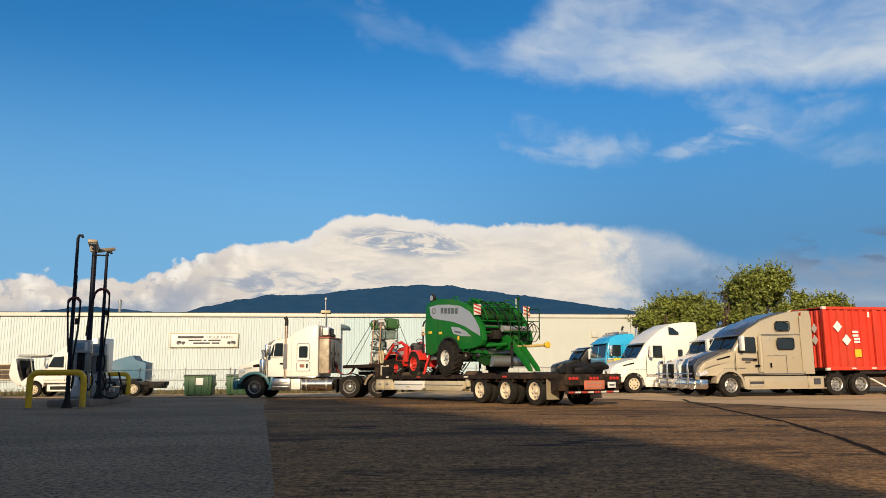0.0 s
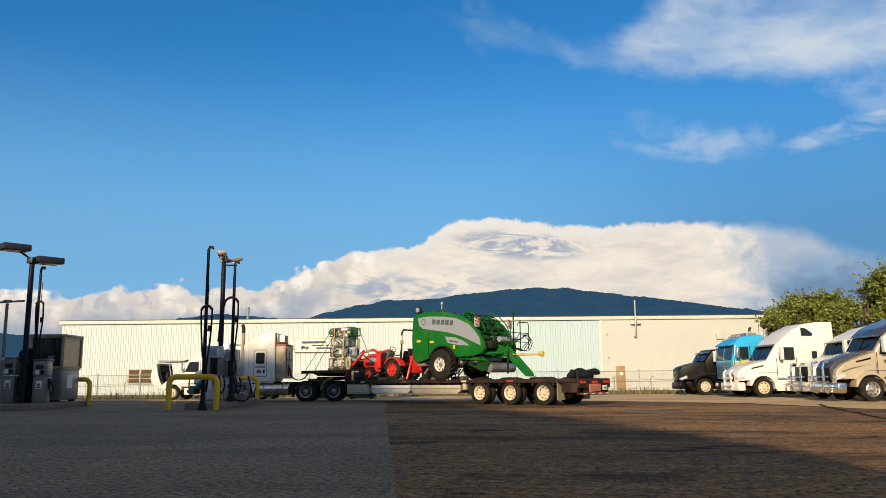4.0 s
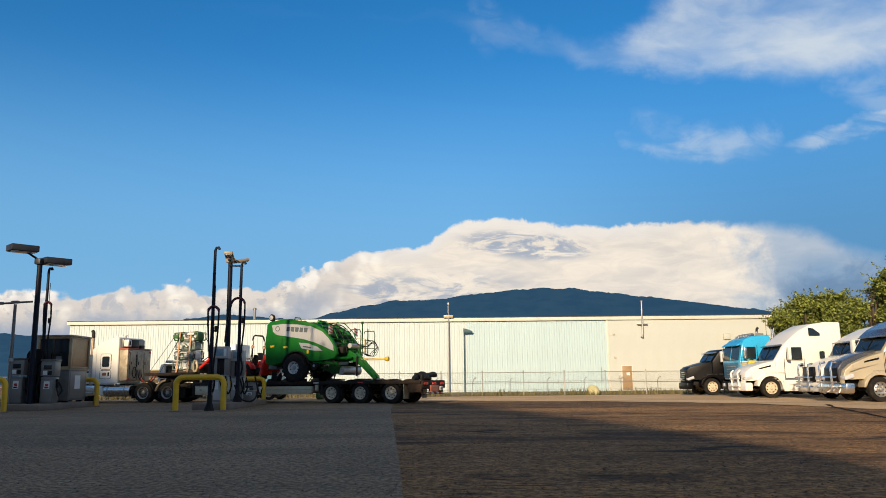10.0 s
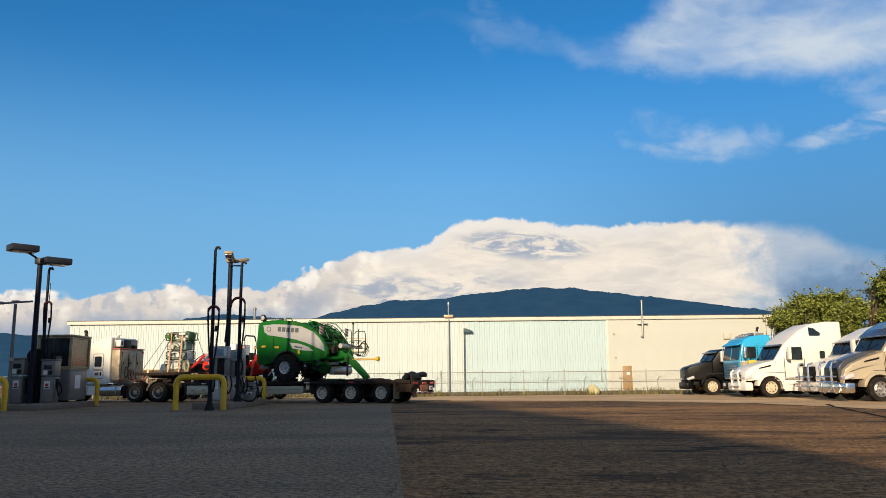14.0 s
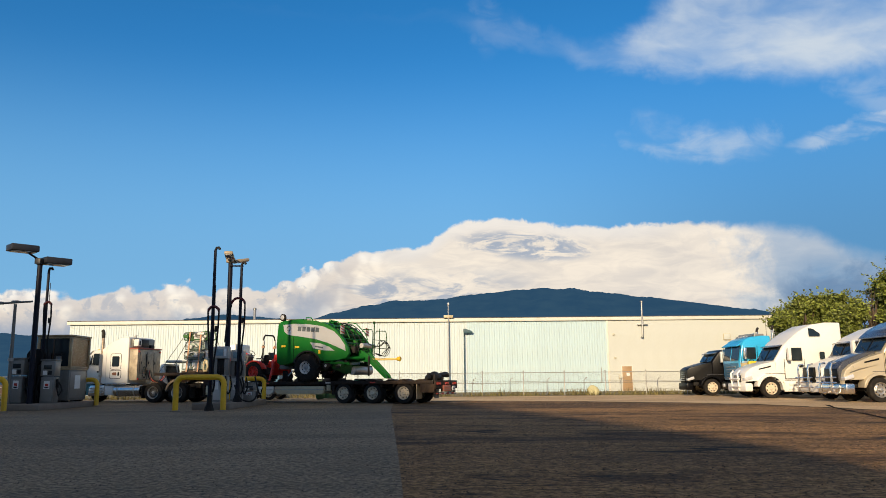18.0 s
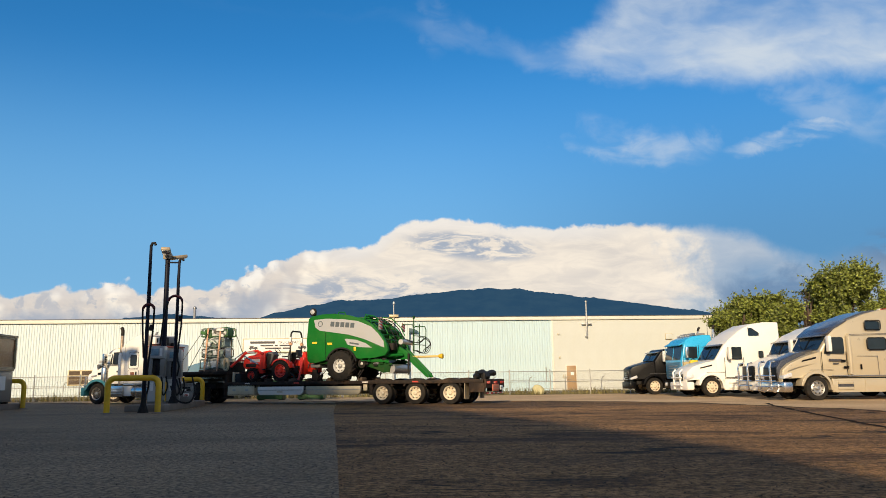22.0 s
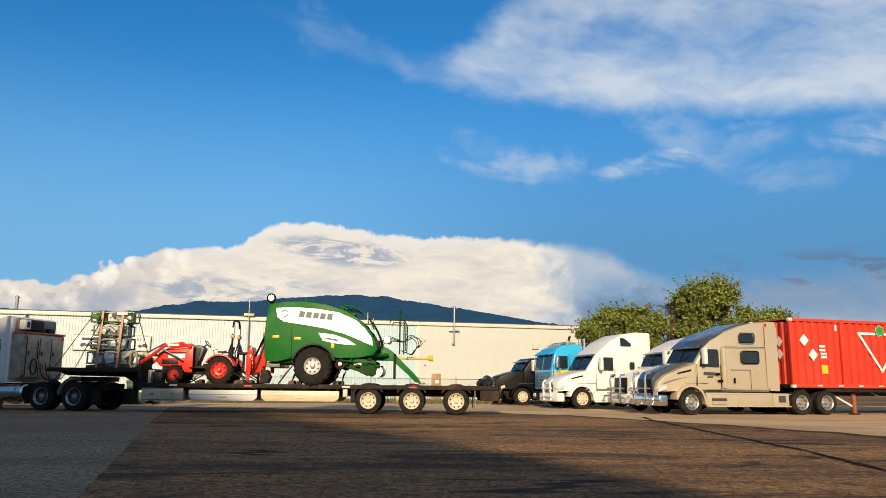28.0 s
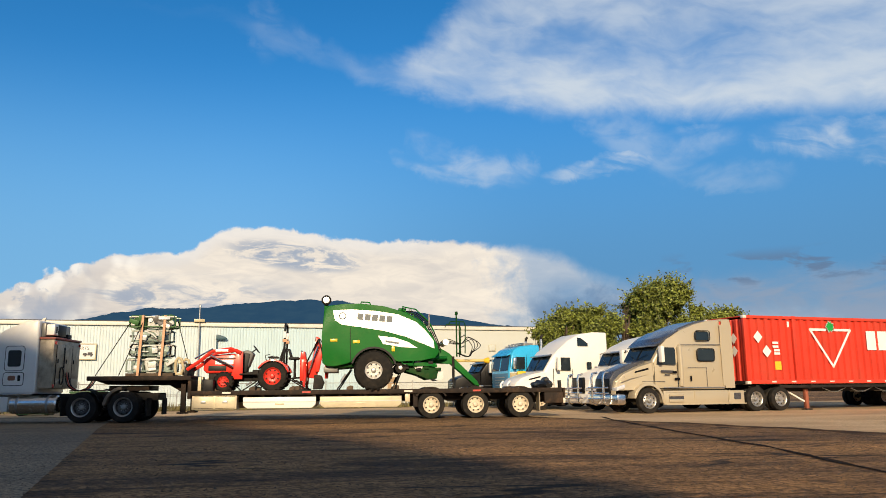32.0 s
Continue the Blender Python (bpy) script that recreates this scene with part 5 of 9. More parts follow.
part("base_panel", box(bm_new(), 0.702, 0.715, -0.80, 0.70, 0.45, 1.60, 0.004), PUMP_PALE, kiosk)
part("notice", box(bm_new(), 0.717, 0.727, -0.35, 0.20, 0.85, 1.45), PAPER, kiosk)
part("floor", box(bm_new(), -0.74, 0.74, -0.97, 0.97, 1.682, 1.76, 0.01), CABINET_TAN, kiosk)
for x in (-0.71, 0.71):
    for y in (-0.94, 0.94):
        part("corner_post", box(bm_new(), x - 0.06, x + 0.06, y - 0.06, y + 0.06, 1.762, 3.16, 0.01), CABINET_TAN, kiosk)
for x in (-0.05,):
    part("mullion", box(bm_new(), x - 0.03, x + 0.03, -0.965, -0.915, 1.762, 3.16, 0.008), CABINET_BROWN, kiosk)
part("front_pane", box(bm_new(), -0.66, 0.66, -0.935, -0.92, 1.765, 3.155), GLASS, kiosk)
# the dirt colour here paints a cream reflection onto the bronze glass
BRONZE_PANE = mat("bronze_pane", (0.17, 0.075, 0.028), 0.25, 0, 0.55, 1.1, dirt=(0.50, 0.40, 0.27), dirt_amount=0.22)
part("side_pane", box(bm_new(), 0.70, 0.712, -0.89, 0.89, 1.765, 3.155), BRONZE_PANE, kiosk, "bronze side pane with pale reflections painted on")
for z0, z1 in ((1.764, 1.84), (3.08, 3.158)):
    part("frame_rail", box(bm_new(), -0.66, 0.66, -0.975, -0.937, z0, z1, 0.006), CABINET_TAN, kiosk)
    part("frame_rail", box(bm_new(), 0.716, 0.75, -0.89, 0.89, z0, z1, 0.006), CABINET_TAN, kiosk)
part("base_seam", box(bm_new(), 0.05, 0.07, -0.942, -0.932, 0.40, 1.64), BLACK_STEEL, kiosk)
part("base_door", box(bm_new(), 0.10, 0.62, -0.944, -0.932, 0.42, 1.62, 0.004), PUMP_GREY, kiosk)
part("wall_box", box(bm_new(), -0.45, -0.10, -1.05, -0.94, 1.85, 2.45, 0.02), PLASTIC_BLACK, kiosk)
part("card_reader", box(bm_new(), 0.12, 0.34, -1.06, -0.94, 1.95, 2.30, 0.02), PUMP_PALE, kiosk)
part("reader_hood", prism(bm_new(), [(0.08, 2.32), (0.38, 2.32), (0.38, 2.44), (0.08, 2.44)], -1.14, -0.94, 0.01), PLASTIC_BLACK, kiosk)
part("back_panel", box(bm_new(), -0.66, 0.66, 0.92, 0.95, 1.765, 3.155), CABINET_BROWN, kiosk)
part("end_panel", box(bm_new(), -0.73, -0.70, -0.89, 0.89, 1.765, 3.155), CABINET_BROWN, kiosk)
part("roof", box(bm_new(), -0.80, 0.80, -1.02, 1.02, 3.162, 3.25, 0.02), CABINET_TAN, kiosk)
part("terminal", box(bm_new(), 0.10, 0.55, -0.80, -0.45, 1.762, 2.75, 0.05), PLASTIC_BLACK, kiosk)
far = thing("street_lamp", "pale grey lamp pole with a short crossbar on the fuel island", "street lamp", pose(-23.05, 29.72, 0))
part("pole", rod(bm_new(), (0, 0, 0), (0, 0, 4.42), 0.085, 12, 0.06), PUMP_GREY, far)
part("collar", lathe(bm_new(), [(0.10, 2.02), (0.115, 2.04), (0.115, 2.14), (0.10, 2.16)], 12, axis="z"), STEEL, far)
part("crossbar", rod(bm_new(), (-0.62, -0.16, 4.44), (0.62, 0.24, 4.54), 0.042, 8), PUMP_GREY, far)
for x, y, z in ((-0.62, -0.16, 4.40), (0.0, 0, 4.45)):
    part("lamp_head", box(bm_new(), x - 0.15, x + 0.15, y - 0.10, y + 0.10, z, z + 0.12, 0.03), PUMP_PALE, far)

# ---- bins and the stored blue box ----
for k, x in enumerate((-14.39, -12.03)):
    t = thing("dumpster", "dark green steel dumpster with a white notice", "dumpster", pose(x, 46.6 + 0.3 * k, 0, 0, 0, 6), group="green dumpsters")
    b = bm_new()
    prism(b, [(-0.75, 0.06), (0.75, 0.06), (0.79, 1.15), (-0.79, 1.15)], -0.65, 0.65, 0.02)
    part("bin", b, DUMPSTER, t)
    part("lid", box(bm_new(), -0.81, 0.81, -0.68, 0.68, 1.16, 1.22, 0.015), PLASTIC_BLACK, t)
    for x0 in (-0.55, -0.18, 0.18, 0.55):
        part("rib", box(bm_new(), x0 - 0.035, x0 + 0.035, -0.69, -0.652, 0.16, 1.10, 0.008), DUMPSTER, t)
    part("top_rim", box(bm_new(), -0.82, 0.82, -0.70, -0.655, 1.08, 1.155, 0.01), DUMPSTER, t)
    for s in (-1, 1):
        part("side_pocket", box(bm_new(), s * 0.80 - 0.06, s * 0.80 + 0.06, -0.5, 0.5, 0.55, 0.75, 0.01), DUMPSTER, t)
        part("skid", box(bm_new(), s * 0.6 - 0.08, s * 0.6 + 0.08, -0.6, 0.6, 0, 0.062), BLACK_STEEL, t)
    part("notice", box(bm_new(), -0.12, 0.30, -0.706, -0.694, 0.62, 1.02), PAPER, t)
t = thing("blue_crate", "slate blue sheet-metal box with a sloping lid", "crate", pose(-22.45, 56.0, 0, 0, 0, 4))
b = bm_new()
prism(b, [(-1.45, 0.1), (1.45, 0.1), (1.45, 2.12), (0.72, 2.26), (0.55, 2.62), (-0.3, 2.42), (-1.45, 2.02)], -0.8, 0.8, 0.03)
part("body", b, mat("slate_blue", (0.05, 0.155, 0.255), 0.5, 0, 0.12, 1.5, dirt=(0.14, 0.18, 0.2), dirt_amount=0.4), t)
for s in (-1.2, 1.1):
    part("runner", box(bm_new(), s - 0.08, s + 0.08, -0.8, 0.8, 0, 0.1), BLACK_STEEL, t)

# ---- lorries ----


def mirror_pair(t, x, z, y, material, tall=0.55):
    for s in (-1, 1):
        b = bm_new()
        tube(b, [(x - 0.05, s * (y - 0.28), z + tall * 0.35), (x + 0.06, s * y, z + tall * 0.3)], 0.02, 6)
        tube(b, [(x - 0.05, s * (y - 0.28), z - tall * 0.35), (x + 0.06, s * y, z - tall * 0.3)], 0.02, 6)
        part("mirror_arm", b, BLACK_STEEL, t)
        m = part("mirror", box(bm_new(), x - 0.02, x + 0.13, s * y - 0.12, s * y + 0.12, z - tall / 2, z + tall / 2, 0.03), material, t)


def drive_axles(t, places, r, rim, y=1.06, duals=True, width=0.27):
    made = []
    for x in places:
        for s in (-1, 1):
            made.append(wheel(t, x, s * y, r, r, width, rim, s, True))
            if duals:
                made.append(wheel(t, x, s * (y - 0.33), r, r, width, rim, s, True))
        part("axle", rod(bm_new(), (x, -0.9, r), (x, 0.9, r), 0.07, 10), BLACK_STEEL, t)
    return made


def hood_profile(front, rear, axle, r, z0):
    """front: points from the bumper up and back to the windscreen; then down, and back over the wheel arch."""
    a = math.degrees(math.asin(min(1, (z0 - r) / (r * 1.28))))
    return front + [(rear, z0)] + arc(axle, r, r * 1.28, 180 - a, a, 10) + [(front[0][0], z0)]


def conventional(name, label, m, paint, hood_paint, front, cab, rear, arch_z, drives, rim, r=0.52, bar=False, sleeper_windows=(), window=(), screen=(), lower=None, group="parked lorries", roof_dark=None, taper_front=0.68, bumper=None, skirt_z=(0.34, 0.92), half=1.2):
    """A parked bonneted lorry; x forward from the front axle, y to its left."""
    t = thing(name, label, "truck", m, group=group)

    def taper(x, z):
        k = 1.0 if x < -0.9 else 1.0 + (taper_front - 1.0) * min(1.0, (x + 0.9) / 2.4)
        return k * (1.0 if z < 2.6 else 1.0 - 0.10 * (z - 2.6) / 1.3)

    b = bm_new()
    prism(b, hood_profile(front, cab[0][0], 0.0, r, arch_z), -half, half, 0.07, taper)
    part("hood", b, hood_paint, t)
    b = bm_new()
    prism(b, cab, -half, half, 0.09, taper)
    part("cab", b, paint, t)
    # windscreen lies on the front slope of the cab
    (x0, z0), (x1, z1) = screen
    dx, dz = z1 - z0, x0 - x1
    k = 0.02 / math.hypot(dx, dz)
    b = bm_new()
    prism(b, [(x0, z0), (x0 + dx * k, z0 + dz * k), (x1 + dx * k, z1 + dz * k), (x1, z1)], -half * 0.90, half * 0.90, 0, taper)
    part("windscreen", b, GLASS, t)
    part("screen_post", box(bm_new(), -0.03, 0.03, -0.03, 0.03, 0, math.hypot(x1 - x0, z1 - z0), 0, Matrix.Translation((x0 + dx * k, 0, z0)) @ Matrix.Rotation(math.atan2(x1 - x0, z1 - z0), 4, "Y")), BLACK_PAINT, t)
    both(t, "door_window", window, half + 0.003, 0.012, GLASS, taper)
    xs, zs = [q[0] for q in window], [q[1] for q in window]
    d0, d1 = min(xs) - 0.10, max(xs) + 0.10
    for x in (d0, d1):
        both(t, "door_gap", [(x, 1.0), (x + 0.025, 1.0), (x + 0.025, min(zs) + 0.1), (x, min(zs) + 0.1)], half + 0.001, 0.006, BLACK_PAINT, taper)
    both(t, "door_gap", [(d0, 1.0), (d1, 1.0), (d1, 1.025), (d0, 1.025)], half + 0.001, 0.006, BLACK_PAINT, taper)
    both(t, "door_handle", rounded(d0 + 0.08, d0 + 0.28, 1.62, 1.72, 0.03), half + 0.002, 0.03, BLACK_PAINT, taper)
    for w in sleeper_windows:
        both(t, "sleeper_window", w, half + 0.003, 0.012, GLASS, taper)
    if roof_dark:
        b = bm_new()
        prism(b, roof_dark, -half * 0.72, half * 0.72, 0.03, taper)
        part("roof_fairing", b, DARK_PAINT, t)
    if lower:
        both(t, "stripe", lower, half + 0.002, 0.008, TAN_PAINT, taper)
    # bumper, grille, lamps
    xb = max(q[0] for q in front)
    w = half * taper_front
    part("bumper", box(bm_new(), xb - 0.32, xb + 0.10, -half * (0.95 if taper_front > 0.6 else 0.62), half * (0.95 if taper_front > 0.6 else 0.62), 0.36, 0.80, 0.08), bumper or (CHROME if bar else paint), t)
    part("grille", box(bm_new(), xb - 0.02, xb + 0.04, -w * 0.55, w * 0.55, 0.86, front[2][1] - 0.12, 0.03), BLACK_PAINT, t)
    for k in range(5):
        z = 0.92 + k * (front[2][1] - 1.1) / 4
        part("grille_bar", box(bm_new(), xb + 0.03, xb + 0.06, -w * 0.52, w * 0.52, z, z + 0.03, 0.008), CHROME, t)
    for s in (-1, 1):
        hl = bm_new()
        prism(hl, [(xb - 0.42, 1.02), (xb + 0.01, 0.92), (xb + 0.01, 1.06), (xb - 0.38, 1.20)], s * w * 0.74, s * (w + 0.17), 0.03)
        part("headlight", hl, LENS, t)
        wheel(t, 0, s * 1.04, r, r, 0.29, rim, s)
        part("fender", prism(bm_new(), arc(0, r, r * 1.40, 188, 8, 14) + arc(0, r, r * 1.22, 8, 188, 14), s * 0.66, s * half * 0.985, 0.02), hood_paint, t)
    hz = front[-1][1]
    both(t, "hood_slit", [(-0.10, hz - 0.30), (0.52, hz - 0.44), (0.50, hz - 0.37), (-0.10, hz - 0.22)], half + 0.0, 0.012, BLACK_PAINT, taper)
    both(t, "fender_seam", [(-0.80, 1.28), (0.2, 1.28), (0.2, 1.30), (-0.80, 1.30)], half + 0.0, 0.006, DARK_PAINT, taper)
    part("screen_visor", prism(bm_new(), [(x1 - 0.02, z1 - 0.02), (x1 + 0.22, z1 - 0.06), (x1 + 0.22, z1 - 0.02), (x1 - 0.04, z1 + 0.06)], -half * 0.88, half * 0.88, 0.008, taper), DARK_PAINT, t)
    for k in (-1, 1):
        part("wiper", rod(bm_new(), (x0 + 0.04, k * 0.10, z0 + 0.04), (x0 - 0.12, k * 0.62, z0 + 0.26), 0.012, 5), BLACK_PAINT, t)
    part("front_axle", rod(bm_new(), (0, -0.95, r), (0, 0.95, r), 0.06, 8), BLACK_STEEL, t)
    mirror_pair(t, d1 - 0.20, sum(zs) / len(zs) - 0.02, half + 0.26, WHITE_PAINT, 0.66)
    # chassis, side skirts, tank and steps
    part("chassis", box(bm_new(), min(drives) - 0.9, 0.9, -0.45, 0.45, 0.62, 0.90, 0.02), BLACK_STEEL, t)
    z0, z1 = skirt_z
    back = max(drives) + r * 1.25
    for s in (-1, 1):
        part("side_skirt", box(bm_new(), rear - 0.1, -r * 1.36, s * (half - 0.16), s * (half - 0.02), z0, z1, 0.03), paint, t)
        for k in range(2):
            part("step", box(bm_new(), -1.65, -0.95, s * (half - 0.03), s * (half + 0.03), z0 + 0.10 + k * 0.24, z0 + 0.22 + k * 0.24, 0.01), paint, t)
        part("tank_skirt", box(bm_new(), back, rear - 0.12, s * (half - 0.16), s * (half - 0.02), z0, z1 - 0.02, 0.03), paint, t)
        part("mudguard", tube(bm_new(), [(x, s * 1.05, z) for x, z in arc(max(drives), r, r * 1.12, 150, 60, 6)], 0.03, 6), BLACK_STEEL, t)
    both(t, "sill_gap", [(-r * 1.42, z1 + 0.002), (rear + 0.05, z1 + 0.002), (rear + 0.05, z1 + 0.032), (-r * 1.42, z1 + 0.032)], half - 0.02, 0.012, BLACK_PAINT)
    drive_axles(t, drives, r, rim)
    if bar:
        for y in (-0.46, 0.46):
            b = bm_new()
            tube(b, [(xb + 0.12, y, 0.36), (xb + 0.30, y, 0.42), (xb + 0.32, y, 1.45), (xb + 0.26, y * 0.98, 1.66), (xb + 0.05, y * 0.96, 1.70)], 0.048, 10)
            part("bull_bar", b, CHROME, t)
        for z in (0.60, 0.84, 1.06):
            part("cross_bar", rod(bm_new(), (xb + 0.30, -0.78, z), (xb + 0.30, 0.78, z), 0.034, 8), CHROME, t)
        part("radiator", box(bm_new(), xb - 0.05, xb + 0.07, -0.52, 0.52, 0.82, front[2][1] + 0.10, 0.03), BLACK_PAINT, t)
    return t


def heading(x, y, h):
    return pose(x, y, 0, 0, 0, h)


grey = conventional("semi_truck", "champagne and graphite sleeper lorry with chrome bull bar, parked", heading(12.74, 37.03, 192), GREY_PAINT, GREY_PAINT,
                    [(1.36, 0.62), (1.40, 1.0), (1.30, 1.34), (1.00, 1.60), (0.30, 1.90), (-0.30, 2.08)],
                    [(-0.28, 0.95), (-0.28, 2.14), (-0.74, 2.84), (-1.05, 3.10), (-1.7, 3.42), (-2.5, 3.70), (-3.3, 3.89), (-3.86, 3.93), (-3.86, 0.95)],
                    -3.86, 0.95, (-5.46, -6.78), RIM_ALU, bar=True, bumper=CHROME,
                    window=[(-0.46, 1.98), (-0.52, 2.30), (-0.74, 2.64), (-0.86, 2.70), (-1.30, 2.70), (-1.36, 2.62), (-1.36, 1.98)],
                    sleeper_windows=(rounded(-3.16, -2.46, 3.03, 3.40, 0.08), rounded(-3.34, -2.50, 2.16, 2.64, 0.10)), screen=((-0.27, 2.17), (-0.70, 2.80)),
                    roof_dark=[(-0.60, 2.80), (-0.95, 3.12), (-1.65, 3.47), (-2.45, 3.76), (-2.9, 3.88), (-3.3, 3.92), (-3.3, 3.8), (-1.2, 3.0), (-0.72, 2.72)])
both(grey, "side_extender", [(-3.87, 1.0), (-3.87, 3.90), (-4.28, 3.94), (-4.36, 3.6), (-4.36, 1.0)], 1.15, 0.03, GREY_PAINT)
part("roof_extender", prism(bm_new(), [(-3.84, 3.86), (-3.84, 3.945), (-4.30, 3.955), (-4.30, 3.88)], -1.06, 1.06), GREY_PAINT, grey)
for x in (-2.28, -4.07):
    both(grey, "skirt_rib", [(x, 0.36), (x + 0.06, 0.36), (x + 0.06, 0.92), (x, 0.92)], 1.18, 0.02, GREY_PAINT)
# flat dark plate painted on for the shade inside the step recess
both(grey, "step_recess", rounded(-1.68, -0.95, 0.50, 0.79, 0.04), 1.181, 0.012, DARK_PAINT)
both(grey, "skirt_crease", [(-0.80, 0.84), (-4.9, 0.84), (-4.9, 0.865), (-0.80, 0.865)], 1.181, 0.012, GREY_PAINT)
both(grey, "skirt_lip", [(-0.80, 0.33), (-4.9, 0.33), (-4.9, 0.37), (-0.80, 0.37)], 1.181, 0.02, GREY_PAINT)
# likewise a dark plate for the shaded vent recess
both(grey, "vent_recess", rounded(-4.62, -4.26, 0.52, 0.80, 0.03), 1.181, 0.012, DARK_PAINT)
both(grey, "hood_crease", [(1.2, 1.30), (0.75, 1.42), (-0.3, 1.62), (-0.3, 1.65), (0.75, 1.46), (1.2, 1.34)], 1.06, 0.01, GREY_PAINT)
for s in (-1, 1):
    part("cab_fairing", tube(bm_new(), [(-1.62, s * 1.16, 1.10), (-1.62, s * 1.18, 1.9), (-1.60, s * 1.18, 2.72), (-1.66, s * 1.13, 2.84)], [0.10, 0.12, 0.11, 0.05], 10), GREY_PAINT, grey)
    part("window_rim", tube(bm_new(), [(x, s * 1.215, z) for x, z in rounded(-3.18, -2.44, 3.01, 3.42, 0.09)], 0.022, 6, True), BLACK_PAINT, grey)
    part("window_rim", tube(bm_new(), [(x, s * 1.215, z) for x, z in rounded(-3.36, -2.48, 2.14, 2.66, 0.11)], 0.022, 6, True), BLACK_PAINT, grey)
# dark strip painting in the shade along the crease
both(grey, "roof_crease", [(-1.66, 2.80), (-3.70, 2.83), (-3.70, 2.855), (-1.66, 2.825)], 1.202, 0.010, DARK_PAINT)
both(grey, "locker_seam", [(-1.95, 1.86), (-2.92, 1.86), (-2.92, 1.875), (-1.95, 1.875)], 1.202, 0.005, DARK_PAINT)
both(grey, "locker_seam", [(-2.92, 1.06), (-2.905, 1.06), (-2.905, 1.858), (-2.92, 1.858)], 1.202, 0.005, DARK_PAINT)
both(grey, "latch", rounded(-2.14, -2.06, 1.30, 1.52, 0.02), 1.202, 0.012, BLACK_PAINT)
both(grey, "side_badge", rounded(-1.56, -1.28, 1.34, 1.44, 0.02), 1.203, 0.012, BLACK_PAINT)
part("roof_visor", prism(bm_new(), [(-0.60, 2.82), (-0.70, 2.90), (-1.02, 3.15), (-1.66, 3.47), (-1.66, 3.40), (-1.05, 3.07), (-0.74, 2.81)], -1.12, 1.12, 0.01), DARK_PAINT, grey, "graphite roof visor")
both(grey, "cab_trim", [(-0.7, 1.02), (-3.8, 1.02), (-3.8, 1.05), (-0.7, 1.05)], 1.203, 0.012, CHROME)
both(grey, "lettering_bar", [(-0.62, 1.66), (-1.22, 1.64), (-1.22, 1.74), (-0.62, 1.76)], 1.204, 0.006, INK)
both(grey, "lettering_bar", [(-0.80, 1.54), (-1.06, 1.54), (-1.06, 1.59), (-0.80, 1.59)], 1.204, 0.006, INK)
both(grey, "cab_vent", rounded(-3.84, -3.72, 1.1, 3.7, 0.04), 1.20, 0.03, GREY_PAINT)
part("dark_hood_top", prism(bm_new(), [(1.44, 0.90), (1.46, 1.42), (1.22, 1.74), (0.45, 2.05), (-0.26, 2.20), (-0.26, 1.95), (1.0, 1.4)], -0.60, 0.60, 0.04), DARK_PAINT, grey, "graphite hood centre")

whiteA = conventional("semi_truck", "clean white aerodynamic sleeper lorry parked in a row", heading(10.21, 44.77, 192), WHITE_PAINT, WHITE_PAINT,
                      [(1.22, 0.55), (1.27, 0.95), (1.18, 1.34), (0.85, 1.60), (0.25, 1.80), (-0.36, 1.92)],
                      [(-0.30, 0.85), (-0.30, 1.94), (-0.82, 2.76), (-1.05, 2.98), (-1.7, 3.48), (-2.5, 3.86), (-3.2, 3.95), (-4.05, 3.95), (-4.05, 0.6)],
                      -4.05, 0.90, (-5.6, -6.95), RIM_CREAM, window=[(-0.90, 1.98), (-0.92, 2.35), (-1.1, 2.62), (-1.75, 2.62), (-1.77, 1.96)],
                      sleeper_windows=(rounded(-3.0, -2.72, 2.02, 2.40, 0.06), [(-2.25, 3.22), (-2.85, 3.22), (-2.85, 3.36), (-2.5, 3.62), (-2.25, 3.66)]), screen=((-0.29, 1.97), (-0.78, 2.74)), taper_front=0.66)
whiteB = conventional("semi_truck", "white sleeper lorry with chrome bull bar and red markings", heading(13.1, 41.1, 192), WHITE_PAINT, WHITE_PAINT,
                      [(1.50, 0.60), (1.56, 1.0), (1.45, 1.45), (0.95, 1.72), (0.2, 1.98), (-0.15, 2.06)],
                      [(-0.12, 0.95), (-0.12, 2.08), (-0.50, 2.78), (-0.9, 3.05), (-1.8, 3.42), (-2.6, 3.60), (-3.7, 3.62), (-3.7, 0.7)],
                      -3.7, 0.95, (-5.4, -6.72), RIM_ALU, bar=True, bumper=WHITE_PAINT, window=[(-0.60, 2.10), (-0.60, 2.5), (-0.80, 2.80), (-1.30, 2.80), (-1.32, 2.08)],
                      sleeper_windows=(rounded(-3.1, -2.5, 2.2, 2.7, 0.08),), screen=((-0.10, 2.12), (-0.46, 2.74)))
for s in (-1, 1):
    b = bm_new()
    tube(b, [(1.40, s * 0.42, 0.42), (1.45, s * 0.42, 1.30), (1.30, s * 0.42, 1.46)], 0.05, 8)
    part("grille_guard", b, WHITE_PAINT, whiteA)
part("guard_rail", rod(bm_new(), (1.44, -0.60, 0.62), (1.44, 0.60, 0.62), 0.045, 8), WHITE_PAINT, whiteA)
part("guard_rail", rod(bm_new(), (1.45, -0.60, 1.02), (1.45, 0.60, 1.02), 0.045, 8), WHITE_PAINT, whiteA)
both(whiteB, "red_mark", [(0.75, 1.52), (0.35, 1.56), (0.35, 1.66), (0.75, 1.62)], 1.06, 0.012, TAPE_RED)
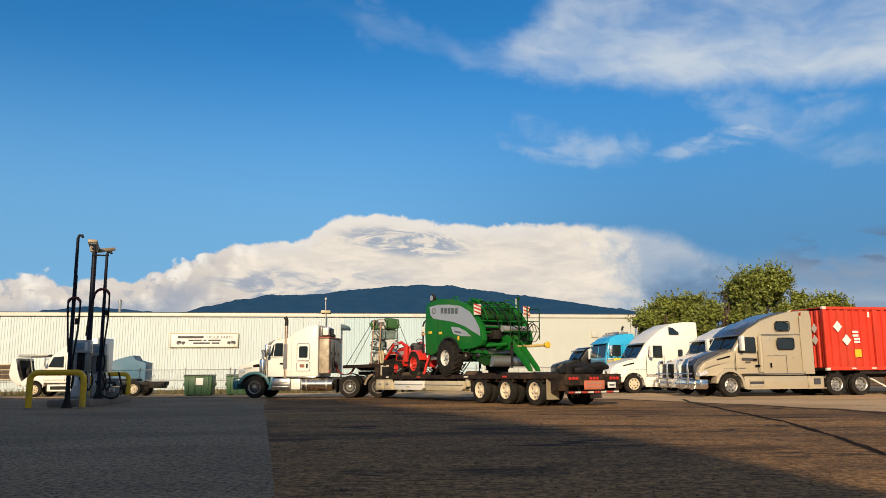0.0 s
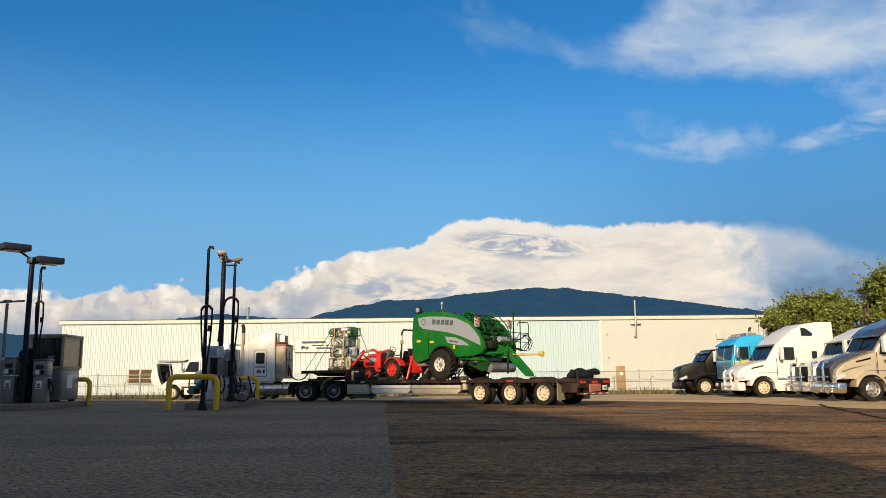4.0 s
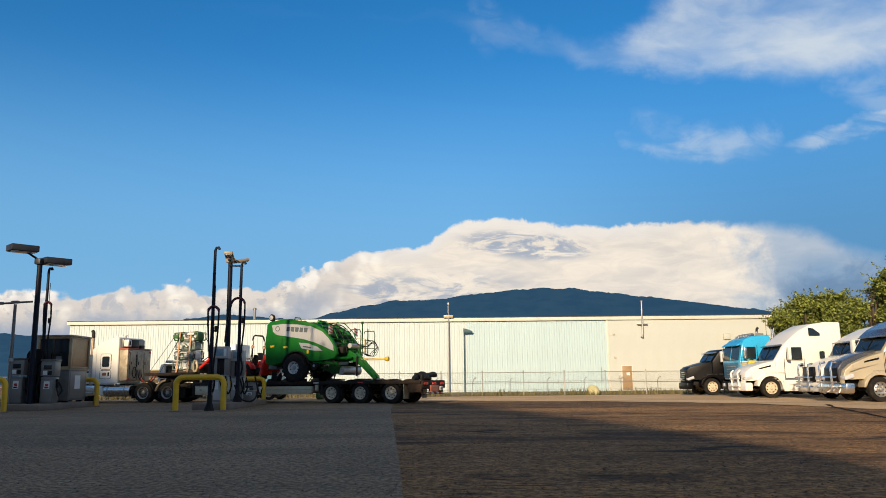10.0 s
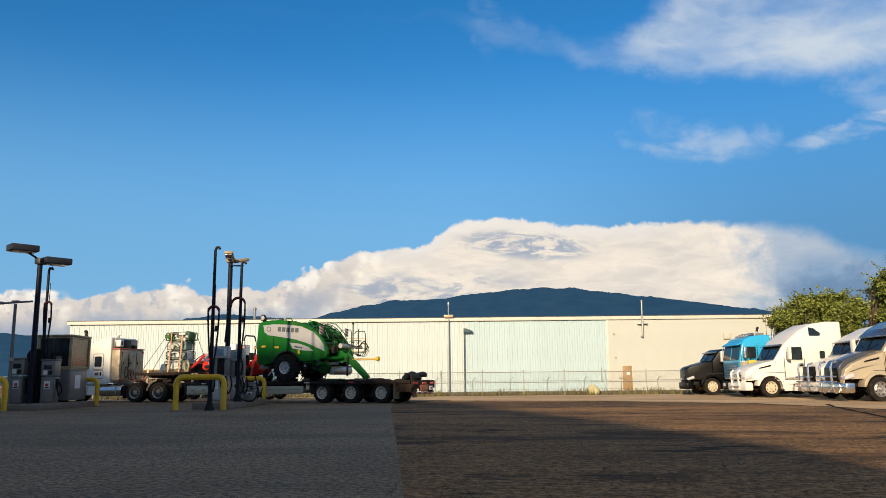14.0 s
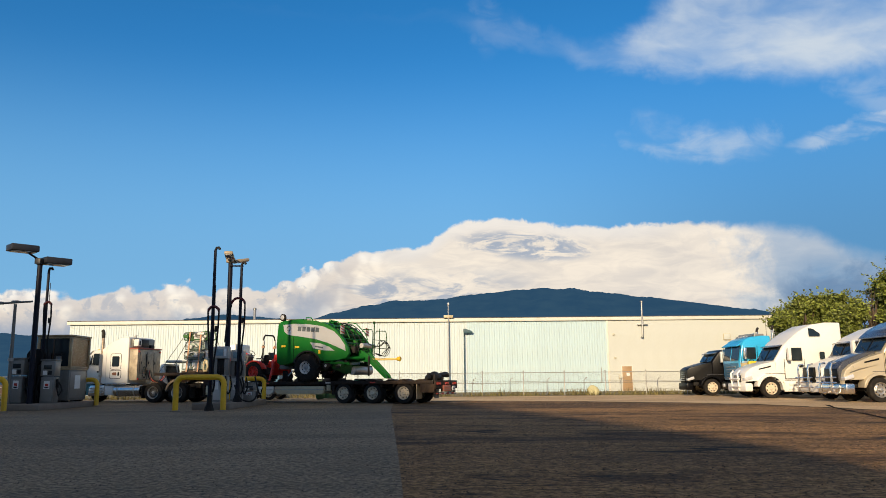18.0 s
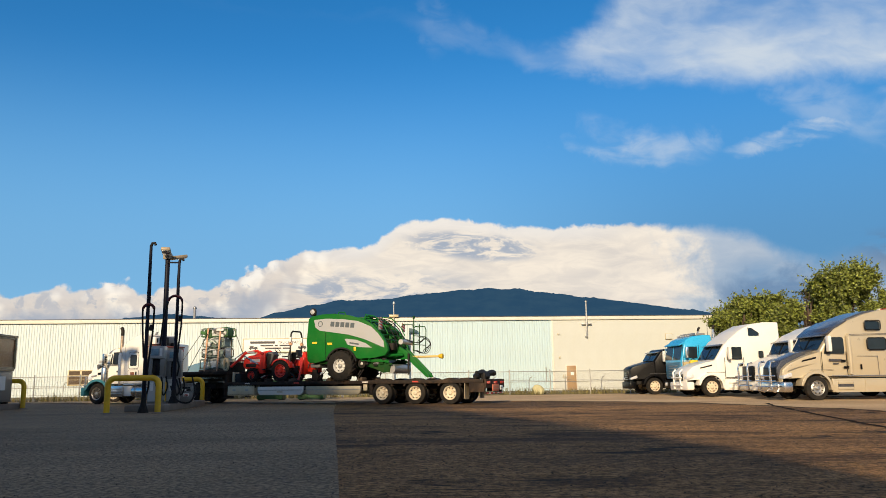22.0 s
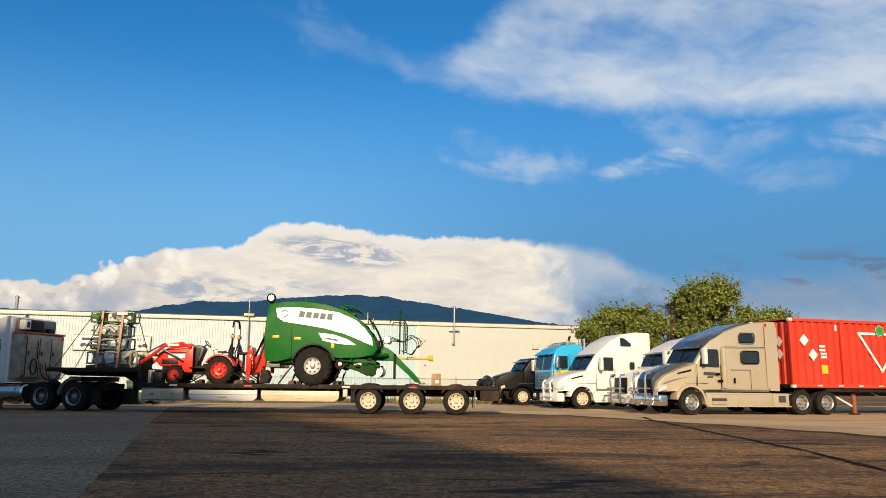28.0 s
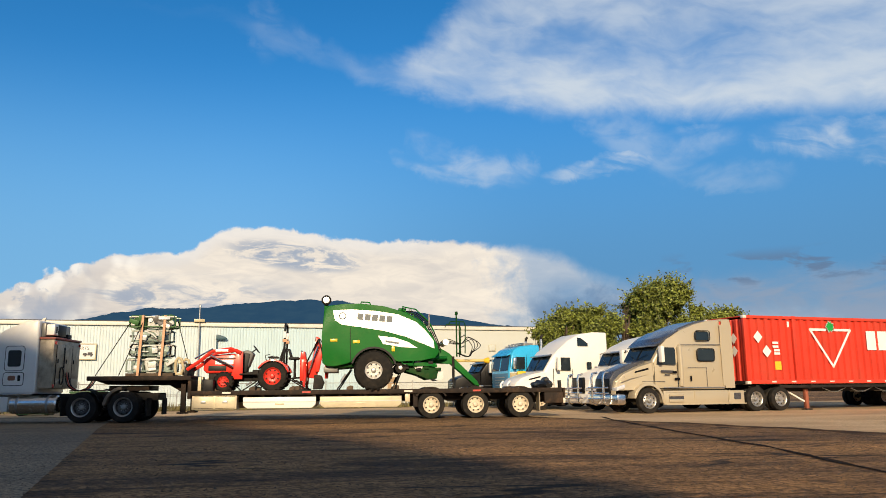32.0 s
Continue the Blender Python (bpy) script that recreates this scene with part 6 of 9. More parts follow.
conventional("semi_truck", "black bonneted day-cab lorry parked at the end of the row", heading(8.5, 52.0, 192), BLACK_PAINT, BLACK_PAINT,
             [(1.30, 0.70), (1.36, 1.10), (1.35, 1.58), (1.15, 1.74), (0.50, 1.92), (-0.10, 2.06)],
             [(-0.10, 0.90), (-0.10, 2.06), (-0.50, 2.66), (-0.80, 2.82), (-2.0, 2.86), (-2.0, 0.90)],
             -2.0, 0.95, (-4.2, -5.5), RIM_CREAM, window=[(-0.52, 2.08), (-0.70, 2.50), (-0.86, 2.60), (-1.40, 2.60), (-1.40, 2.06)],
             screen=((-0.08, 2.09), (-0.46, 2.62)), taper_front=0.50, bumper=BLACK_PAINT)


def cab_over(m, label):
    """A flat-fronted sleeper lorry, cab over the engine; x forward from the front axle."""
    t = thing("semi_truck", label, "truck", m, group="parked lorries")
    narrow = lambda x, z: 1.0 if z < 2.9 else 1.0 - 0.16 * (z - 2.9) / 0.6
    part("cab", prism(bm_new(), [(1.25, 0.95), (1.27, 2.02), (1.10, 2.94), (0.90, 3.22), (0.45, 3.42), (-0.2, 3.48), (-0.70, 3.48), (-0.70, 0.95)], -1.2, 1.2, 0.09, narrow), BLUE_PAINT, t)
    part("front_panel", box(bm_new(), 1.262, 1.285, -1.02, 1.02, 1.02, 1.92, 0.01), mat("slate_front", (0.06, 0.17, 0.27), 0.45, 0, 0.15, 3), t, "slate blue front panel")
    for k in range(5):
        part("grille_bar", box(bm_new(), 1.286, 1.31, -0.62, 0.62, 1.08 + 0.15 * k, 1.13 + 0.15 * k, 0.008), STEEL, t)
    part("bumper", box(bm_new(), 1.10, 1.42, -1.18, 1.18, 0.42, 0.86, 0.06), BLACK_PAINT, t)
    part("windscreen", prism(bm_new(), [(1.285, 2.06), (1.305, 2.07), (1.145, 2.92), (1.12, 2.91)], -1.04, 1.04), GLASS, t)
    part("screen_post", prism(bm_new(), [(1.30, 2.04), (1.32, 2.05), (1.16, 2.93), (1.14, 2.92)], -0.025, 0.025), BLUE_PAINT, t)
    part("sun_visor", prism(bm_new(), [(1.10, 2.96), (1.32, 2.86), (1.34, 2.90), (1.00, 3.10)], -1.05, 1.05), BLUE_PAINT, t)
    both(t, "door_window", [(1.10, 2.16), (1.00, 2.70), (0.88, 2.80), (0.30, 2.80), (0.30, 2.14)], 1.203, 0.012, GLASS)
    both(t, "stripe", [(1.22, 1.30), (1.24, 1.92), (-0.66, 1.92), (-0.66, 1.02), (0.2, 1.02)], 1.202, 0.008, TAN_PAINT, label="cream lower side")
    both(t, "pin_stripe", [(1.24, 1.95), (-0.66, 1.95), (-0.66, 1.99), (1.24, 1.99)], 1.202, 0.008, WHITE_PAINT)
    for x in (1.16, 0.20):
        both(t, "door_gap", [(x, 1.04), (x + 0.022, 1.04), (x + 0.022, 2.9), (x, 2.9)], 1.2035, 0.008, BLACK_PAINT)
    both(t, "door_handle", rounded(0.26, 0.44, 1.74, 1.82, 0.02), 1.212, 0.03, CHROME)
    both(t, "sleeper_vent", rounded(-0.52, -0.08, 2.3, 2.62, 0.04), 1.203, 0.014, STEEL)
    mirror_pair(t, 0.98, 2.45, 1.46, CHROME, 0.62)
    for s in (-1, 1):
        for k in range(4):
            part("step", box(bm_new(), 0.92, 1.22, s * 1.19, s * 1.27, 0.50 + 0.30 * k, 0.55 + 0.30 * k, 0.01), STEEL, t)
        part("headlight", box(bm_new(), 1.40, 1.45, s * 0.70, s * 1.02, 0.55, 0.75, 0.02), LENS, t)
        part("fender", prism(bm_new(), arc(0, 0.52, 0.72, 172, 8, 12) + arc(0, 0.52, 0.62, 8, 172, 12), s * 0.70, s * 1.20, 0.02), BLUE_PAINT, t)
        part("fuel_tank", lathe(bm_new(), [(0.05, -2.9), (0.29, -2.88), (0.32, -2.8), (0.32, -1.2), (0.29, -1.12), (0.05, -1.10)], 20, (0, s * 0.90, 0.66), axis="x"), CHROME, t)
        part("exhaust", rod(bm_new(), (-0.85, s * 0.98, 0.9), (-0.85, s * 0.98, 3.80), 0.075, 10), CHROME, t)
        part("exhaust_tip", tube(bm_new(), [(-0.85, s * 0.98, 3.80), (-0.87, s * 0.98, 3.95), (-0.95, s * 0.98, 4.04)], 0.075, 8), BLACK_STEEL, t)
        part("air_horn", tube(bm_new(), [(0.55, s * 0.35, 3.50), (0.05, s * 0.35, 3.54)], [0.07, 0.02], 8), STEEL, t)
        wheel(t, 0, s * 1.04, 0.52, 0.52, 0.29, RIM_CREAM, s)
    for y in (-0.72, -0.36, 0.0, 0.36, 0.72):
        part("roof_marker", box(bm_new(), 0.48, 0.62, y - 0.05, y + 0.05, 3.40, 3.49, 0.02), STEEL, t)
    part("roof_unit", box(bm_new(), -0.6, -0.05, -0.45, 0.45, 3.482, 3.62, 0.03), PUMP_PALE, t)
    part("roof_rail", tube(bm_new(), [(0.15, -0.85, 3.42), (0.15, -0.85, 3.60), (0.15, 0.85, 3.60), (0.15, 0.85, 3.42)], 0.02, 6), STEEL, t)
    part("aerial", rod(bm_new(), (-0.55, 0.9, 3.4), (-0.55, 0.9, 4.25), 0.012, 5), BLACK_STEEL, t)
    part("front_axle", rod(bm_new(), (0, -0.95, 0.52), (0, 0.95, 0.52), 0.06, 8), BLACK_STEEL, t)
    part("chassis", box(bm_new(), -6.2, 1.0, -0.45, 0.45, 0.62, 0.94, 0.02), BLACK_STEEL, t)
    drive_axles(t, (-4.1, -5.4), 0.52, RIM_CREAM)
    return t


BLUE_AT = heading(10.68, 48.6, 192)
cab_over(BLUE_AT, "old sky-blue flat-fronted sleeper lorry with a cream lower side")
bag = thing("warning_box", "yellow plastic box hung on the blue lorry's front corner", "box", BLUE_AT @ pose(0.62, 1.44, 1.78))
part("case", box(bm_new(), -0.28, 0.28, -0.12, 0.12, -0.24, 0.24, 0.05), mat("yellow_plastic", (0.78, 0.55, 0.03), 0.4, 0, 0.08, 5), bag)
part("strap", tube(bm_new(), [(-0.2, -0.10, 0.2), (0.0, -0.20, 0.36), (0.2, -0.10, 0.2)], 0.02, 6), BLACK_STEEL, bag)

# white box trailer behind the second white lorry
boxt = thing("box_trailer", "white box trailer parked behind a white lorry", "trailer", heading(13.1, 41.1, 192))
part("body", box(bm_new(), -19.0, -4.6, -1.27, 1.27, 1.15, 4.02, 0.03), WHITE_PAINT, boxt)
part("top_rail", box(bm_new(), -19.02, -4.58, -1.29, 1.29, 3.97, 4.05, 0.01), STEEL, boxt)
part("reefer_unit", box(bm_new(), -4.6, -4.2, -0.95, 0.95, 2.3, 3.9, 0.05), PLASTIC_BLACK, boxt)
drive_axles(boxt, (-16.2, -17.5), 0.5, RIM_CREAM)
part("frame", box(bm_new(), -18.6, -4.9, -0.5, 0.5, 0.9, 1.148), BLACK_STEEL, boxt)

# ---- red container on its chassis, behind the champagne lorry ----
CM = heading(12.74, 37.03, 192)
ch = thing("container_chassis", "black skeletal container chassis with rusty landing legs", "trailer", CM)
for s in (-1, 1):
    part("main_beam", box(bm_new(), -21.4, -5.4, s * 0.5 - 0.08, s * 0.5 + 0.08, 0.82, 1.10, 0.01), BLACK_STEEL, ch)
    part("landing_leg", box(bm_new(), -8.62, -8.46, s * 0.82 - 0.08, s * 0.82 + 0.08, 0.06, 0.95, 0.01), mat("rust_primer", (0.30, 0.09, 0.05), 0.8, 0, 0.25, 5), ch)
    part("leg_foot", box(bm_new(), -8.72, -8.36, s * 0.82 - 0.15, s * 0.82 + 0.15, 0.0, 0.06, 0.01), BLACK_STEEL, ch)
    part("leg_brace", tube(bm_new(), [(-8.5, s * 0.8, 0.35), (-7.7, s * 0.55, 0.85)], 0.04, 6), WHITE_PAINT, ch)
    part("side_rail", box(bm_new(), -21.4, -6.8, s * 1.1 - 0.05, s * 1.1 + 0.05, 0.98, 1.11, 0.01), BLACK_STEEL, ch)
    for k in range(5):
        part("air_line", tube(bm_new(), [(-9.4 - 1.6 * k, s * 0.95, 0.97), (-9.9 - 1.6 * k, s * 0.95, 0.80), (-10.3 - 1.6 * k, s * 0.95, 0.80), (-10.8 - 1.6 * k, s * 0.95, 0.97)], 0.02, 5), STEEL, ch)
for x in (-5.6, -8.5, -11, -14, -17, -20.5):
    part("cross_member", box(bm_new(), x - 0.08, x + 0.08, -1.15, 1.15, 0.93, 1.14, 0.01), BLACK_STEEL, ch)
drive_axles(ch, (-17.6, -18.9, -20.2), 0.5, RIM_CREAM)
con = thing("shipping_container", "long red corrugated container with white triangle emblem and placards", "container", CM @ pose(0, 0, 1.15))
X0, X1, CH = -21.4, -4.95, 3.0


def corrugated(length, h, pitch, depth):
    """A wall of trapezoid ribs along x, its face towards +y."""
    bm = bm_new()
    pts = []
    n = int(length / pitch)
    for k in range(n):
        o = k * length / n
        p = length / n
        pts += [(o, 0), (o + p * 0.40, 0), (o + p * 0.50, -depth), (o + p * 0.90, -depth)]
    pts.append((length, 0))
    lo = [bm.verts.new((x, y, 0)) for x, y in pts]
    hi = [bm.verts.new((x, y, h)) for x, y in pts]
    for i in range(len(pts) - 1):
        bm.faces.new((lo[i], lo[i + 1], hi[i + 1], hi[i]))
    return bm


for s in (-1, 1):
    o = part("side_wall", corrugated(X1 - X0 - 0.3, CH - 0.32, 0.40, 0.085), CONTAINER_RED, con)
    o.matrix_basis = Matrix.Translation((X0 + 0.15, 1.27, 0.18)) if s > 0 else Matrix.Translation((X1 - 0.15, -1.27, 0.18)) @ Matrix.Rotation(math.pi, 4, "Z")
    part("top_rail", box(bm_new(), X0 + 0.12, X1 - 0.12, s * 1.24, s * 1.30, CH - 0.14, CH - 0.01, 0.01), CONTAINER_RED, con)
    part("bottom_rail", box(bm_new(), X0 + 0.12, X1 - 0.12, s * 1.22, s * 1.30, 0.01, 0.18, 0.01), CONTAINER_RED, con)
    for x in (X0, X1 - 0.16, X1 - 2.86, X1 - 14):
        part("corner_post", box(bm_new(), x, x + 0.16, s * 1.18, s * 1.312, 0.12, CH - 0.12, 0.01), CONTAINER_RED, con)
        for z in (0.0, CH - 0.13):
            part("corner_casting", box(bm_new(), x - 0.01, x + 0.18, s * 1.16, s * 1.325, z, z + 0.13, 0.012), TAPE_WHITE if x == X1 - 0.16 else CONTAINER_RED, con)
    for k in range(14):
        part("rail_marker", box(bm_new(), X0 + 0.6 + k * 1.1, X0 + 0.85 + k * 1.1, s * 1.301, s * 1.308, 0.07, 0.13), TAPE_WHITE, con)
o = part("front_wall", corrugated(2.3, CH - 0.3, 0.36, 0.05), CONTAINER_RED, con)
o.matrix_basis = Matrix.Translation((X1 - 0.05, 1.15, 0.15)) @ Matrix.Rotation(-math.pi / 2, 4, "Z")
part("roof", box(bm_new(), X0 + 0.05, X1 - 0.05, -1.22, 1.22, CH - 0.06, CH - 0.02), CONTAINER_RED, con)
part("floor_pan", box(bm_new(), X0 + 0.05, X1 - 0.05, -1.2, 1.2, 0.02, 0.14), BLACK_STEEL, con)
part("rear_doors", box(bm_new(), X0 - 0.02, X0 + 0.05, -1.17, 1.17, 0.15, CH - 0.15, 0.01), CONTAINER_RED, con)


def diamond(x, z, r):
    return [(x - r * 0.90, z), (x, z - r), (x + r * 0.90, z), (x, z + r)]


for x, z in ((X1 - 0.75, 2.05), (X1 - 1.18, 1.42)):
    strip_panel(con, "placard", diamond(x, z, 0.27), 1.275, 0.006, PAPER)
for z in (2.0, 1.45):
    b = bm_new()
    prism(b, diamond(0, z, 0.24), 0, 0.006)
    o = part("placard", b, PAPER, con)
    o.matrix_basis = Matrix.Translation((X1 + 0.01, 0.62, 0)) @ Matrix.Rotation(-math.pi / 2, 4, "Z")
strip_panel(con, "notice", [(X1 - 1.92, 0.62), (X1 - 1.58, 0.62), (X1 - 1.58, 0.98), (X1 - 1.92, 0.98)], 1.275, 0.006, LAMP_YELLOW, label="yellow notice")
for x, z in ((X1 - 1.66, 1.75), (X1 - 1.66, 1.58), (X1 - 1.72, 1.42), (X1 - 1.72, 1.28)):
    strip_panel(con, "code_bar", [(x - 0.18, z), (x + 0.14, z), (x + 0.14, z + 0.10), (x - 0.18, z + 0.10)], 1.275, 0.006, PAPER)
strip_panel(con, "vent", [(X1 - 2.52, 2.5), (X1 - 2.42, 2.5), (X1 - 2.42, 2.75), (X1 - 2.52, 2.75)], 1.275, 0.02, PAPER)
# emblem: an outlined triangle standing on its point, with a green leaf shape at the top
TX, TZ0, TZ1 = X1 - 4.90, 0.76, 2.42
b = bm_new()
for p0, p1 in (((TX - 1.18, TZ1), (TX, TZ0)), ((TX + 1.18, TZ1), (TX, TZ0)), ((TX - 1.18, TZ1), (TX - 0.30, TZ1)), ((TX + 1.18, TZ1), (TX + 0.30, TZ1))):
    d = Vector((p1[0] - p0[0], 0, p1[1] - p0[1])).normalized()
    nrm = Vector((-d.z, 0, d.x)) * 0.055
    q0, q1 = Vector((p0[0], 0, p0[1])) - d * 0.05, Vector((p1[0], 0, p1[1])) + d * 0.05
    prism(b, [((q0 + nrm).x, (q0 + nrm).z), ((q1 + nrm).x, (q1 + nrm).z), ((q1 - nrm).x, (q1 - nrm).z), ((q0 - nrm).x, (q0 - nrm).z)], 1.276, 1.284)
part("emblem_outline", b, PAPER, con)
pts = []
for k in range(20):
    r = (0.25, 0.18, 0.22, 0.16)[k % 4]
    a = 2 * math.pi * k / 20
    pts.append((TX + r * math.cos(a), TZ1 + 0.14 + r * math.sin(a)))
strip_panel(con, "emblem_leaf_edge", [(TX + (x - TX) * 1.2, TZ1 + 0.14 + (z - TZ1 - 0.14) * 1.2) for x, z in pts], 1.285, 0.004, PUMP_WHITE)
strip_panel(con, "emblem_leaf", pts, 1.291, 0.006, mat("leaf_green", (0.01, 0.30, 0.05), 0.5), label="green leaf shape")
for k in range(5):
    x = X1 - 7.05 - k * 0.70
    strip_panel(con, "name_bar", [(x, 1.52), (x - 0.56, 1.52), (x - 0.56, 2.40), (x, 2.40)], 1.276, 0.006, PAPER)

# ---- white service truck with its hood tipped forward, by the fence ----
SV = thing("service_truck", "white medium truck with its hood tipped open, parked by the fence", "truck", heading(-23.67, 46.6, 180))
part("cab", prism(bm_new(), [(-0.55, 0.8), (-0.55, 1.62), (-0.98, 2.38), (-1.66, 2.84), (-2.3, 3.22), (-3.0, 3.38), (-3.6, 3.40), (-3.6, 0.75)], -1.12, 1.12, 0.08), WHITE_PAINT, SV)
part("fender", prism(bm_new(), [(0.75, 0.62), (0.75, 0.9), (0.3, 1.25), (-0.55, 1.35), (-0.55, 0.62)] + arc(0, 0.43, 0.55, 160, 20, 8), -1.0, 1.0, 0.02), WHITE_PAINT, SV)
hd = prism(bm_new(), [(0.62, 0.75), (0.95, 0.62), (1.38, 0.95), (1.55, 1.30), (1.50, 1.75), (1.36, 2.20), (1.12, 2.26), (1.12, 1.6), (0.95, 1.1)], -0.95, 0.95, 0.06)
part("hood", hd, WHITE_PAINT, SV, "tipped-open white hood")
part("hood_edge", prism(bm_new(), [(1.10, 2.30), (-0.55, 2.34), (-0.75, 2.44), (1.05, 2.46)], -0.9, 0.9, 0.01), STEEL, SV)
part("hood_strut", rod(bm_new(), (0.2, 0.8, 1.2), (0.4, 0.85, 2.36), 0.04), STEEL, SV)
part("engine", box(bm_new(), -0.4, 0.6, -0.45, 0.45, 0.8, 1.35, 0.08), BLACK_STEEL, SV)
both(SV, "door_window", [(-0.80, 1.70), (-1.08, 2.28), (-1.70, 2.32), (-1.70, 1.68)], 1.123, 0.01, GLASS)
part("windscreen", prism(bm_new(), [(-0.57, 1.66), (-0.54, 1.68), (-0.96, 2.40), (-0.99, 2.38)], -0.85, 0.85), GLASS, SV)
part("fan_shroud", lathe(bm_new(), [(0.0, 0.66), (0.30, 0.66), (0.36, 0.70), (0.36, 0.86), (0.30, 0.90), (0.0, 0.90)], 18, (0, 0, 1.42), axis="x"), BLACK_STEEL, SV)
part("inner_hood", prism(bm_new(), [(0.66, 1.0), (0.92, 1.12), (1.09, 1.6), (1.09, 2.12), (1.02, 2.12), (0.98, 1.66), (0.84, 1.2)], -0.78, 0.78, 0.02), BLACK_STEEL, SV)
both(SV, "hood_trim", [(-0.56, 0.94), (-2.3, 0.94), (-2.3, 1.0), (-0.56, 1.0)], 1.122, 0.008, STEEL)
both(SV, "step_well", rounded(-2.0, -0.95, 0.42, 0.62, 0.04), 1.022, 0.008, BLACK_STEEL)
both(SV, "door_gap", [(-1.82, 0.9), (-1.80, 0.9), (-1.80, 2.36), (-1.82, 2.36)], 1.122, 0.006, BLACK_PAINT)
mirror_pair(SV, -0.72, 2.0, 1.36, WHITE_PAINT, 0.5)
part("chassis", box(bm_new(), -7.3, 0.6, -0.42, 0.42, 0.62, 0.84, 0.02), BLACK_STEEL, SV)
part("fifth_wheel", box(bm_new(), -5.7, -4.7, -0.45, 0.45, 0.86, 1.02, 0.04), BLACK_STEEL, SV)
part("tail_frame", box(bm_new(), -7.2, -6.4, -0.5, 0.5, 0.45, 0.8, 0.05), BLACK_STEEL, SV)
part("step_tank", box(bm_new(), -3.3, -0.75, 0.7, 1.02, 0.32, 0.72, 0.04), WHITE_PAINT, SV)
for s in (-1, 1):
    wheel(SV, 0, s * 0.9, 0.43, 0.43, 0.25, RIM_CREAM, s)
    wheel(SV, -5.75, s * 0.92, 0.43, 0.43, 0.25, RIM_CREAM, s, True)
    wheel(SV, -4.75, s * 0.92, 0.43, 0.43, 0.25, RIM_CREAM, s, True)
part("exhaust_stack", rod(bm_new(), (-3.75, 0.8, 0.9), (-3.75, 0.8, 3.3), 0.07), BLACK_STEEL, SV)

# ---- the articulated lorry: towing unit ----
SPIN = []      # wheels that turn: object, place, radius, whose travel
tow = thing("tow_truck_unit", "white conventional sleeper lorry with teal fenders, towing a loaded trailer", "truck")


def tow_taper(x, z):
    return 1.0 if x < 5.4 else 1.0 - 0.20 * min(1.0, (x - 5.4) / 1.7)


TR_ = 0.53
part("hood", prism(bm_new(), [(7.02, 1.10), (7.06, 1.40), (6.96, 1.56), (6.3, 1.82), (5.74, 2.02), (5.74, 0.98)] + arc(6.19, TR_, 0.68, 139, 41, 10) + [(7.02, 0.98)], -1.02, 1.02, 0.06, tow_taper), WHITE_PAINT, tow)
for s in (-1, 1):
    ring = arc(6.19, TR_, 0.76, 172, 12, 14) + arc(6.19, TR_, 0.655, 12, 172, 14)
    part("fender", prism(bm_new(), ring, s * 0.62, s * 1.20, 0.02), TEAL_PAINT, tow, "teal front fender")
    part("fender_skirt", prism(bm_new(), [(5.44, 0.62), (5.58, 0.40), (5.40, 0.40), (5.30, 0.98), (5.42, 1.05)], s * 0.86, s * 1.19, 0.02), TEAL_PAINT, tow)
    part("headlight", box(bm_new(), 6.72, 7.0, s * 0.66, s * 0.92, 1.22, 1.42, 0.04), LENS, tow)
part("bumper", box(bm_new(), 6.95, 7.18, -1.15, 1.15, 0.42, 0.86, 0.05), TEAL_PAINT, tow, "teal bumper")
part("grille", box(bm_new(), 7.03, 7.11, -0.48, 0.48, 0.90, 1.50, 0.03), CHROME, tow)
for k in range(6):
    part("grille_bar", box(bm_new(), 7.11, 7.13, -0.42, 0.42, 0.95 + 0.09 * k, 0.98 + 0.09 * k, 0.006), BLACK_PAINT, tow)
b = bm_new()
for y in (-0.75, 0.75):
    tube(b, [(7.2, y, 0.45), (7.26, y, 0.8), (7.22, y, 1.42)], 0.035, 8)
rod(b, (7.24, -0.9, 0.95), (7.24, 0.9, 0.95), 0.03, 8)
part("bull_bar", b, CHROME, tow)
part("cab", prism(bm_new(), [(5.74, 1.02), (5.74, 2.04), (5.46, 2.66), (5.30, 2.80), (4.66, 2.90), (4.66, 1.02)], -1.06, 1.06, 0.05, tow_taper), WHITE_PAINT, tow)
part("sleeper", prism(bm_new(), [(4.665, 1.02), (4.665, 2.88), (4.2, 3.17), (3.5, 3.48), (3.3, 3.53), (3.04, 3.53), (3.02, 1.02)], -1.2, 1.2, 0.07), WHITE_PAINT, tow)
part("windscreen", prism(bm_new(), [(5.735, 2.08), (5.765, 2.09), (5.485, 2.67), (5.455, 2.66)], -0.92, 0.92), GLASS, tow)
part("sun_visor", prism(bm_new(), [(5.46, 2.68), (5.66, 2.60), (5.67, 2.64), (5.36, 2.82)], -1.0, 1.0), CHROME, tow)
both(tow, "door_window", [(5.52, 2.04), (5.36, 2.56), (5.22, 2.66), (4.86, 2.66), (4.86, 2.02)], 1.063, 0.012, GLASS)
both(tow, "window_frame", [(4.86, 1.97), (5.56, 1.97), (5.56, 2.02), (4.86, 2.02)], 1.063, 0.018, STEEL)
both(tow, "vent_post", [(5.33, 2.02), (5.36, 2.02), (5.28, 2.64), (5.25, 2.64)], 1.076, 0.008, WHITE_PAINT)
for x in (4.74, 5.62):
    both(tow, "door_gap", [(x, 1.08), (x + 0.022, 1.08), (x + 0.022, 2.5), (x, 2.5)] if x < 5 else [(x, 1.08), (x + 0.022, 1.08), (x + 0.022, 1.98), (x, 1.98)], 1.061, 0.006, BLACK_PAINT)
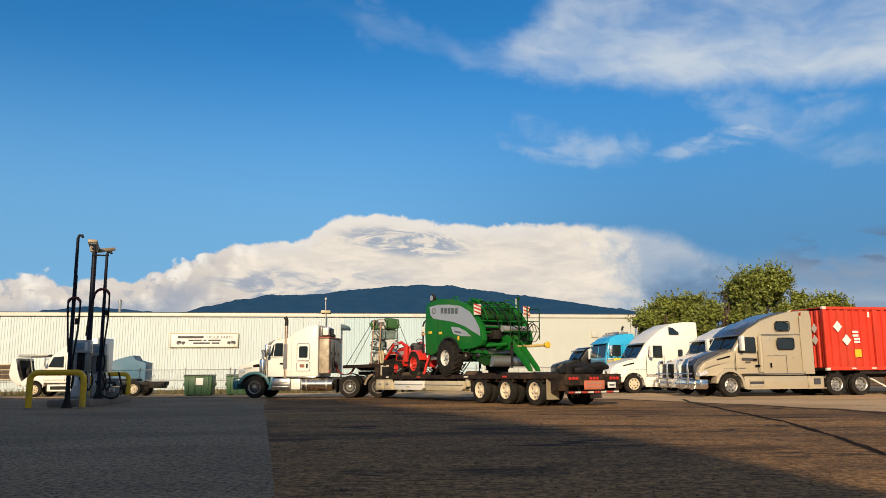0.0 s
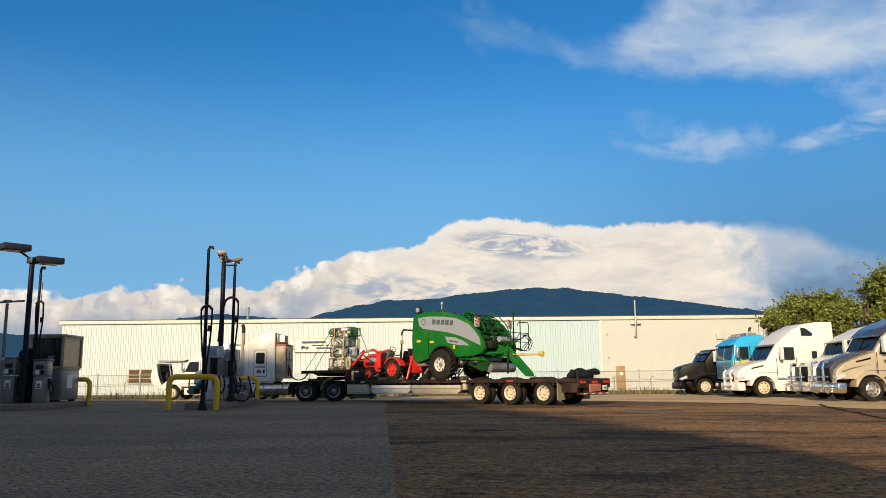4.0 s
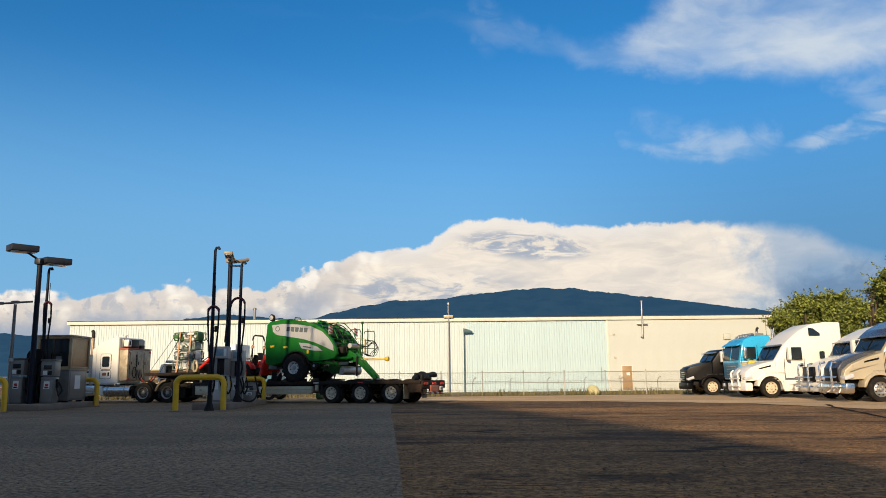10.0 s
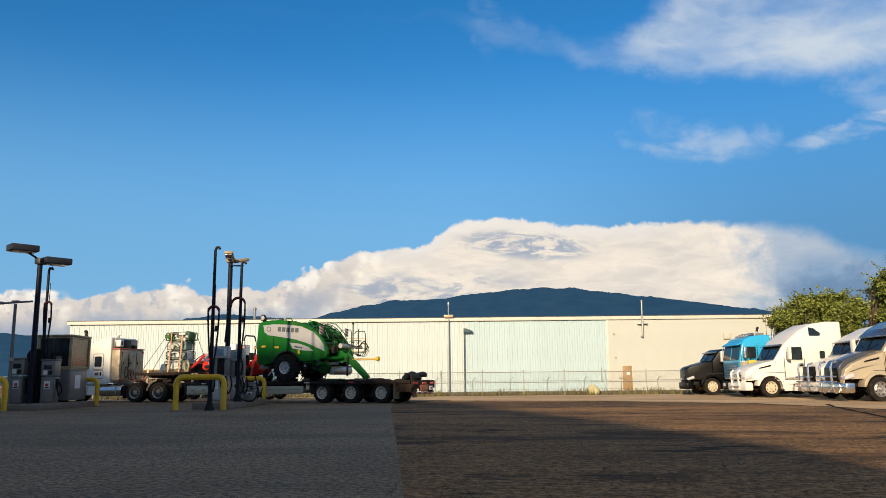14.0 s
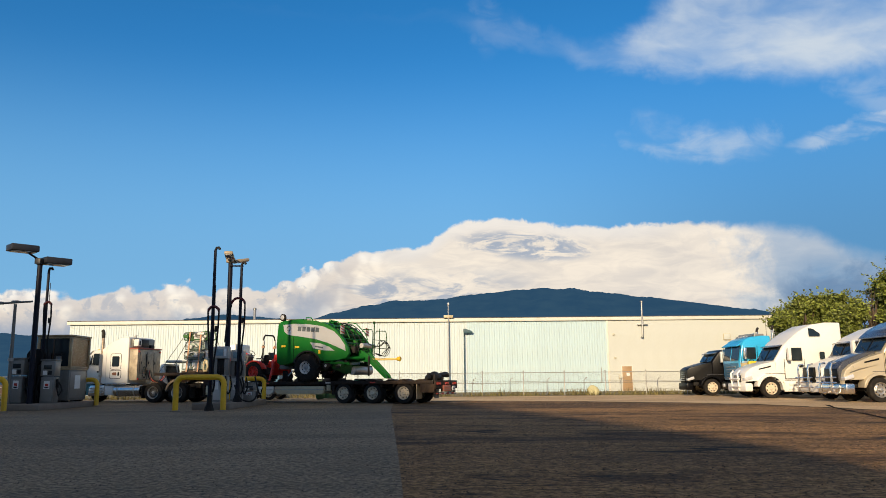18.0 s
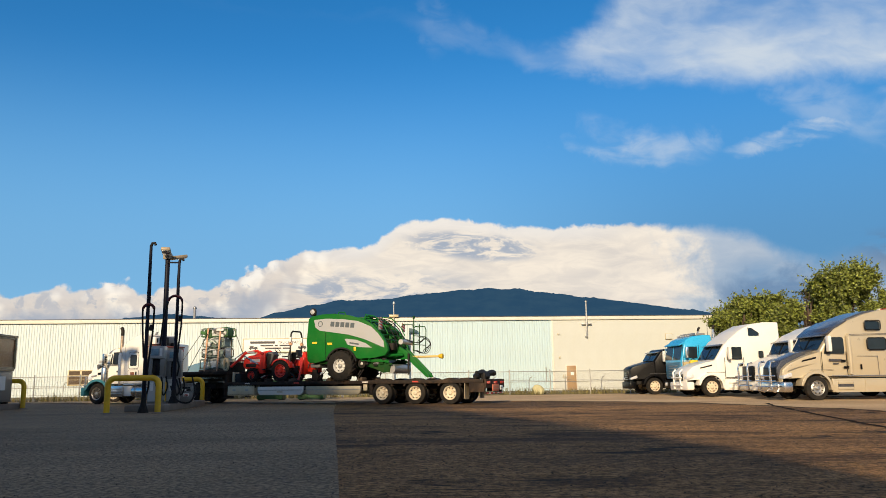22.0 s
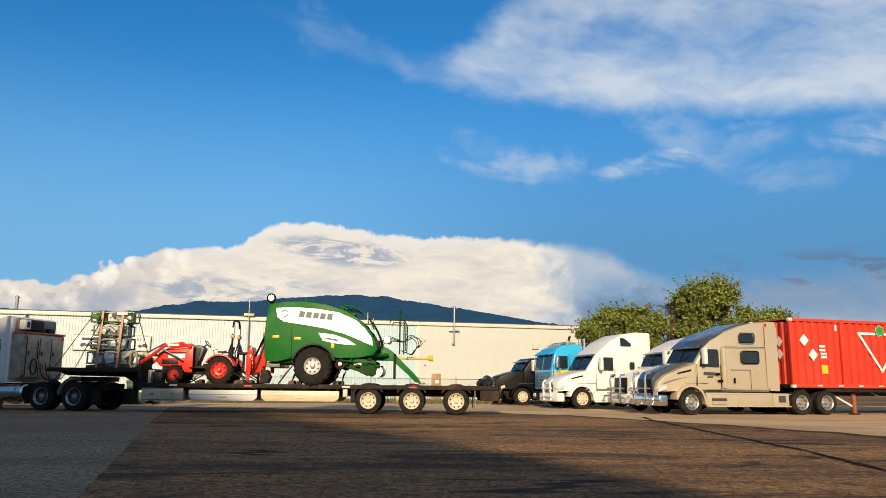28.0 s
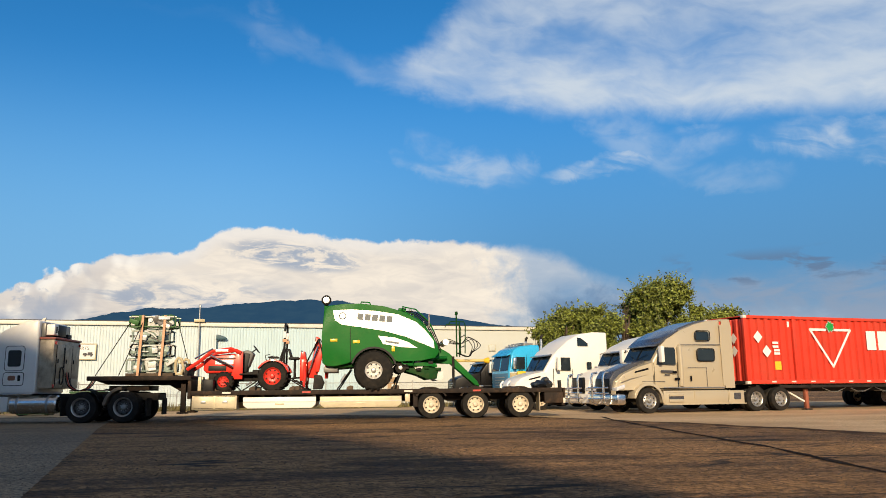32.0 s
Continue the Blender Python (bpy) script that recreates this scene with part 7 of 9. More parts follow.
both(tow, "door_handle", rounded(4.84, 5.0, 1.62, 1.70, 0.02), 1.063, 0.03, BLACK_PAINT)
both(tow, "window_seal", rounded(3.438, 4.102, 1.778, 2.642, 0.112), 1.2, 0.008, BLACK_STEEL)
both(tow, "window_surround", rounded(3.46, 4.08, 1.80, 2.62, 0.09), 1.2, 0.014, WHITE_PAINT)
both(tow, "sleeper_window", rounded(3.55, 3.99, 1.93, 2.49, 0.07), 1.215, 0.01, GLASS)
both(tow, "locker_seal", rounded(3.418, 4.122, 1.278, 1.742, 0.092), 1.2, 0.006, BLACK_STEEL)
both(tow, "locker_surround", rounded(3.44, 4.10, 1.30, 1.72, 0.07), 1.2, 0.012, WHITE_PAINT)
both(tow, "locker_badge", rounded(3.70, 3.95, 1.46, 1.62, 0.05), 1.213, 0.008, mat("badge_brown", (0.25, 0.10, 0.05), 0.5))
both(tow, "locker_latch", rounded(3.53, 3.62, 1.44, 1.64, 0.03), 1.213, 0.012, BLACK_STEEL)
both(tow, "sleeper_seam", [(4.36, 1.05), (4.375, 1.05), (4.375, 3.02), (4.36, 3.02)], 1.201, 0.005, STEEL)
part("roof_fin", prism(bm_new(), [(3.62, 3.46), (3.40, 3.50), (3.34, 3.72), (3.42, 3.70)], -0.04, 0.04), STEEL, tow)
for y in (-0.75, -0.38, 0.0, 0.38, 0.75):
    part("marker_lamp", box(bm_new(), 5.12, 5.24, y - 0.05, y + 0.05, 2.82, 2.90, 0.02), LAMP_YELLOW, tow)
mirror_pair(tow, 5.52, 2.28, 1.36, CHROME, 0.6)
for s in (-1, 1):
    part("air_cleaner", lathe(bm_new(), [(0.06, 1.12), (0.15, 1.16), (0.16, 1.30), (0.16, 1.78), (0.14, 1.86), (0.07, 1.92), (0.06, 2.20), (0.10, 2.24), (0.10, 2.32), (0.0, 2.36)], 16, (5.88, s * 1.02, 0), axis="z"), CHROME, tow, "chrome air cleaner")
    part("cowl_gap", prism(bm_new(), [(5.70, 1.05), (5.735, 1.05), (5.735, 2.00), (5.70, 2.00)], s * 1.035, s * 1.048), BLACK_PAINT, tow)
    part("hood_vent", prism(bm_new(), [(6.00, 1.52), (6.34, 1.50), (6.34, 1.62), (6.00, 1.66)], s * 0.955, s * 0.97), BLACK_PAINT, tow)
    part("hood_bar", prism(bm_new(), [(6.42, 1.44), (6.78, 1.40), (6.78, 1.47), (6.42, 1.52)], s * 0.90, s * 0.925), STEEL, tow)
    part("grab_rail", tube(bm_new(), [(4.70, s * 1.10, 1.15), (4.70, s * 1.14, 1.3), (4.70, s * 1.14, 2.3), (4.70, s * 1.10, 2.42)], 0.018, 6), CHROME, tow)
    part("sleeper_step", box(bm_new(), 3.1, 4.4, s * 1.17, s * 1.205, 0.96, 1.02, 0.01), CHROME, tow)
for s in (-1, 1):
    if s > 0:
        part("exhaust", rod(bm_new(), (4.68, 1.13, 0.95), (4.68, 1.13, 3.55), 0.085, 14), mat("heat_stained_steel", (0.46, 0.36, 0.27), 0.38, 0.8, 0.25, 5), tow, "heat-stained exhaust stack")
        part("exhaust_tip", tube(bm_new(), [(4.68, 1.13, 3.50), (4.68, 1.13, 3.76), (4.71, 1.13, 3.86), (4.76, 1.13, 3.92)], 0.09, 12), BLACK_STEEL, tow)
    part("heat_shield", prism(bm_new(), [(4.58, 1.4), (4.78, 1.4), (4.78, 2.6), (4.58, 2.6)], s * 1.22, s * 1.235), CHROME, tow)
    tk = bm_new()
    lathe(tk, [(0.05, 2.27), (0.27, 2.28), (0.31, 2.32), (0.31, 3.82), (0.27, 3.86), (0.05, 3.87)], 24, (0, s * 0.94, 0.64), axis="x")
    tank = part("fuel_tank", tk, CHROME, tow)
    for x in (2.55, 3.55):
        sb = bm_new()
        lathe(sb, [(0.312, x), (0.322, x), (0.322, x + 0.07), (0.312, x + 0.07)], 24, (0, s * 0.94, 0.64), axis="x")
        part("tank_strap", sb, STEEL, tank)
    part("step_box", box(bm_new(), 4.42, 5.42, s * 0.72, s * 1.18, 0.36, 0.94, 0.05), CHROME, tow)
    for z in (0.52, 0.74):
        part("tread", box(bm_new(), 4.5, 5.34, s * 1.16, s * 1.20, z, z + 0.05, 0.01), STEEL, tow)
    part("battery_box", box(bm_new(), 3.92, 4.40, s * 0.72, s * 1.14, 0.40, 0.92, 0.03), WHITE_PAINT, tow)
    part("chassis_rail", box(bm_new(), -0.95, 6.95, s * 0.42 - 0.05, s * 0.42 + 0.05, 0.74, 1.0, 0.01), BLACK_STEEL, tow)
    part("quarter_fender", prism(bm_new(), arc(1.44, TR_, 0.64, 165, 95, 8) + arc(1.44, TR_, 0.615, 95, 165, 8), s * 0.68, s * 1.22), BLACK_STEEL, tow)
    part("rear_fender", prism(bm_new(), arc(0.02, TR_, 0.70, 84, 6, 8) + arc(0.02, TR_, 0.60, 6, 84, 8), s * 0.68, s * 1.24), mat("dusty_brown_fender", (0.20, 0.15, 0.10), 0.6, 0, 0.2, 4), tow, "dusty brown rear fender")
    part("mud_flap", box(bm_new(), -0.78, -0.75, s * 0.66, s * 1.22, 0.22, 0.82), RUBBER, tow)
    part("drive_flap", box(bm_new(), 2.08, 2.11, s * 0.66, s * 1.22, 0.24, 0.9), RUBBER, tow)
for x in (-0.9, 0.75, 2.4, 6.4):
    part("cross_member", box(bm_new(), x - 0.06, x + 0.06, -0.37, 0.37, 0.76, 0.96), BLACK_STEEL, tow)
b = bm_new()
lathe(b, [(0.0, 1.0), (0.48, 1.0), (0.48, 1.08), (0.0, 1.10)], 24, axis="z")
part("fifth_wheel", b, BLACK_STEEL, tow)
# rear rack of lockers on the back of the sleeper, and the cooler above it
part("locker_rack", box(bm_new(), 2.50, 3.0, -1.14, 1.14, 1.18, 2.86, 0.04), RACK_METAL, tow, "dusty weathered metal locker rack")
for y0, y1 in ((-1.02, -0.42), (-0.38, 0.22), (0.26, 0.92)):
    part("locker_door", box(bm_new(), 2.475, 2.498, y0, y1, 1.55, 2.70, 0.006), RACK_METAL, tow)
    part("door_edge", box(bm_new(), 2.472, 2.488, y1 + 0.002, y1 + 0.038, 1.24, 2.72, 0.004), BLACK_STEEL, tow)
    part("locker_lower", box(bm_new(), 2.475, 2.498, y0, y1, 1.24, 1.51, 0.006), RACK_METAL, tow)
    part("latch", box(bm_new(), 2.45, 2.474, y1 - 0.12, y1 - 0.06, 2.05, 2.20, 0.006), BLACK_STEEL, tow)
part("locker_cap", box(bm_new(), 2.47, 3.02, -1.16, 1.16, 2.865, 2.94, 0.02), mat("faded_red", (0.36, 0.10, 0.07), 0.6, 0, 0.2, 4), tow)
for y, z in ((1.02, 2.74), (-1.02, 2.74), (1.05, 1.26)):
    b = bm_new()
    lathe(b, [(0.0, 2.455), (0.06, 2.46), (0.06, 2.50)], 12, (0, y, z), axis="x")
    part("lamp", b, LIGHT_RED, tow)
# grey panel: shade on the white sleeper's back, put in as colour
part("rear_panel", box(bm_new(), 2.86, 3.015, -1.05, 1.05, 2.95, 3.46, 0.05), PUMP_GREY, tow)
part("cooler", box(bm_new(), 2.60, 2.86, -0.05, 0.75, 3.0, 3.40, 0.04), PLASTIC_BLACK, tow)
part("cooler_frame", box(bm_new(), 2.58, 2.86, 0.70, 1.02, 3.02, 3.40, 0.03), WHITE_PAINT, tow)
part("cooler_vent", box(bm_new(), 2.565, 2.579, 0.80, 0.92, 3.10, 3.32), PLASTIC_BLACK, tow)
part("beacon_box", box(bm_new(), 2.70, 2.86, -0.8, -0.45, 2.95, 3.14, 0.03), PLASTIC_BLACK, tow)
for k, (c, y) in enumerate(((BLACK_HOSE, 0.15), (TAPE_RED, 0.0), (BLACK_HOSE, -0.15))):
    part("air_hose", tube(bm_new(), bend([(2.48, y, 1.75), (2.36, y, 1.3), (2.05, y, 1.1), (1.7, y, 1.18), (1.5, y, 1.45)]), 0.022, 7), c, tow)
b = bm_new()
tube(b, [(2.43, 0.55 + 0.16 * math.cos(radians(a)), 1.62 + 0.30 * math.sin(radians(a))) for a in range(0, 360, 20)], 0.024, 6, True)
tube(b, [(2.45, 0.35, 1.9), (2.44, 0.40, 2.6)], 0.02, 6)
part("coiled_hose", b, BLACK_HOSE, tow)
# the whole unit is a little longer and taller than its drawing, the hood most of all
TALL = 1.035
for o in tow.children:
    for q in [o] + list(o.children):
        for v in q.data.vertices:
            v.co.x = v.co.x * TALL + 0.16 * max(0.0, v.co.x - 5.9)
            v.co.z *= TALL if q.name.split(".")[0] != "fifth_wheel" else 1.0
for x, dual in ((6.45, False), (1.49, True), (0.02, True)):
    for s in (-1, 1):
        for y in ((1.07, 0.74) if dual else (1.03,)):
            r = TR_ * TALL
            SPIN.append((wheel(tow, x, s * y, r, r, 0.28, RIM_ROAD, s, dual), (x, s * y, r), r, "tow", s))
    part("axle", rod(bm_new(), (x, -0.9, TR_), (x, 0.9, TR_), 0.08, 10), BLACK_STEEL, tow)

# ---- step-deck trailer ----
trl = thing("step_deck_trailer", "long black step-deck trailer on three axles with a tan tail", "trailer")
part("upper_deck", box(bm_new(), 10.32, 13.92, -1.27, 1.27, 1.50, 1.63, 0.012), TRAILER_STEEL, trl)
part("lower_deck", box(bm_new(), -3.28, 10.30, -1.20, 1.20, 1.00, 1.075, 0.01), DECK_WOOD, trl, "worn brown plank deck")
part("neck_plate", box(bm_new(), 10.305, 10.42, -1.25, 1.25, 0.80, 1.495, 0.01), TRAILER_STEEL, trl)
part("coupler", box(bm_new(), 11.9, 13.3, -0.7, 0.7, 1.115, 1.30, 0.02), TRAILER_STEEL, trl)
for y in (-0.5, 0.5):
    part("neck_beam", prism(bm_new(), [(13.85, 1.49), (10.45, 1.49), (10.45, 1.02), (10.75, 1.04), (11.2, 1.30), (13.4, 1.34)], y - 0.05, y + 0.05), TRAILER_STEEL, trl)
for s in (-1, 1):
    part("side_rail", box(bm_new(), -3.28, 10.30, s * 1.205, s * 1.28, 0.92, 1.085, 0.008), TRAILER_STEEL, trl)
    part("upper_rail", box(bm_new(), 10.32, 13.9, s * 1.272, s * 1.31, 1.47, 1.61, 0.008), TRAILER_STEEL, trl)
    part("main_beam", box(bm_new(), -3.0, 10.30, s * 0.5 - 0.07, s * 0.5 + 0.07, 0.66, 0.995, 0.008), TRAILER_STEEL, trl)
    for k in range(4):
        x = 9.2 - k * 3.1 + 0.35 * math.sin(k * 2.3)
        part("reflective_tape", box(bm_new(), x - 0.30, x, s * 1.281, s * 1.286, 0.975, 1.035), TAPE_RED if k % 2 else TAPE_WHITE, trl)
    for k in range(9):
        part("stake_pocket", box(bm_new(), 2.2 + k * 0.92, 2.28 + k * 0.92, s * 1.14, s * 1.20, 0.80, 0.995), TRAILER_STEEL, trl)
    part("toolbox", box(bm_new(), 8.68, 10.26, s * 0.72, s * 1.24, 0.42, 0.91, 0.02), BOX_CREAM, trl, "cream aluminium toolbox")
    for x0, x1 in ((8.74, 9.44), (9.50, 10.20)):
        door = part("toolbox_door", box(bm_new(), x0, x1, s * 1.242, s * 1.256, 0.47, 0.87, 0.006), BOX_CREAM, trl)
        part("latch", box(bm_new(), (x0 + x1) / 2 - 0.09, (x0 + x1) / 2 + 0.09, s * 1.257, s * 1.275, 0.64, 0.73, 0.006), STEEL, door)
        for z in (0.455, 0.875):
            part("shadow_gap", box(bm_new(), x0, x1, s * 1.241, s * 1.246, z, z + 0.012), TRAILER_STEEL, door)
    for x0, x1 in ((5.86, 8.46), (2.75, 5.72)):
        b = bm_new()
        prism(b, [(x0 + 0.16, 0.44), (x1 - 0.16, 0.44), (x1 - 0.02, 0.54), (x1, 0.64), (x1, 0.84), (x0, 0.84), (x0, 0.64), (x0 + 0.02, 0.54)], s * 1.10, s * 1.262, 0.02)
        part("ramp", b, WHITE_PAINT if x0 > 5 else BOX_CREAM, trl, "stowed pale aluminium ramp")
        part("ramp_rail", box(bm_new(), x0, x1, s * 1.264, s * 1.280, 0.66, 0.69), STEEL, trl)
        part("ramp_clasp", box(bm_new(), (x0 + x1) / 2 - 0.16, (x0 + x1) / 2 + 0.16, s * 1.264, s * 1.284, 0.56, 0.62, 0.005), BOX_CREAM, trl)
        for x in (x0 + 0.1, (x0 + x1) / 2, x1 - 0.1):
            part("ramp_hanger", box(bm_new(), x - 0.025, x + 0.025, s * 1.12, s * 1.20, 0.842, 0.92), TRAILER_STEEL, trl)
    part("landing_leg", box(bm_new(), 10.55, 10.72, s * 0.85 - 0.09, s * 0.85 + 0.09, 0.34, 1.49, 0.012), TRAILER_STEEL, trl)
    part("leg_foot", box(bm_new(), 10.46, 10.82, s * 0.85 - 0.16, s * 0.85 + 0.16, 0.28, 0.34, 0.012), TRAILER_STEEL, trl)
    part("tail_frame", box(bm_new(), -3.32, -2.6, s * 1.05, s * 1.25, 0.52, 0.915, 0.02), TRAILER_STEEL, trl)
    part("mud_flap", box(bm_new(), -2.42, -2.39, s * 0.72, s * 1.26, 0.22, 0.92), mat("tan_flap", (0.30, 0.25, 0.17), 0.7, 0, 0.2, 3), trl, "dusty tan mud flap")
    for x in (1.65, 0.0, -1.69):
        part("hump", prism(bm_new(), arc(x, 0.50, 0.66, 150, 30, 8) + arc(x, 0.50, 0.60, 30, 150, 8), s * 0.62, s * 1.26), TRAILER_STEEL, trl)
    part("spring_hanger", box(bm_new(), 2.15, 2.32, s * 0.9, s * 1.2, 0.42, 0.91, 0.02), TRAILER_STEEL, trl)
    part("gladhand_box", box(bm_new(), 2.44, 2.62, s * 1.04, s * 1.23, 0.62, 0.91, 0.02), BOX_CREAM, trl)
for k in range(14):
    x = -2.6 + k * 0.95
    part("cross_member", box(bm_new(), x - 0.04, x + 0.04, -1.15, 1.15, 0.88, 0.995), TRAILER_STEEL, trl)
# tail board with its lamps
part("tail_board", box(bm_new(), -3.40, -3.33, -1.27, 1.27, 0.70, 1.075, 0.012), TRAILER_STEEL, trl)
for y in (-1.08, -0.93, -0.78, -0.15, 0.0, 0.15, 0.78, 0.93, 1.08):
    b = bm_new()
    lathe(b, [(0.0, -3.435), (0.055, -3.43), (0.062, -3.40)], 14, (0, y, 0.93), axis="x")
    part("tail_lamp", b, LIGHT_RED, trl)
part("rear_bumper", box(bm_new(), -3.38, -3.26, -1.2, 1.2, 0.42, 0.52, 0.015), TRAILER_STEEL, trl)
for k in range(8):
    part("bumper_tape", box(bm_new(), -3.388, -3.381, -1.15 + k * 0.29, -0.9 + k * 0.29, 0.445, 0.50), TAPE_RED if k % 2 else TAPE_WHITE, trl)
part("rear_sign", box(bm_new(), -3.425, -3.402, -0.46, 0.46, 0.56, 0.86, 0.004), mat("faded_orange", (0.55, 0.16, 0.09), 0.6, 0, 0.15, 3), trl, "faded orange oversize board")
for k in range(2):
    part("sign_bar", box(bm_new(), -3.432, -3.427, -0.36, 0.36, 0.63 + k * 0.11, 0.68 + k * 0.11), mat("faded_ink", (0.42, 0.22, 0.15), 0.6), trl)
part("plate", box(bm_new(), -3.425, -3.402, -0.98, -0.62, 0.60, 0.80, 0.004), PAPER, trl)
part("plate_bar", box(bm_new(), -3.431, -3.427, -0.92, -0.68, 0.67, 0.73), PUMP_GREY, trl)
for x in (1.65, 0.0, -1.69):
    for s in (-1, 1):
        for y in (1.10, 0.76):
            SPIN.append((wheel(trl, x, s * y, 0.50, 0.50, 0.26, RIM_CREAM, s, True), (x, s * y, 0.50), 0.50, "trailer", s))
    part("axle", rod(bm_new(), (x, -0.9, 0.5), (x, 0.9, 0.5), 0.075, 10), TRAILER_STEEL, trl)

# ---- the load: things on the deck, each with its own place on the trailer ----
LOAD = []


def load(name, label, category, m, group=""):
    t = thing(name, label, category, group=group)
    LOAD.append((t, m))
    return t


DZ = 1.076
bal = load("round_baler", "green round baler with white swoosh panels and yellow drive shaft", "baler", pose(0, 0, 0))


arch = arc(3.78, 1.77, 0.86, 158, 22, 12)
outline = [(5.66, 2.05), (5.70, 3.0), (5.62, 4.02), (5.45, 4.16), (4.9, 4.23), (4.24, 4.24), (3.4, 4.14), (2.6, 3.92), (2.1, 3.62), (1.66, 3.15), (1.40, 2.70), (1.34, 2.42), (1.50, 2.20), (2.0, 2.12), (2.85, 2.09)]
outline = outline + arch + [(4.75, 2.02), (5.2, 1.92), (5.5, 1.93)]
for s in (-1, 1):
    part("side_panel", prism(bm_new(), outline, s * 1.02, s * 1.24, 0.035), GREEN_PAINT, bal)
    stripe = [(5.30, 3.98), (5.22, 3.62), (4.98, 3.46), (4.3, 3.36), (3.4, 3.22), (2.6, 3.00), (1.95, 2.74), (1.52, 2.56), (1.56, 2.86), (1.84, 3.22), (2.2, 3.55), (2.9, 3.84), (3.7, 3.96), (4.6, 4.02)]
    strip_panel(bal, "swoosh", stripe, s * 1.242, s * 0.006, STRIPE_WHITE, None, "white swoosh panel")
    small = [(3.62, 3.04), (3.44, 2.74), (2.8, 2.62), (2.16, 2.58), (2.5, 2.80), (3.0, 2.97)]
    strip_panel(bal, "lower_swoosh", small, s * 1.242, s * 0.006, STRIPE_WHITE, None, "small white swoosh panel")
    for k in range(5):
        x = 4.40 - 0.27 * k
        z = 3.54 + 0.085 * (x - 3.2)
        strip_panel(bal, "name_bar", [(x, z), (x - 0.21, z - 0.018), (x - 0.235, z + 0.212), (x - 0.025, z + 0.23)], s * 1.2485, s * 0.004, STRIPE_GREY)
    strip_panel(bal, "model_bar", [(3.35, 2.80), (2.85, 2.72), (2.85, 2.79), (3.35, 2.87)], s * 1.2485, s * 0.004, STRIPE_GREY)
    b = bm_new()
    tube(b, [(4.94 + 0.12 * math.cos(radians(a)), s * 1.252, 3.78 + 0.12 * math.sin(radians(a))) for a in range(0, 360, 30)], 0.018, 6, True)
    part("emblem_ring", b, STRIPE_GREY, bal)
    part("panel_gap", prism(bm_new(), [(4.62, 2.1), (4.64, 2.1), (4.66, 3.34), (4.64, 3.34)], s * 1.242, s * 1.247), BLACK_PAINT, bal)
    for x, z in ((5.25, 2.88), (4.42, 2.82)):
        part("marker", box(bm_new(), x - 0.13, x + 0.13, s * 1.243, s * 1.262, z - 0.05, z + 0.05, 0.008), LAMP_YELLOW, bal)
    part("marker", box(bm_new(), 3.0, 3.12, s * 1.243, s * 1.262, 2.46, 2.64, 0.008), LAMP_YELLOW, bal)
    part("fender_arch", prism(bm_new(), arc(3.78, 1.77, 0.87, 165, 18, 14) + arc(3.78, 1.77, 0.80, 18, 165, 14), s * 0.96, s * 1.30), PLASTIC_BLACK, bal)
    wh = wheel(bal, 3.78, s * 1.20, 1.77, 0.69, 0.50, RIM_PALE, s, False, 20)
    part("bottom_step", tube(bm_new(), [(2.75, s * 1.2, 2.10), (2.70, s * 1.28, 2.0), (2.35, s * 1.28, 2.0), (2.30, s * 1.2, 2.10)], 0.02, 6), GREEN_PAINT, bal)
    # warning boards at the front corners
    wb = part("warning_board", box(bm_new(), 1.72, 1.74, s * 1.22 - 0.17, s * 1.22 + 0.17, 3.40, 3.82, 0.004), TAPE_WHITE, bal, "white and red striped warning board")
    for k in range(3):
        b = bm_new()
        z = 3.42 + k * 0.14
        y0, y1 = s * 1.22 - 0.165, s * 1.22 + 0.165
        vs = [b.verts.new(q) for q in ((1.716, y0, z), (1.716, y1, z + 0.09), (1.716, y1, z + 0.15), (1.716, y0, z + 0.06))]
        f = b.faces.new(vs)
        r = bmesh.ops.extrude_face_region(b, geom=[f])
        for v in r["geom"]:
            if isinstance(v, bmesh.types.BMVert):
                v.co.x -= 0.004
        part("red_stripe", b, TAPE_RED, wb)
    b = bm_new()
    lathe(b, [(0.0, 1.66), (0.05, 1.67), (0.05, 1.72)], 10, (0, s * 1.15, 2.55 + 0.2), axis="x")
    part("side_lamp", b, LAMP_YELLOW, bal)
    part("pickup_wheel", lathe(bm_new(), [(0.06, -0.07), (0.20, -0.07), (0.20, 0.07), (0.06, 0.07)], 18, (2.78, s * 1.02, 1.86)), RUBBER, bal)
    part("wheel_cap", lathe(bm_new(), [(0.0, -0.09), (0.07, -0.08), (0.07, 0.08), (0.0, 0.09)], 14, (2.78, s * 1.02, 1.86)), STRIPE_WHITE, bal)
    part("pickup_plate", prism(bm_new(), [(2.55, 1.72), (2.6, 1.92), (2.0, 2.02), (1.55, 1.98), (1.36, 1.75), (1.42, 1.46), (1.75, 1.42), (2.1, 1.60)], s * 0.86, s * 0.93, 0.01), DARK_GREEN, bal)
part("chamber", prism(bm_new(), [(5.60, 2.0), (5.62, 4.0), (4.9, 4.18), (4.0, 4.17), (3.0, 3.96), (2.45, 3.66), (2.3, 2.4), (2.5, 2.05), (5.2, 1.85)], -1.018, 1.018, 0.03), DARK_GREEN, bal)
part("rear_skirt", box(bm_new(), 5.1, 5.62, -1.0, 1.0, 1.72, 1.92, 0.03), PUMP_PALE, bal)
part("axle_beam", box(bm_new(), 3.66, 3.9, -1.0, 1.0, 1.62, 1.9, 0.03), DARK_GREEN, bal)
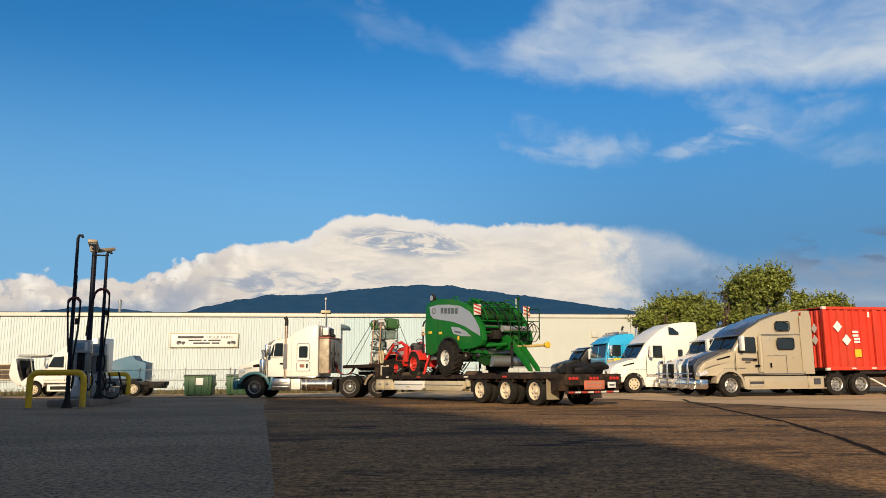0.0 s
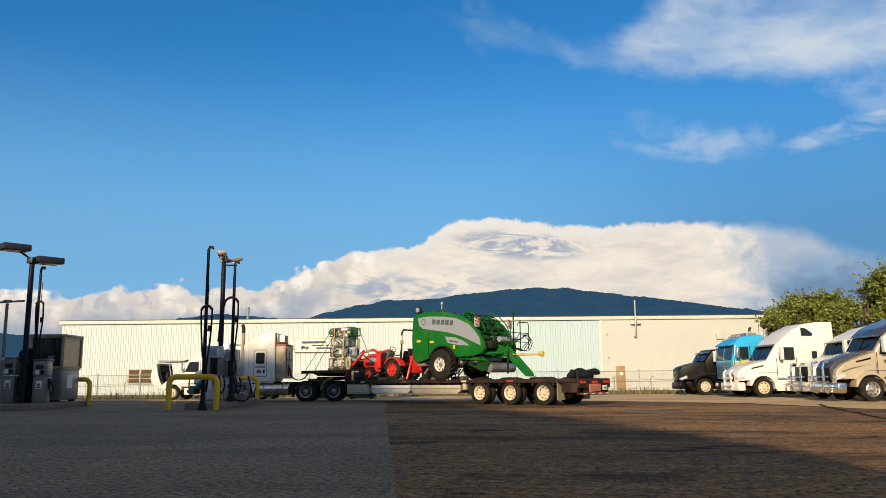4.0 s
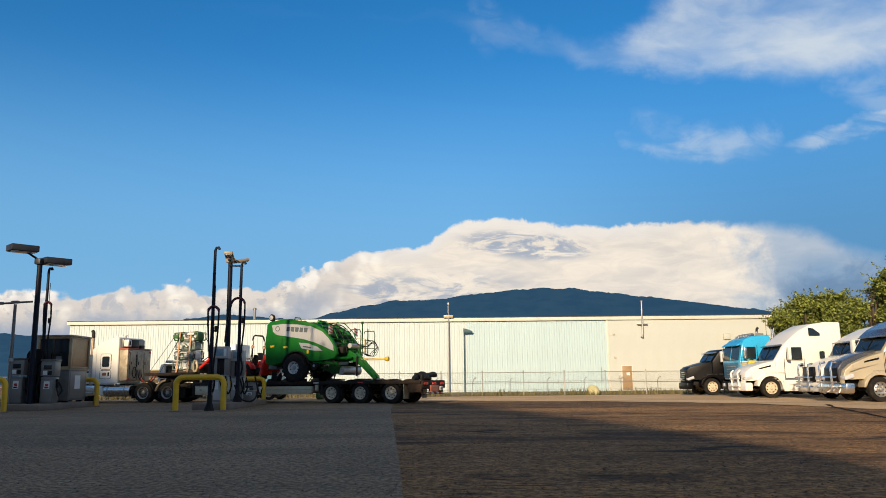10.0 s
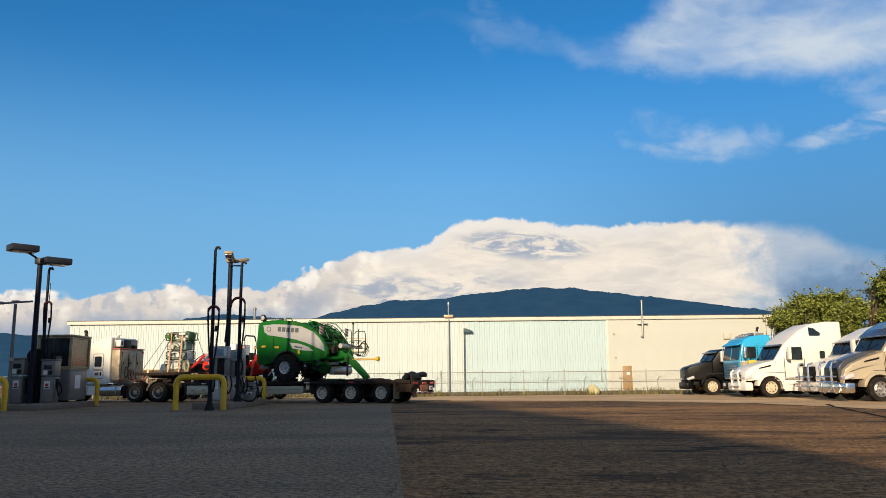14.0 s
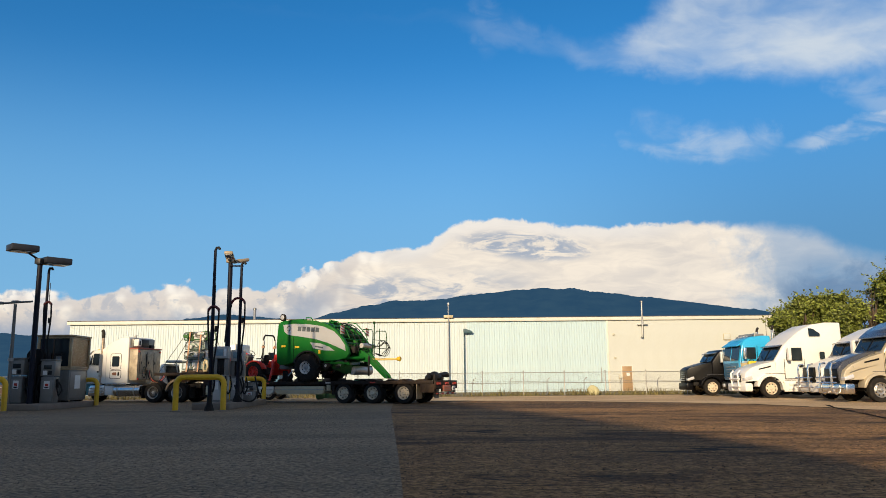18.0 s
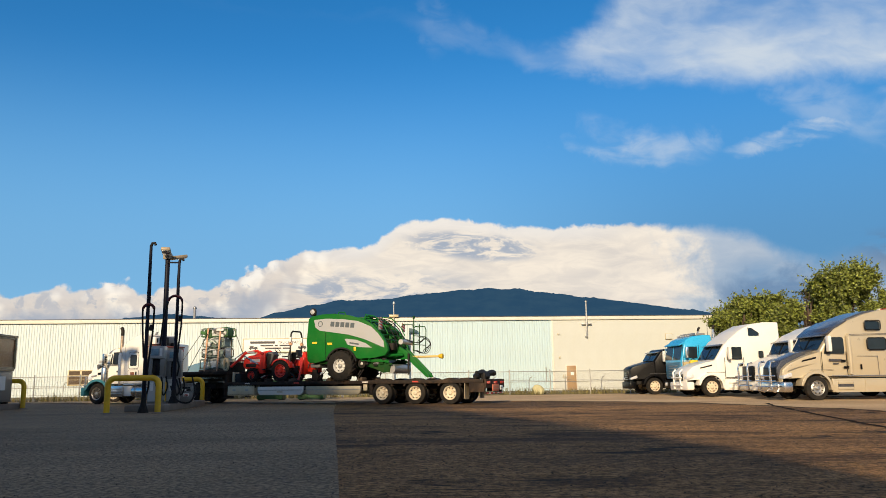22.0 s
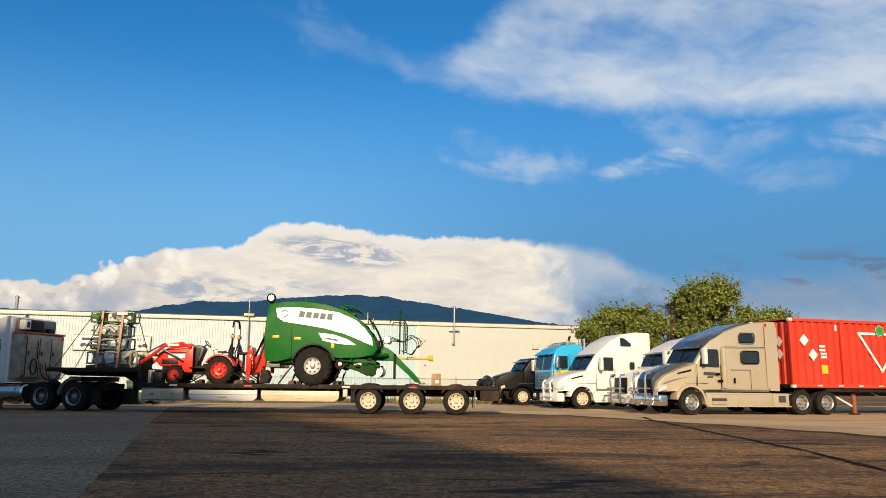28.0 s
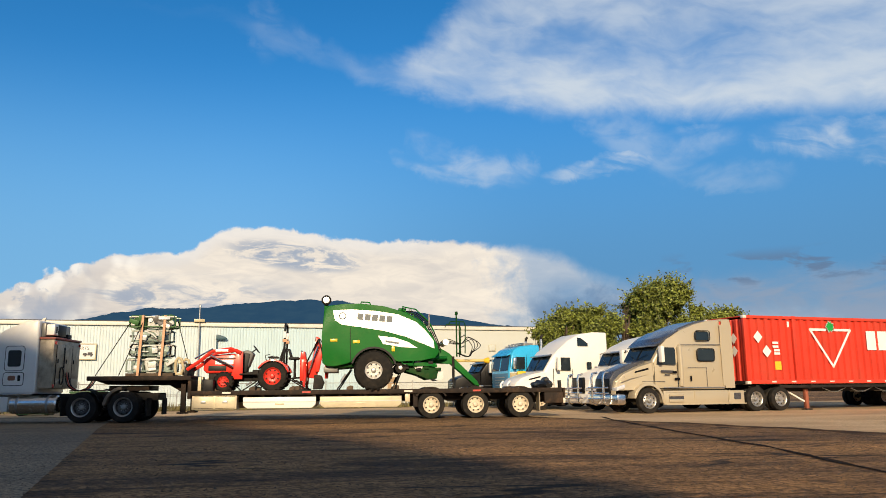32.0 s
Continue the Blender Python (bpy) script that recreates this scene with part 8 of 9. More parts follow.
# the open front: tubes, rollers, hoses
for x, z, r in ((2.30, 3.80, 0.035), (1.95, 3.40, 0.04), (1.80, 2.95, 0.045), (1.72, 3.18, 0.03), (1.52, 2.72, 0.035), (1.62, 2.30, 0.03), (2.6, 3.98, 0.03)):
    part("cross_tube", rod(bm_new(), (x, -1.1, z), (x, 1.1, z), r, 10), GREEN_PAINT, bal)
for z, r, c in ((3.35, 0.12, DARK_GREEN), (2.95, 0.10, STEEL), (2.55, 0.14, BLACK_STEEL), (1.95, 0.17, STEEL)):
    part("roller", rod(bm_new(), (2.05 - (z - 2.5) * 0.1, -0.98, z), (2.05 - (z - 2.5) * 0.1, 0.98, z), r, 14), c, bal)
for k in range(3):
    y = -0.85 + 0.85 * k
    part("front_rib", tube(bm_new(), [(2.55, y, 3.95), (2.15, y, 3.62), (1.85, y, 3.2), (1.72, y, 2.75)], 0.022, 6), GREEN_PAINT, bal)
for k in range(18):
    y = -0.82 + 0.097 * k
    part("tine", tube(bm_new(), [(1.75, y, 1.62), (1.38, y, 1.50), (1.30, y, 1.68)], 0.012, 5), STEEL, bal)
for k in range(9):
    x, z = 1.35 + 0.15 * k, 1.80 + 0.06 * ((k * 7) % 5)
    for s in (-1, 1):
        part("pickup_link", box(bm_new(), x - 0.09, x + 0.09, s * 0.94, s * (1.0 + 0.03 * (k % 3)), z - 0.05, z + 0.06, 0.015), (DARK_GREEN, GREEN_PAINT, BLACK_STEEL)[k % 3], bal)
for s in (-1, 1):
    part("chain_guard", prism(bm_new(), [(1.45, 2.02), (1.95, 2.06), (2.55, 2.02), (2.5, 1.94), (1.9, 1.92), (1.5, 1.9)], s * 1.0, s * 1.05, 0.01), GREEN_PAINT, bal)
    part("gauge_arm", tube(bm_new(), [(2.78, s * 1.0, 1.86), (2.4, s * 0.98, 2.02), (2.1, s * 0.96, 1.9)], 0.03, 6), BLACK_STEEL, bal)
    part("bolt_cap", lathe(bm_new(), [(0.0, 1.0), (0.07, 1.0), (0.07, 1.08), (0.0, 1.09)], 10, (1.62, 0, 2.28)), LAMP_YELLOW, bal)
part("pickup_reel", rod(bm_new(), (1.90, -0.86, 1.70), (1.90, 0.86, 1.70), 0.20, 14), DARK_GREEN, bal)
part("crop_roller", rod(bm_new(), (1.36, -0.88, 1.60), (1.36, 0.88, 1.60), 0.215, 24), STEEL, bal, "dull silver crop roller")
part("film_roll", rod(bm_new(), (1.02, -0.72, 2.84), (1.02, 0.55, 2.84), 0.12, 16), STRIPE_WHITE, bal, "white wrapping film roll")
part("control_box", box(bm_new(), 1.30, 1.62, 0.35, 0.75, 2.45, 2.80, 0.03), BLACK_STEEL, bal)
part("gearbox", box(bm_new(), 0.95, 1.5, -0.22, 0.22, 2.05, 2.45, 0.06), DARK_GREEN, bal)
for s in (-1, 1):
    part("drawbar", prism(bm_new(), [(1.9, 2.55), (1.2, 2.62), (0.85, 2.42), (-0.22, 1.36), (-0.30, 1.18), (-0.12, 1.20), (0.80, 2.05), (1.9, 2.05)], s * 0.12, s * 0.24, 0.02), GREEN_PAINT, bal)
    part("draw_arm", tube(bm_new(), [(1.7, s * 0.95, 2.2), (1.0, s * 0.35, 2.25)], 0.07, 8), GREEN_PAINT, bal)
part("hitch_eye", tube(bm_new(), [(-0.36 + 0.10 * math.cos(radians(a)), 0.10 * math.sin(radians(a)), 1.16) for a in range(0, 360, 30)], 0.035, 8, True), STEEL, bal)
part("drive_shaft", tube(bm_new(), [(0.95, -0.15, 2.18), (0.3, -0.2, 2.15), (-0.62, -0.24, 2.16)], 0.055, 10), SHAFT_TAN, bal, "tan guarded drive shaft")
part("shaft_bell", lathe(bm_new(), [(0.05, -0.55), (0.09, -0.60), (0.13, -0.74), (0.10, -0.78), (0.04, -0.78)], 14, (0, -0.24, 2.16), axis="x"), LAMP_YELLOW, bal, "yellow shaft guard bell")
part("jack_stand", rod(bm_new(), (0.72, 0.34, 1.32), (0.72, 0.34, 2.3), 0.05, 8), BLACK_STEEL, bal)
part("hose_post", rod(bm_new(), (0.55, 0.1, 2.3), (0.55, 0.1, 3.95), 0.03, 8), DARK_GREEN, bal)
part("hose_post", rod(bm_new(), (0.40, -0.2, 2.3), (0.40, -0.2, 3.7), 0.025, 8), DARK_GREEN, bal)
part("post_cap", lathe(bm_new(), [(0.06, 3.93), (0.06, 4.05), (0.0, 4.06)], 8, (0.55, 0.1, 0), axis="z"), DARK_GREEN, bal)
part("ladder_rail", tube(bm_new(), [(0.30, 0.7, 2.4), (0.28, 0.7, 3.45), (0.34, 0.7, 3.6), (0.85, 0.7, 3.62), (0.92, 0.7, 3.5)], 0.022, 7), DARK_GREEN, bal)
part("ladder_rail", tube(bm_new(), [(0.30, -0.7, 2.4), (0.28, -0.7, 3.45), (0.34, -0.7, 3.6), (0.85, -0.7, 3.62), (0.92, -0.7, 3.5)], 0.022, 7), DARK_GREEN, bal)
for z in (2.7, 3.1):
    part("ladder_rung", rod(bm_new(), (0.29, -0.7, z), (0.29, 0.7, z), 0.018, 6), DARK_GREEN, bal)
for k in range(4):
    y = -0.35 + 0.21 * k
    part("hydraulic_hose", tube(bm_new(), bend([(1.5, y, 2.5 + 0.05 * (k % 3)), (1.0, y, 2.82 + 0.05 * (k % 4)), (0.4, y * 0.6, 2.80), (0.12 - 0.1 * (k % 3), y * 0.8, 2.98 + 0.07 * (k % 2)), (-0.12 - 0.08 * (k % 4), y, 2.74), (-0.05, y, 2.46), (0.1, y * 0.7, 2.30), (0.5, y * 0.5, 2.45)]), 0.015, 6), BLACK_HOSE, bal)
for k in range(3):
    y = -0.5 + 0.5 * k
    part("front_hose", tube(bm_new(), bend([(2.6, y, 4.02), (2.2, y + 0.05, 3.98), (1.70, y, 3.60), (1.36, y - 0.05, 3.0), (1.22, y, 2.55)]), 0.022, 6), BLACK_HOSE, bal)
part("top_rail", tube(bm_new(), [(2.75, 0.9, 3.95), (2.70, 0.9, 4.16), (2.2, 0.9, 4.06), (1.7, 0.9, 3.6), (1.5, 0.9, 3.2)], 0.025, 7), GREEN_PAINT, bal)
part("top_rail", tube(bm_new(), [(2.75, -0.9, 3.95), (2.70, -0.9, 4.16), (2.2, -0.9, 4.06), (1.7, -0.9, 3.6), (1.5, -0.9, 3.2)], 0.025, 7), GREEN_PAINT, bal)
part("top_valve", box(bm_new(), 2.55, 2.85, 0.35, 0.75, 4.0, 4.12, 0.03), GREEN_PAINT, bal)
part("top_handle", tube(bm_new(), [(4.3, 0.7, 4.2), (4.25, 0.7, 4.36), (3.95, 0.7, 4.34), (3.85, 0.7, 4.18)], 0.028, 7), GREEN_PAINT, bal)
for s in (-1, 1):
    part("cylinder", rod(bm_new(), (5.2, s * 0.55, 4.24), (4.5, s * 0.6, 4.28), 0.035, 8), BLACK_STEEL, bal)
part("top_wheel", lathe(bm_new(), [(0.05, -0.06), (0.15, -0.07), (0.185, -0.03), (0.185, 0.03), (0.15, 0.07), (0.05, 0.06)], 20, (5.56, 0.92, 4.40)), RUBBER, bal)
part("top_wheel_rim", lathe(bm_new(), [(0.0, -0.075), (0.12, -0.075), (0.12, 0.075), (0.0, 0.085)], 18, (5.56, 0.92, 4.40)), STRIPE_WHITE, bal)
part("top_wheel_bracket", box(bm_new(), 5.48, 5.64, 0.72, 0.86, 4.02, 4.44, 0.02), GREEN_PAINT, bal)

# the small red tractor with a loader
rt = load("compact_tractor", "small red tractor with front loader, chained to the deck", "tractor", pose(0, 0, 0))
part("hood", prism(bm_new(), [(8.70, 1.75), (8.70, 2.34), (9.0, 2.46), (9.7, 2.40), (10.04, 2.26), (10.10, 1.86), (9.95, 1.72)], -0.30, 0.30, 0.06), RED_PAINT, rt)
part("engine_block", box(bm_new(), 8.1, 9.9, -0.22, 0.22, 1.42, 1.78, 0.04), BLACK_STEEL, rt)
part("transmission", box(bm_new(), 7.1, 8.3, -0.26, 0.26, 1.45, 1.85, 0.05), BLACK_STEEL, rt)
part("floor_plate", box(bm_new(), 7.9, 8.72, -0.58, 0.58, 1.66, 1.71, 0.01), BLACK_STEEL, rt)
part("dash", prism(bm_new(), [(8.50, 1.75), (8.38, 2.45), (8.68, 2.52), (8.70, 1.75)], -0.25, 0.25, 0.03), PLASTIC_BLACK, rt)
part("dash_shroud", prism(bm_new(), arc(8.52, 2.28, 0.30, 150, -30, 10) + [(8.70, 1.95), (8.44, 1.95)], -0.24, 0.24, 0.03), mat("grey_plastic", (0.09, 0.09, 0.09), 0.5, 0, 0.1, 5), rt)
part("steering_column", rod(bm_new(), (8.45, 0, 2.45), (8.22, 0, 2.62), 0.025, 8), PLASTIC_BLACK, rt)
sw = bm_new()
tube(sw, [(8.20 + 0.10 * math.cos(radians(a)), 0.19 * math.sin(radians(a)), 2.63 + 0.13 * math.cos(radians(a))) for a in range(0, 360, 24)], 0.018, 6, True)
part("steering_wheel", sw, PLASTIC_BLACK, rt)
part("seat", box(bm_new(), 7.30, 7.75, -0.24, 0.24, 1.98, 2.10, 0.04), PLASTIC_BLACK, rt)
part("seat_back", prism(bm_new(), [(7.36, 2.06), (7.24, 2.52), (7.16, 2.52), (7.26, 2.06)], -0.22, 0.22, 0.03), PLASTIC_BLACK, rt)
part("roll_bar", tube(bm_new(), [(7.12, -0.50, 1.75), (7.10, -0.50, 3.30), (7.10, -0.44, 3.46), (7.10, -0.34, 3.55), (7.10, 0.34, 3.55), (7.10, 0.44, 3.46), (7.10, 0.50, 3.30), (7.12, 0.50, 1.75)], 0.042, 8), PLASTIC_BLACK, rt)
for s in (-1, 1):
    part("fold_joint", box(bm_new(), 7.02, 7.18, s * 0.50 - 0.06, s * 0.50 + 0.06, 2.86, 2.98, 0.015), STRAP, rt)
    part("reflector", box(bm_new(), 7.05, 7.15, s * 0.50 - 0.052, s * 0.50 + 0.052, 3.02, 3.26, 0.01), PAPER, rt)
    part("bar_brace", tube(bm_new(), [(7.16, s * 0.48, 1.9), (7.24, s * 0.48, 2.3), (7.12, s * 0.49, 2.7)], 0.025, 6), BLACK_STEEL, rt)
    part("armrest", box(bm_new(), 7.36, 7.72, s * 0.27, s * 0.33, 2.28, 2.34, 0.015), PLASTIC_BLACK, rt)
    part("hood_stripe", box(bm_new(), 8.80, 9.9, s * 0.302, s * 0.308, 2.26, 2.30), PLASTIC_BLACK, rt)
for s in (-1, 1):
    wheel(rt, 7.50, s * 0.62, DZ + 0.52, 0.52, 0.34, RIM_RED, s, False, 18)
    wheel(rt, 9.28, s * 0.58, DZ + 0.335, 0.335, 0.24, RIM_RED, s, False, 14)
    part("fender", prism(bm_new(), arc(7.50, DZ + 0.52, 0.62, 165, 28, 12) + arc(7.50, DZ + 0.52, 0.57, 28, 165, 12), s * 0.40, s * 0.80, 0.01), RED_PAINT, rt)
    part("fender_side", prism(bm_new(), arc(7.50, DZ + 0.52, 0.60, 150, 40, 8) + [(7.9, 1.85), (7.2, 1.85)], s * 0.38, s * 0.41), RED_PAINT, rt)
    part("loader_tower", prism(bm_new(), [(8.62, 1.5), (8.62, 2.50), (8.86, 2.56), (8.92, 1.95), (9.1, 1.5)], s * 0.40, s * 0.50, 0.01), RED_PAINT, rt)
    part("loader_arm", tube(bm_new(), [(8.70, s * 0.52, 2.46), (9.05, s * 0.54, 2.62), (9.75, s * 0.56, 2.52), (10.15, s * 0.56, 2.18), (10.62, s * 0.56, 1.86)], 0.072, 6), RED_PAINT, rt)
    part("loader_ram", rod(bm_new(), (8.95, s * 0.56, 1.95), (9.8, s * 0.57, 2.38), 0.035, 8), CHROME, rt)
    part("tilt_ram", rod(bm_new(), (9.7, s * 0.60, 2.62), (10.35, s * 0.60, 2.26), 0.03, 8), CHROME, rt)
    part("headlight", box(bm_new(), 10.02, 10.09, s * 0.12, s * 0.26, 2.02, 2.14, 0.02), LENS, rt)
    part("hood_decal", box(bm_new(), 9.0, 9.65, s * 0.301, s * 0.306, 2.06, 2.22), STRIPE_WHITE, rt)
    part("hood_vent", box(bm_new(), 9.25, 9.90, s * 0.301, s * 0.310, 1.82, 2.00, 0.01), PLASTIC_BLACK, rt)
    part("arm_decal", box(bm_new(), 9.15, 9.60, s * 0.625, s * 0.632, 2.52, 2.60), STRIPE_WHITE, rt)
    part("lower_link", tube(bm_new(), [(7.1, s * 0.25, 1.5), (6.5, s * 0.38, 1.55)], 0.03, 6), BLACK_STEEL, rt)
    part("grab_handle", tube(bm_new(), [(7.75, s * 0.6, 2.18), (7.8, s * 0.6, 2.36), (7.62, s * 0.6, 2.40)], 0.016, 6), PLASTIC_BLACK, rt)
part("loader_cross", rod(bm_new(), (10.15, -0.56, 2.16), (10.15, 0.56, 2.16), 0.05, 8), RED_PAINT, rt)
part("quick_coupler", prism(bm_new(), [(10.60, 1.60), (10.74, 1.62), (10.66, 2.1), (10.54, 2.08)], -0.6, 0.6, 0.01), BLACK_STEEL, rt)
part("front_axle", rod(bm_new(), (9.28, -0.5, DZ + 0.335), (9.28, 0.5, DZ + 0.335), 0.06, 8), BLACK_STEEL, rt)
part("rear_axle", rod(bm_new(), (7.5, -0.5, DZ + 0.52), (7.5, 0.5, DZ + 0.52), 0.09, 8), BLACK_STEEL, rt)

dig = load("digger_attachment", "red three-point digger attachment with seat and levers", "attachment", pose(0, 0, 0))
part("main_frame", box(bm_new(), 6.28, 6.52, -0.55, 0.55, 1.42, 2.24, 0.03), RED_PAINT, dig)
part("mast", prism(bm_new(), [(6.30, 1.55), (5.92, 1.50), (5.78, 2.3), (5.82, 3.05), (5.98, 3.10), (6.06, 2.2), (6.34, 2.1)], -0.16, 0.16, 0.03), RED_PAINT, dig)
part("boom", prism(bm_new(), [(5.98, 2.2), (5.70, 2.9), (5.60, 2.86), (5.82, 1.75), (5.96, 1.75)], 0.20, 0.36, 0.02), RED_PAINT, dig)
part("ram", rod(bm_new(), (6.22, 0.28, 1.7), (5.86, 0.28, 2.72), 0.035, 8), CHROME, dig)
for s in (-1, 1):
    part("stabiliser", tube(bm_new(), [(6.34, s * 0.55, 2.1), (6.30, s * 0.8, 1.6), (6.36, s * 0.9, 1.12)], 0.055, 8), RED_PAINT, dig)
    part("stabiliser_foot", box(bm_new(), 6.2, 6.5, s * 0.9 - 0.14, s * 0.9 + 0.14, DZ, DZ + 0.05, 0.01), BLACK_STEEL, dig)
part("dipper", prism(bm_new(), [(5.66, 2.84), (5.56, 2.92), (5.44, 2.0), (5.48, 1.5), (5.60, 1.5), (5.60, 2.0)], 0.18, 0.34, 0.015), RED_PAINT, dig)
part("dipper_ram", rod(bm_new(), (5.84, 0.40, 2.95), (5.58, 0.36, 2.05), 0.035, 8), CHROME, dig)
part("control_tower", prism(bm_new(), [(6.30, 2.24), (6.54, 2.24), (6.50, 2.50), (6.36, 2.52)], -0.34, 0.34, 0.02), RED_PAINT, dig)
for y in (-0.1, 0.0, 0.1):
    part("boom_hose", tube(bm_new(), bend([(6.32, y, 2.1), (6.1, y + 0.2, 2.5), (5.84, y + 0.3, 2.98), (5.66, y + 0.3, 2.7)]), 0.018, 6), BLACK_HOSE, dig)
part("operator_seat", box(bm_new(), 6.58, 6.98, -0.22, 0.22, 2.22, 2.32, 0.04), PLASTIC_BLACK, dig)
part("operator_seat_back", prism(bm_new(), [(6.92, 2.30), (7.02, 2.62), (6.94, 2.64), (6.84, 2.32)], -0.2, 0.2, 0.03), PLASTIC_BLACK, dig)
part("seat_post", rod(bm_new(), (6.75, 0, 1.5), (6.75, 0, 2.22), 0.05, 8), BLACK_STEEL, dig)
for y in (-0.18, -0.06, 0.06, 0.18):
    part("lever", rod(bm_new(), (6.42, y, 2.24), (6.50, y, 2.56), 0.012, 6), BLACK_STEEL, dig)
part("bucket", prism(bm_new(), [(6.05, 1.10), (5.72, 1.10), (5.62, 1.35), (5.74, 1.62), (6.0, 1.66)], -0.22, 0.22, 0.02), BLACK_STEEL, dig)

# the strapped stack on the upper deck
stk = load("strapped_bundles", "tall stack of wrapped green and grey machine parts under orange straps", "bundle", pose(0, 0, 0))
rg = random.Random(11)
U = 1.632
part("pallet", box(bm_new(), 11.18, 12.88, -0.62, 0.30, U, U + 0.12, 0.01), DECK_WOOD, stk)
tiers = [(U + 0.13, 0.56), (U + 0.72, 0.50), (U + 1.25, 0.50), (U + 1.78, 0.50)]
for k, (z, h) in enumerate(tiers):
    x0, x1 = ((11.16, 12.90), (11.30, 12.80), (11.36, 12.74), (11.18, 12.86))[k]
    tone = BUNDLE_TOP if k == 3 else BUNDLE
    for j in range(3):                                        # wrapped bales side by side
        xa = x0 + 0.14 + (x1 - x0 - 0.28) * j / 3
        xb = xa + (x1 - x0 - 0.28) / 3 - 0.03
        b = bm_new()
        box(b, xa, xb, -0.54, 0.19, z - 0.01, z + h + 0.01, 0.09)
        bmesh.ops.subdivide_edges(b, edges=b.edges, cuts=2, use_grid_fill=True)
        for v in b.verts:
            v.co += Vector((noise.noise(v.co * 4.0), noise.noise(v.co * 4.0 + Vector((9, 0, 0))), noise.noise(v.co * 4.0 + Vector((0, 7, 0))))) * 0.06
        part("wrapped_bale", b, WRAP if (j + k) % 3 == 1 else tone, stk)
    for y in (-0.50, 0.20):                                    # the tube frames that stick out at both ends
        for xe, d in ((x0, -1), (x1, 1)):
            zc, hz = z + h * 0.5, h * 0.42
            loop = [(xe - d * 0.30, y, zc - hz), (xe - d * 0.08, y, zc - hz), (xe - d * 0.02, y, zc - hz * 0.7), (xe - d * 0.02, y, zc + hz * 0.7), (xe - d * 0.08, y, zc + hz), (xe - d * 0.30, y, zc + hz)]
            part("end_loop", tube(bm_new(), loop, 0.032, 7), BUNDLE_TOP if k == 3 else BLACK_PAINT if k % 2 else BUNDLE, stk)
        for f in (0.12, 0.86):
            part("bar", tube(bm_new(), [(x0 - 0.02, y, z + h * f), (x1 + 0.02, y, z + h * f)], 0.028, 7), tone if f < 0.5 else STEEL, stk)
    for j in range(9):                                         # loose fittings tied to the face
        x, zz = rg.uniform(x0 + 0.1, x1 - 0.1), z + h * rg.uniform(0.2, 0.8)
        m = Matrix.Translation((x, rg.uniform(0.16, 0.26), zz)) @ Euler((rg.uniform(-0.3, 0.3), rg.uniform(-0.5, 0.5), rg.uniform(-0.3, 0.3))).to_matrix().to_4x4()
        b = bm_new()
        kind = rg.random()
        if kind < 0.4:
            w, d, e = rg.uniform(0.08, 0.22), rg.uniform(0.04, 0.08), rg.uniform(0.05, 0.12)
            box(b, -w, w, -d, d, -e, e, 0.025, m)
        elif kind < 0.75:
            tube(b, [m @ Vector((-0.24, 0, 0)), m @ Vector((0, 0.03, 0.05)), m @ Vector((0.26, 0, 0))], rg.uniform(0.025, 0.05), 8)
        else:
            r = rg.uniform(0.07, 0.13)
            lathe(b, [(r * 0.4, -0.04), (r, -0.04), (r, 0.04), (r * 0.4, 0.04)], 14, axis="y")
            bmesh.ops.transform(b, matrix=m, verts=b.verts)
        part("fitting", b, rg.choice((WRAP, WRAP, BUNDLE_TOP if k == 3 else BUNDLE, PUMP_GREY)), stk)
top = U + 2.30
for x in (11.62, 12.42):
    for yt, yd in ((0.30, 0.42), (-0.62, -0.74)):
        b = bm_new()
        lo, hi = Vector((x, yd, U + 0.02)), Vector((x - 0.06, yt, top - 0.05))
        w = Vector((0.045, 0, 0))
        up = Vector((0, 0.008, 0.004))
        q = [b.verts.new(v) for v in (lo - w, lo + w, hi + w, hi - w)] + [b.verts.new(v + up) for v in (lo - w, lo + w, hi + w, hi - w)]
        for f in ((0, 1, 2, 3), (7, 6, 5, 4), (0, 4, 5, 1), (1, 5, 6, 2), (2, 6, 7, 3), (3, 7, 4, 0)):
            b.faces.new([q[i] for i in f])
        part("strap", b, STRAP, stk)
    part("strap", box(bm_new(), x - 0.105, x - 0.015, -0.60, 0.28, top - 0.045, top - 0.035), STRAP, stk)
for x, dx, y in ((12.70, 0.95, 1.2), (12.30, 0.55, 1.2), (11.30, -0.5, -1.2)):
    part("tie_rope", rod(bm_new(), (x, 0.2 if y > 0 else -0.5, top - 0.08), (x + dx, y, U + 0.02), 0.016, 6), BLACK_HOSE, stk)

fork = load("fork_frame", "pale cream steel fork frame standing on the upper deck", "frame", pose(0, 0, 0))
for s in (-1, 1):
    b = bm_new()
    tube(b, [(10.98, s * 0.6, U + 0.06), (10.82, s * 0.6, U + 0.07), (10.74, s * 0.6, U + 0.30), (10.82, s * 0.6, U + 0.62), (10.94, s * 0.6, U + 0.66), (11.02, s * 0.6, U + 0.55), (11.03, s * 0.6, U + 0.2)], 0.055, 8, True)
    part("upright", b, TAN_PAINT, fork)
part("bar", box(bm_new(), 10.86, 10.96, -0.55, 0.55, U + 0.46, U + 0.56, 0.01), BOX_CREAM, fork)
part("bar", box(bm_new(), 10.82, 10.92, -0.55, 0.55, U + 0.06, U + 0.16, 0.01), BOX_CREAM, fork)

rack = load("chain_rack", "cream chain rack with dark tyres against the deck step", "rack", pose(0, 0, 0))
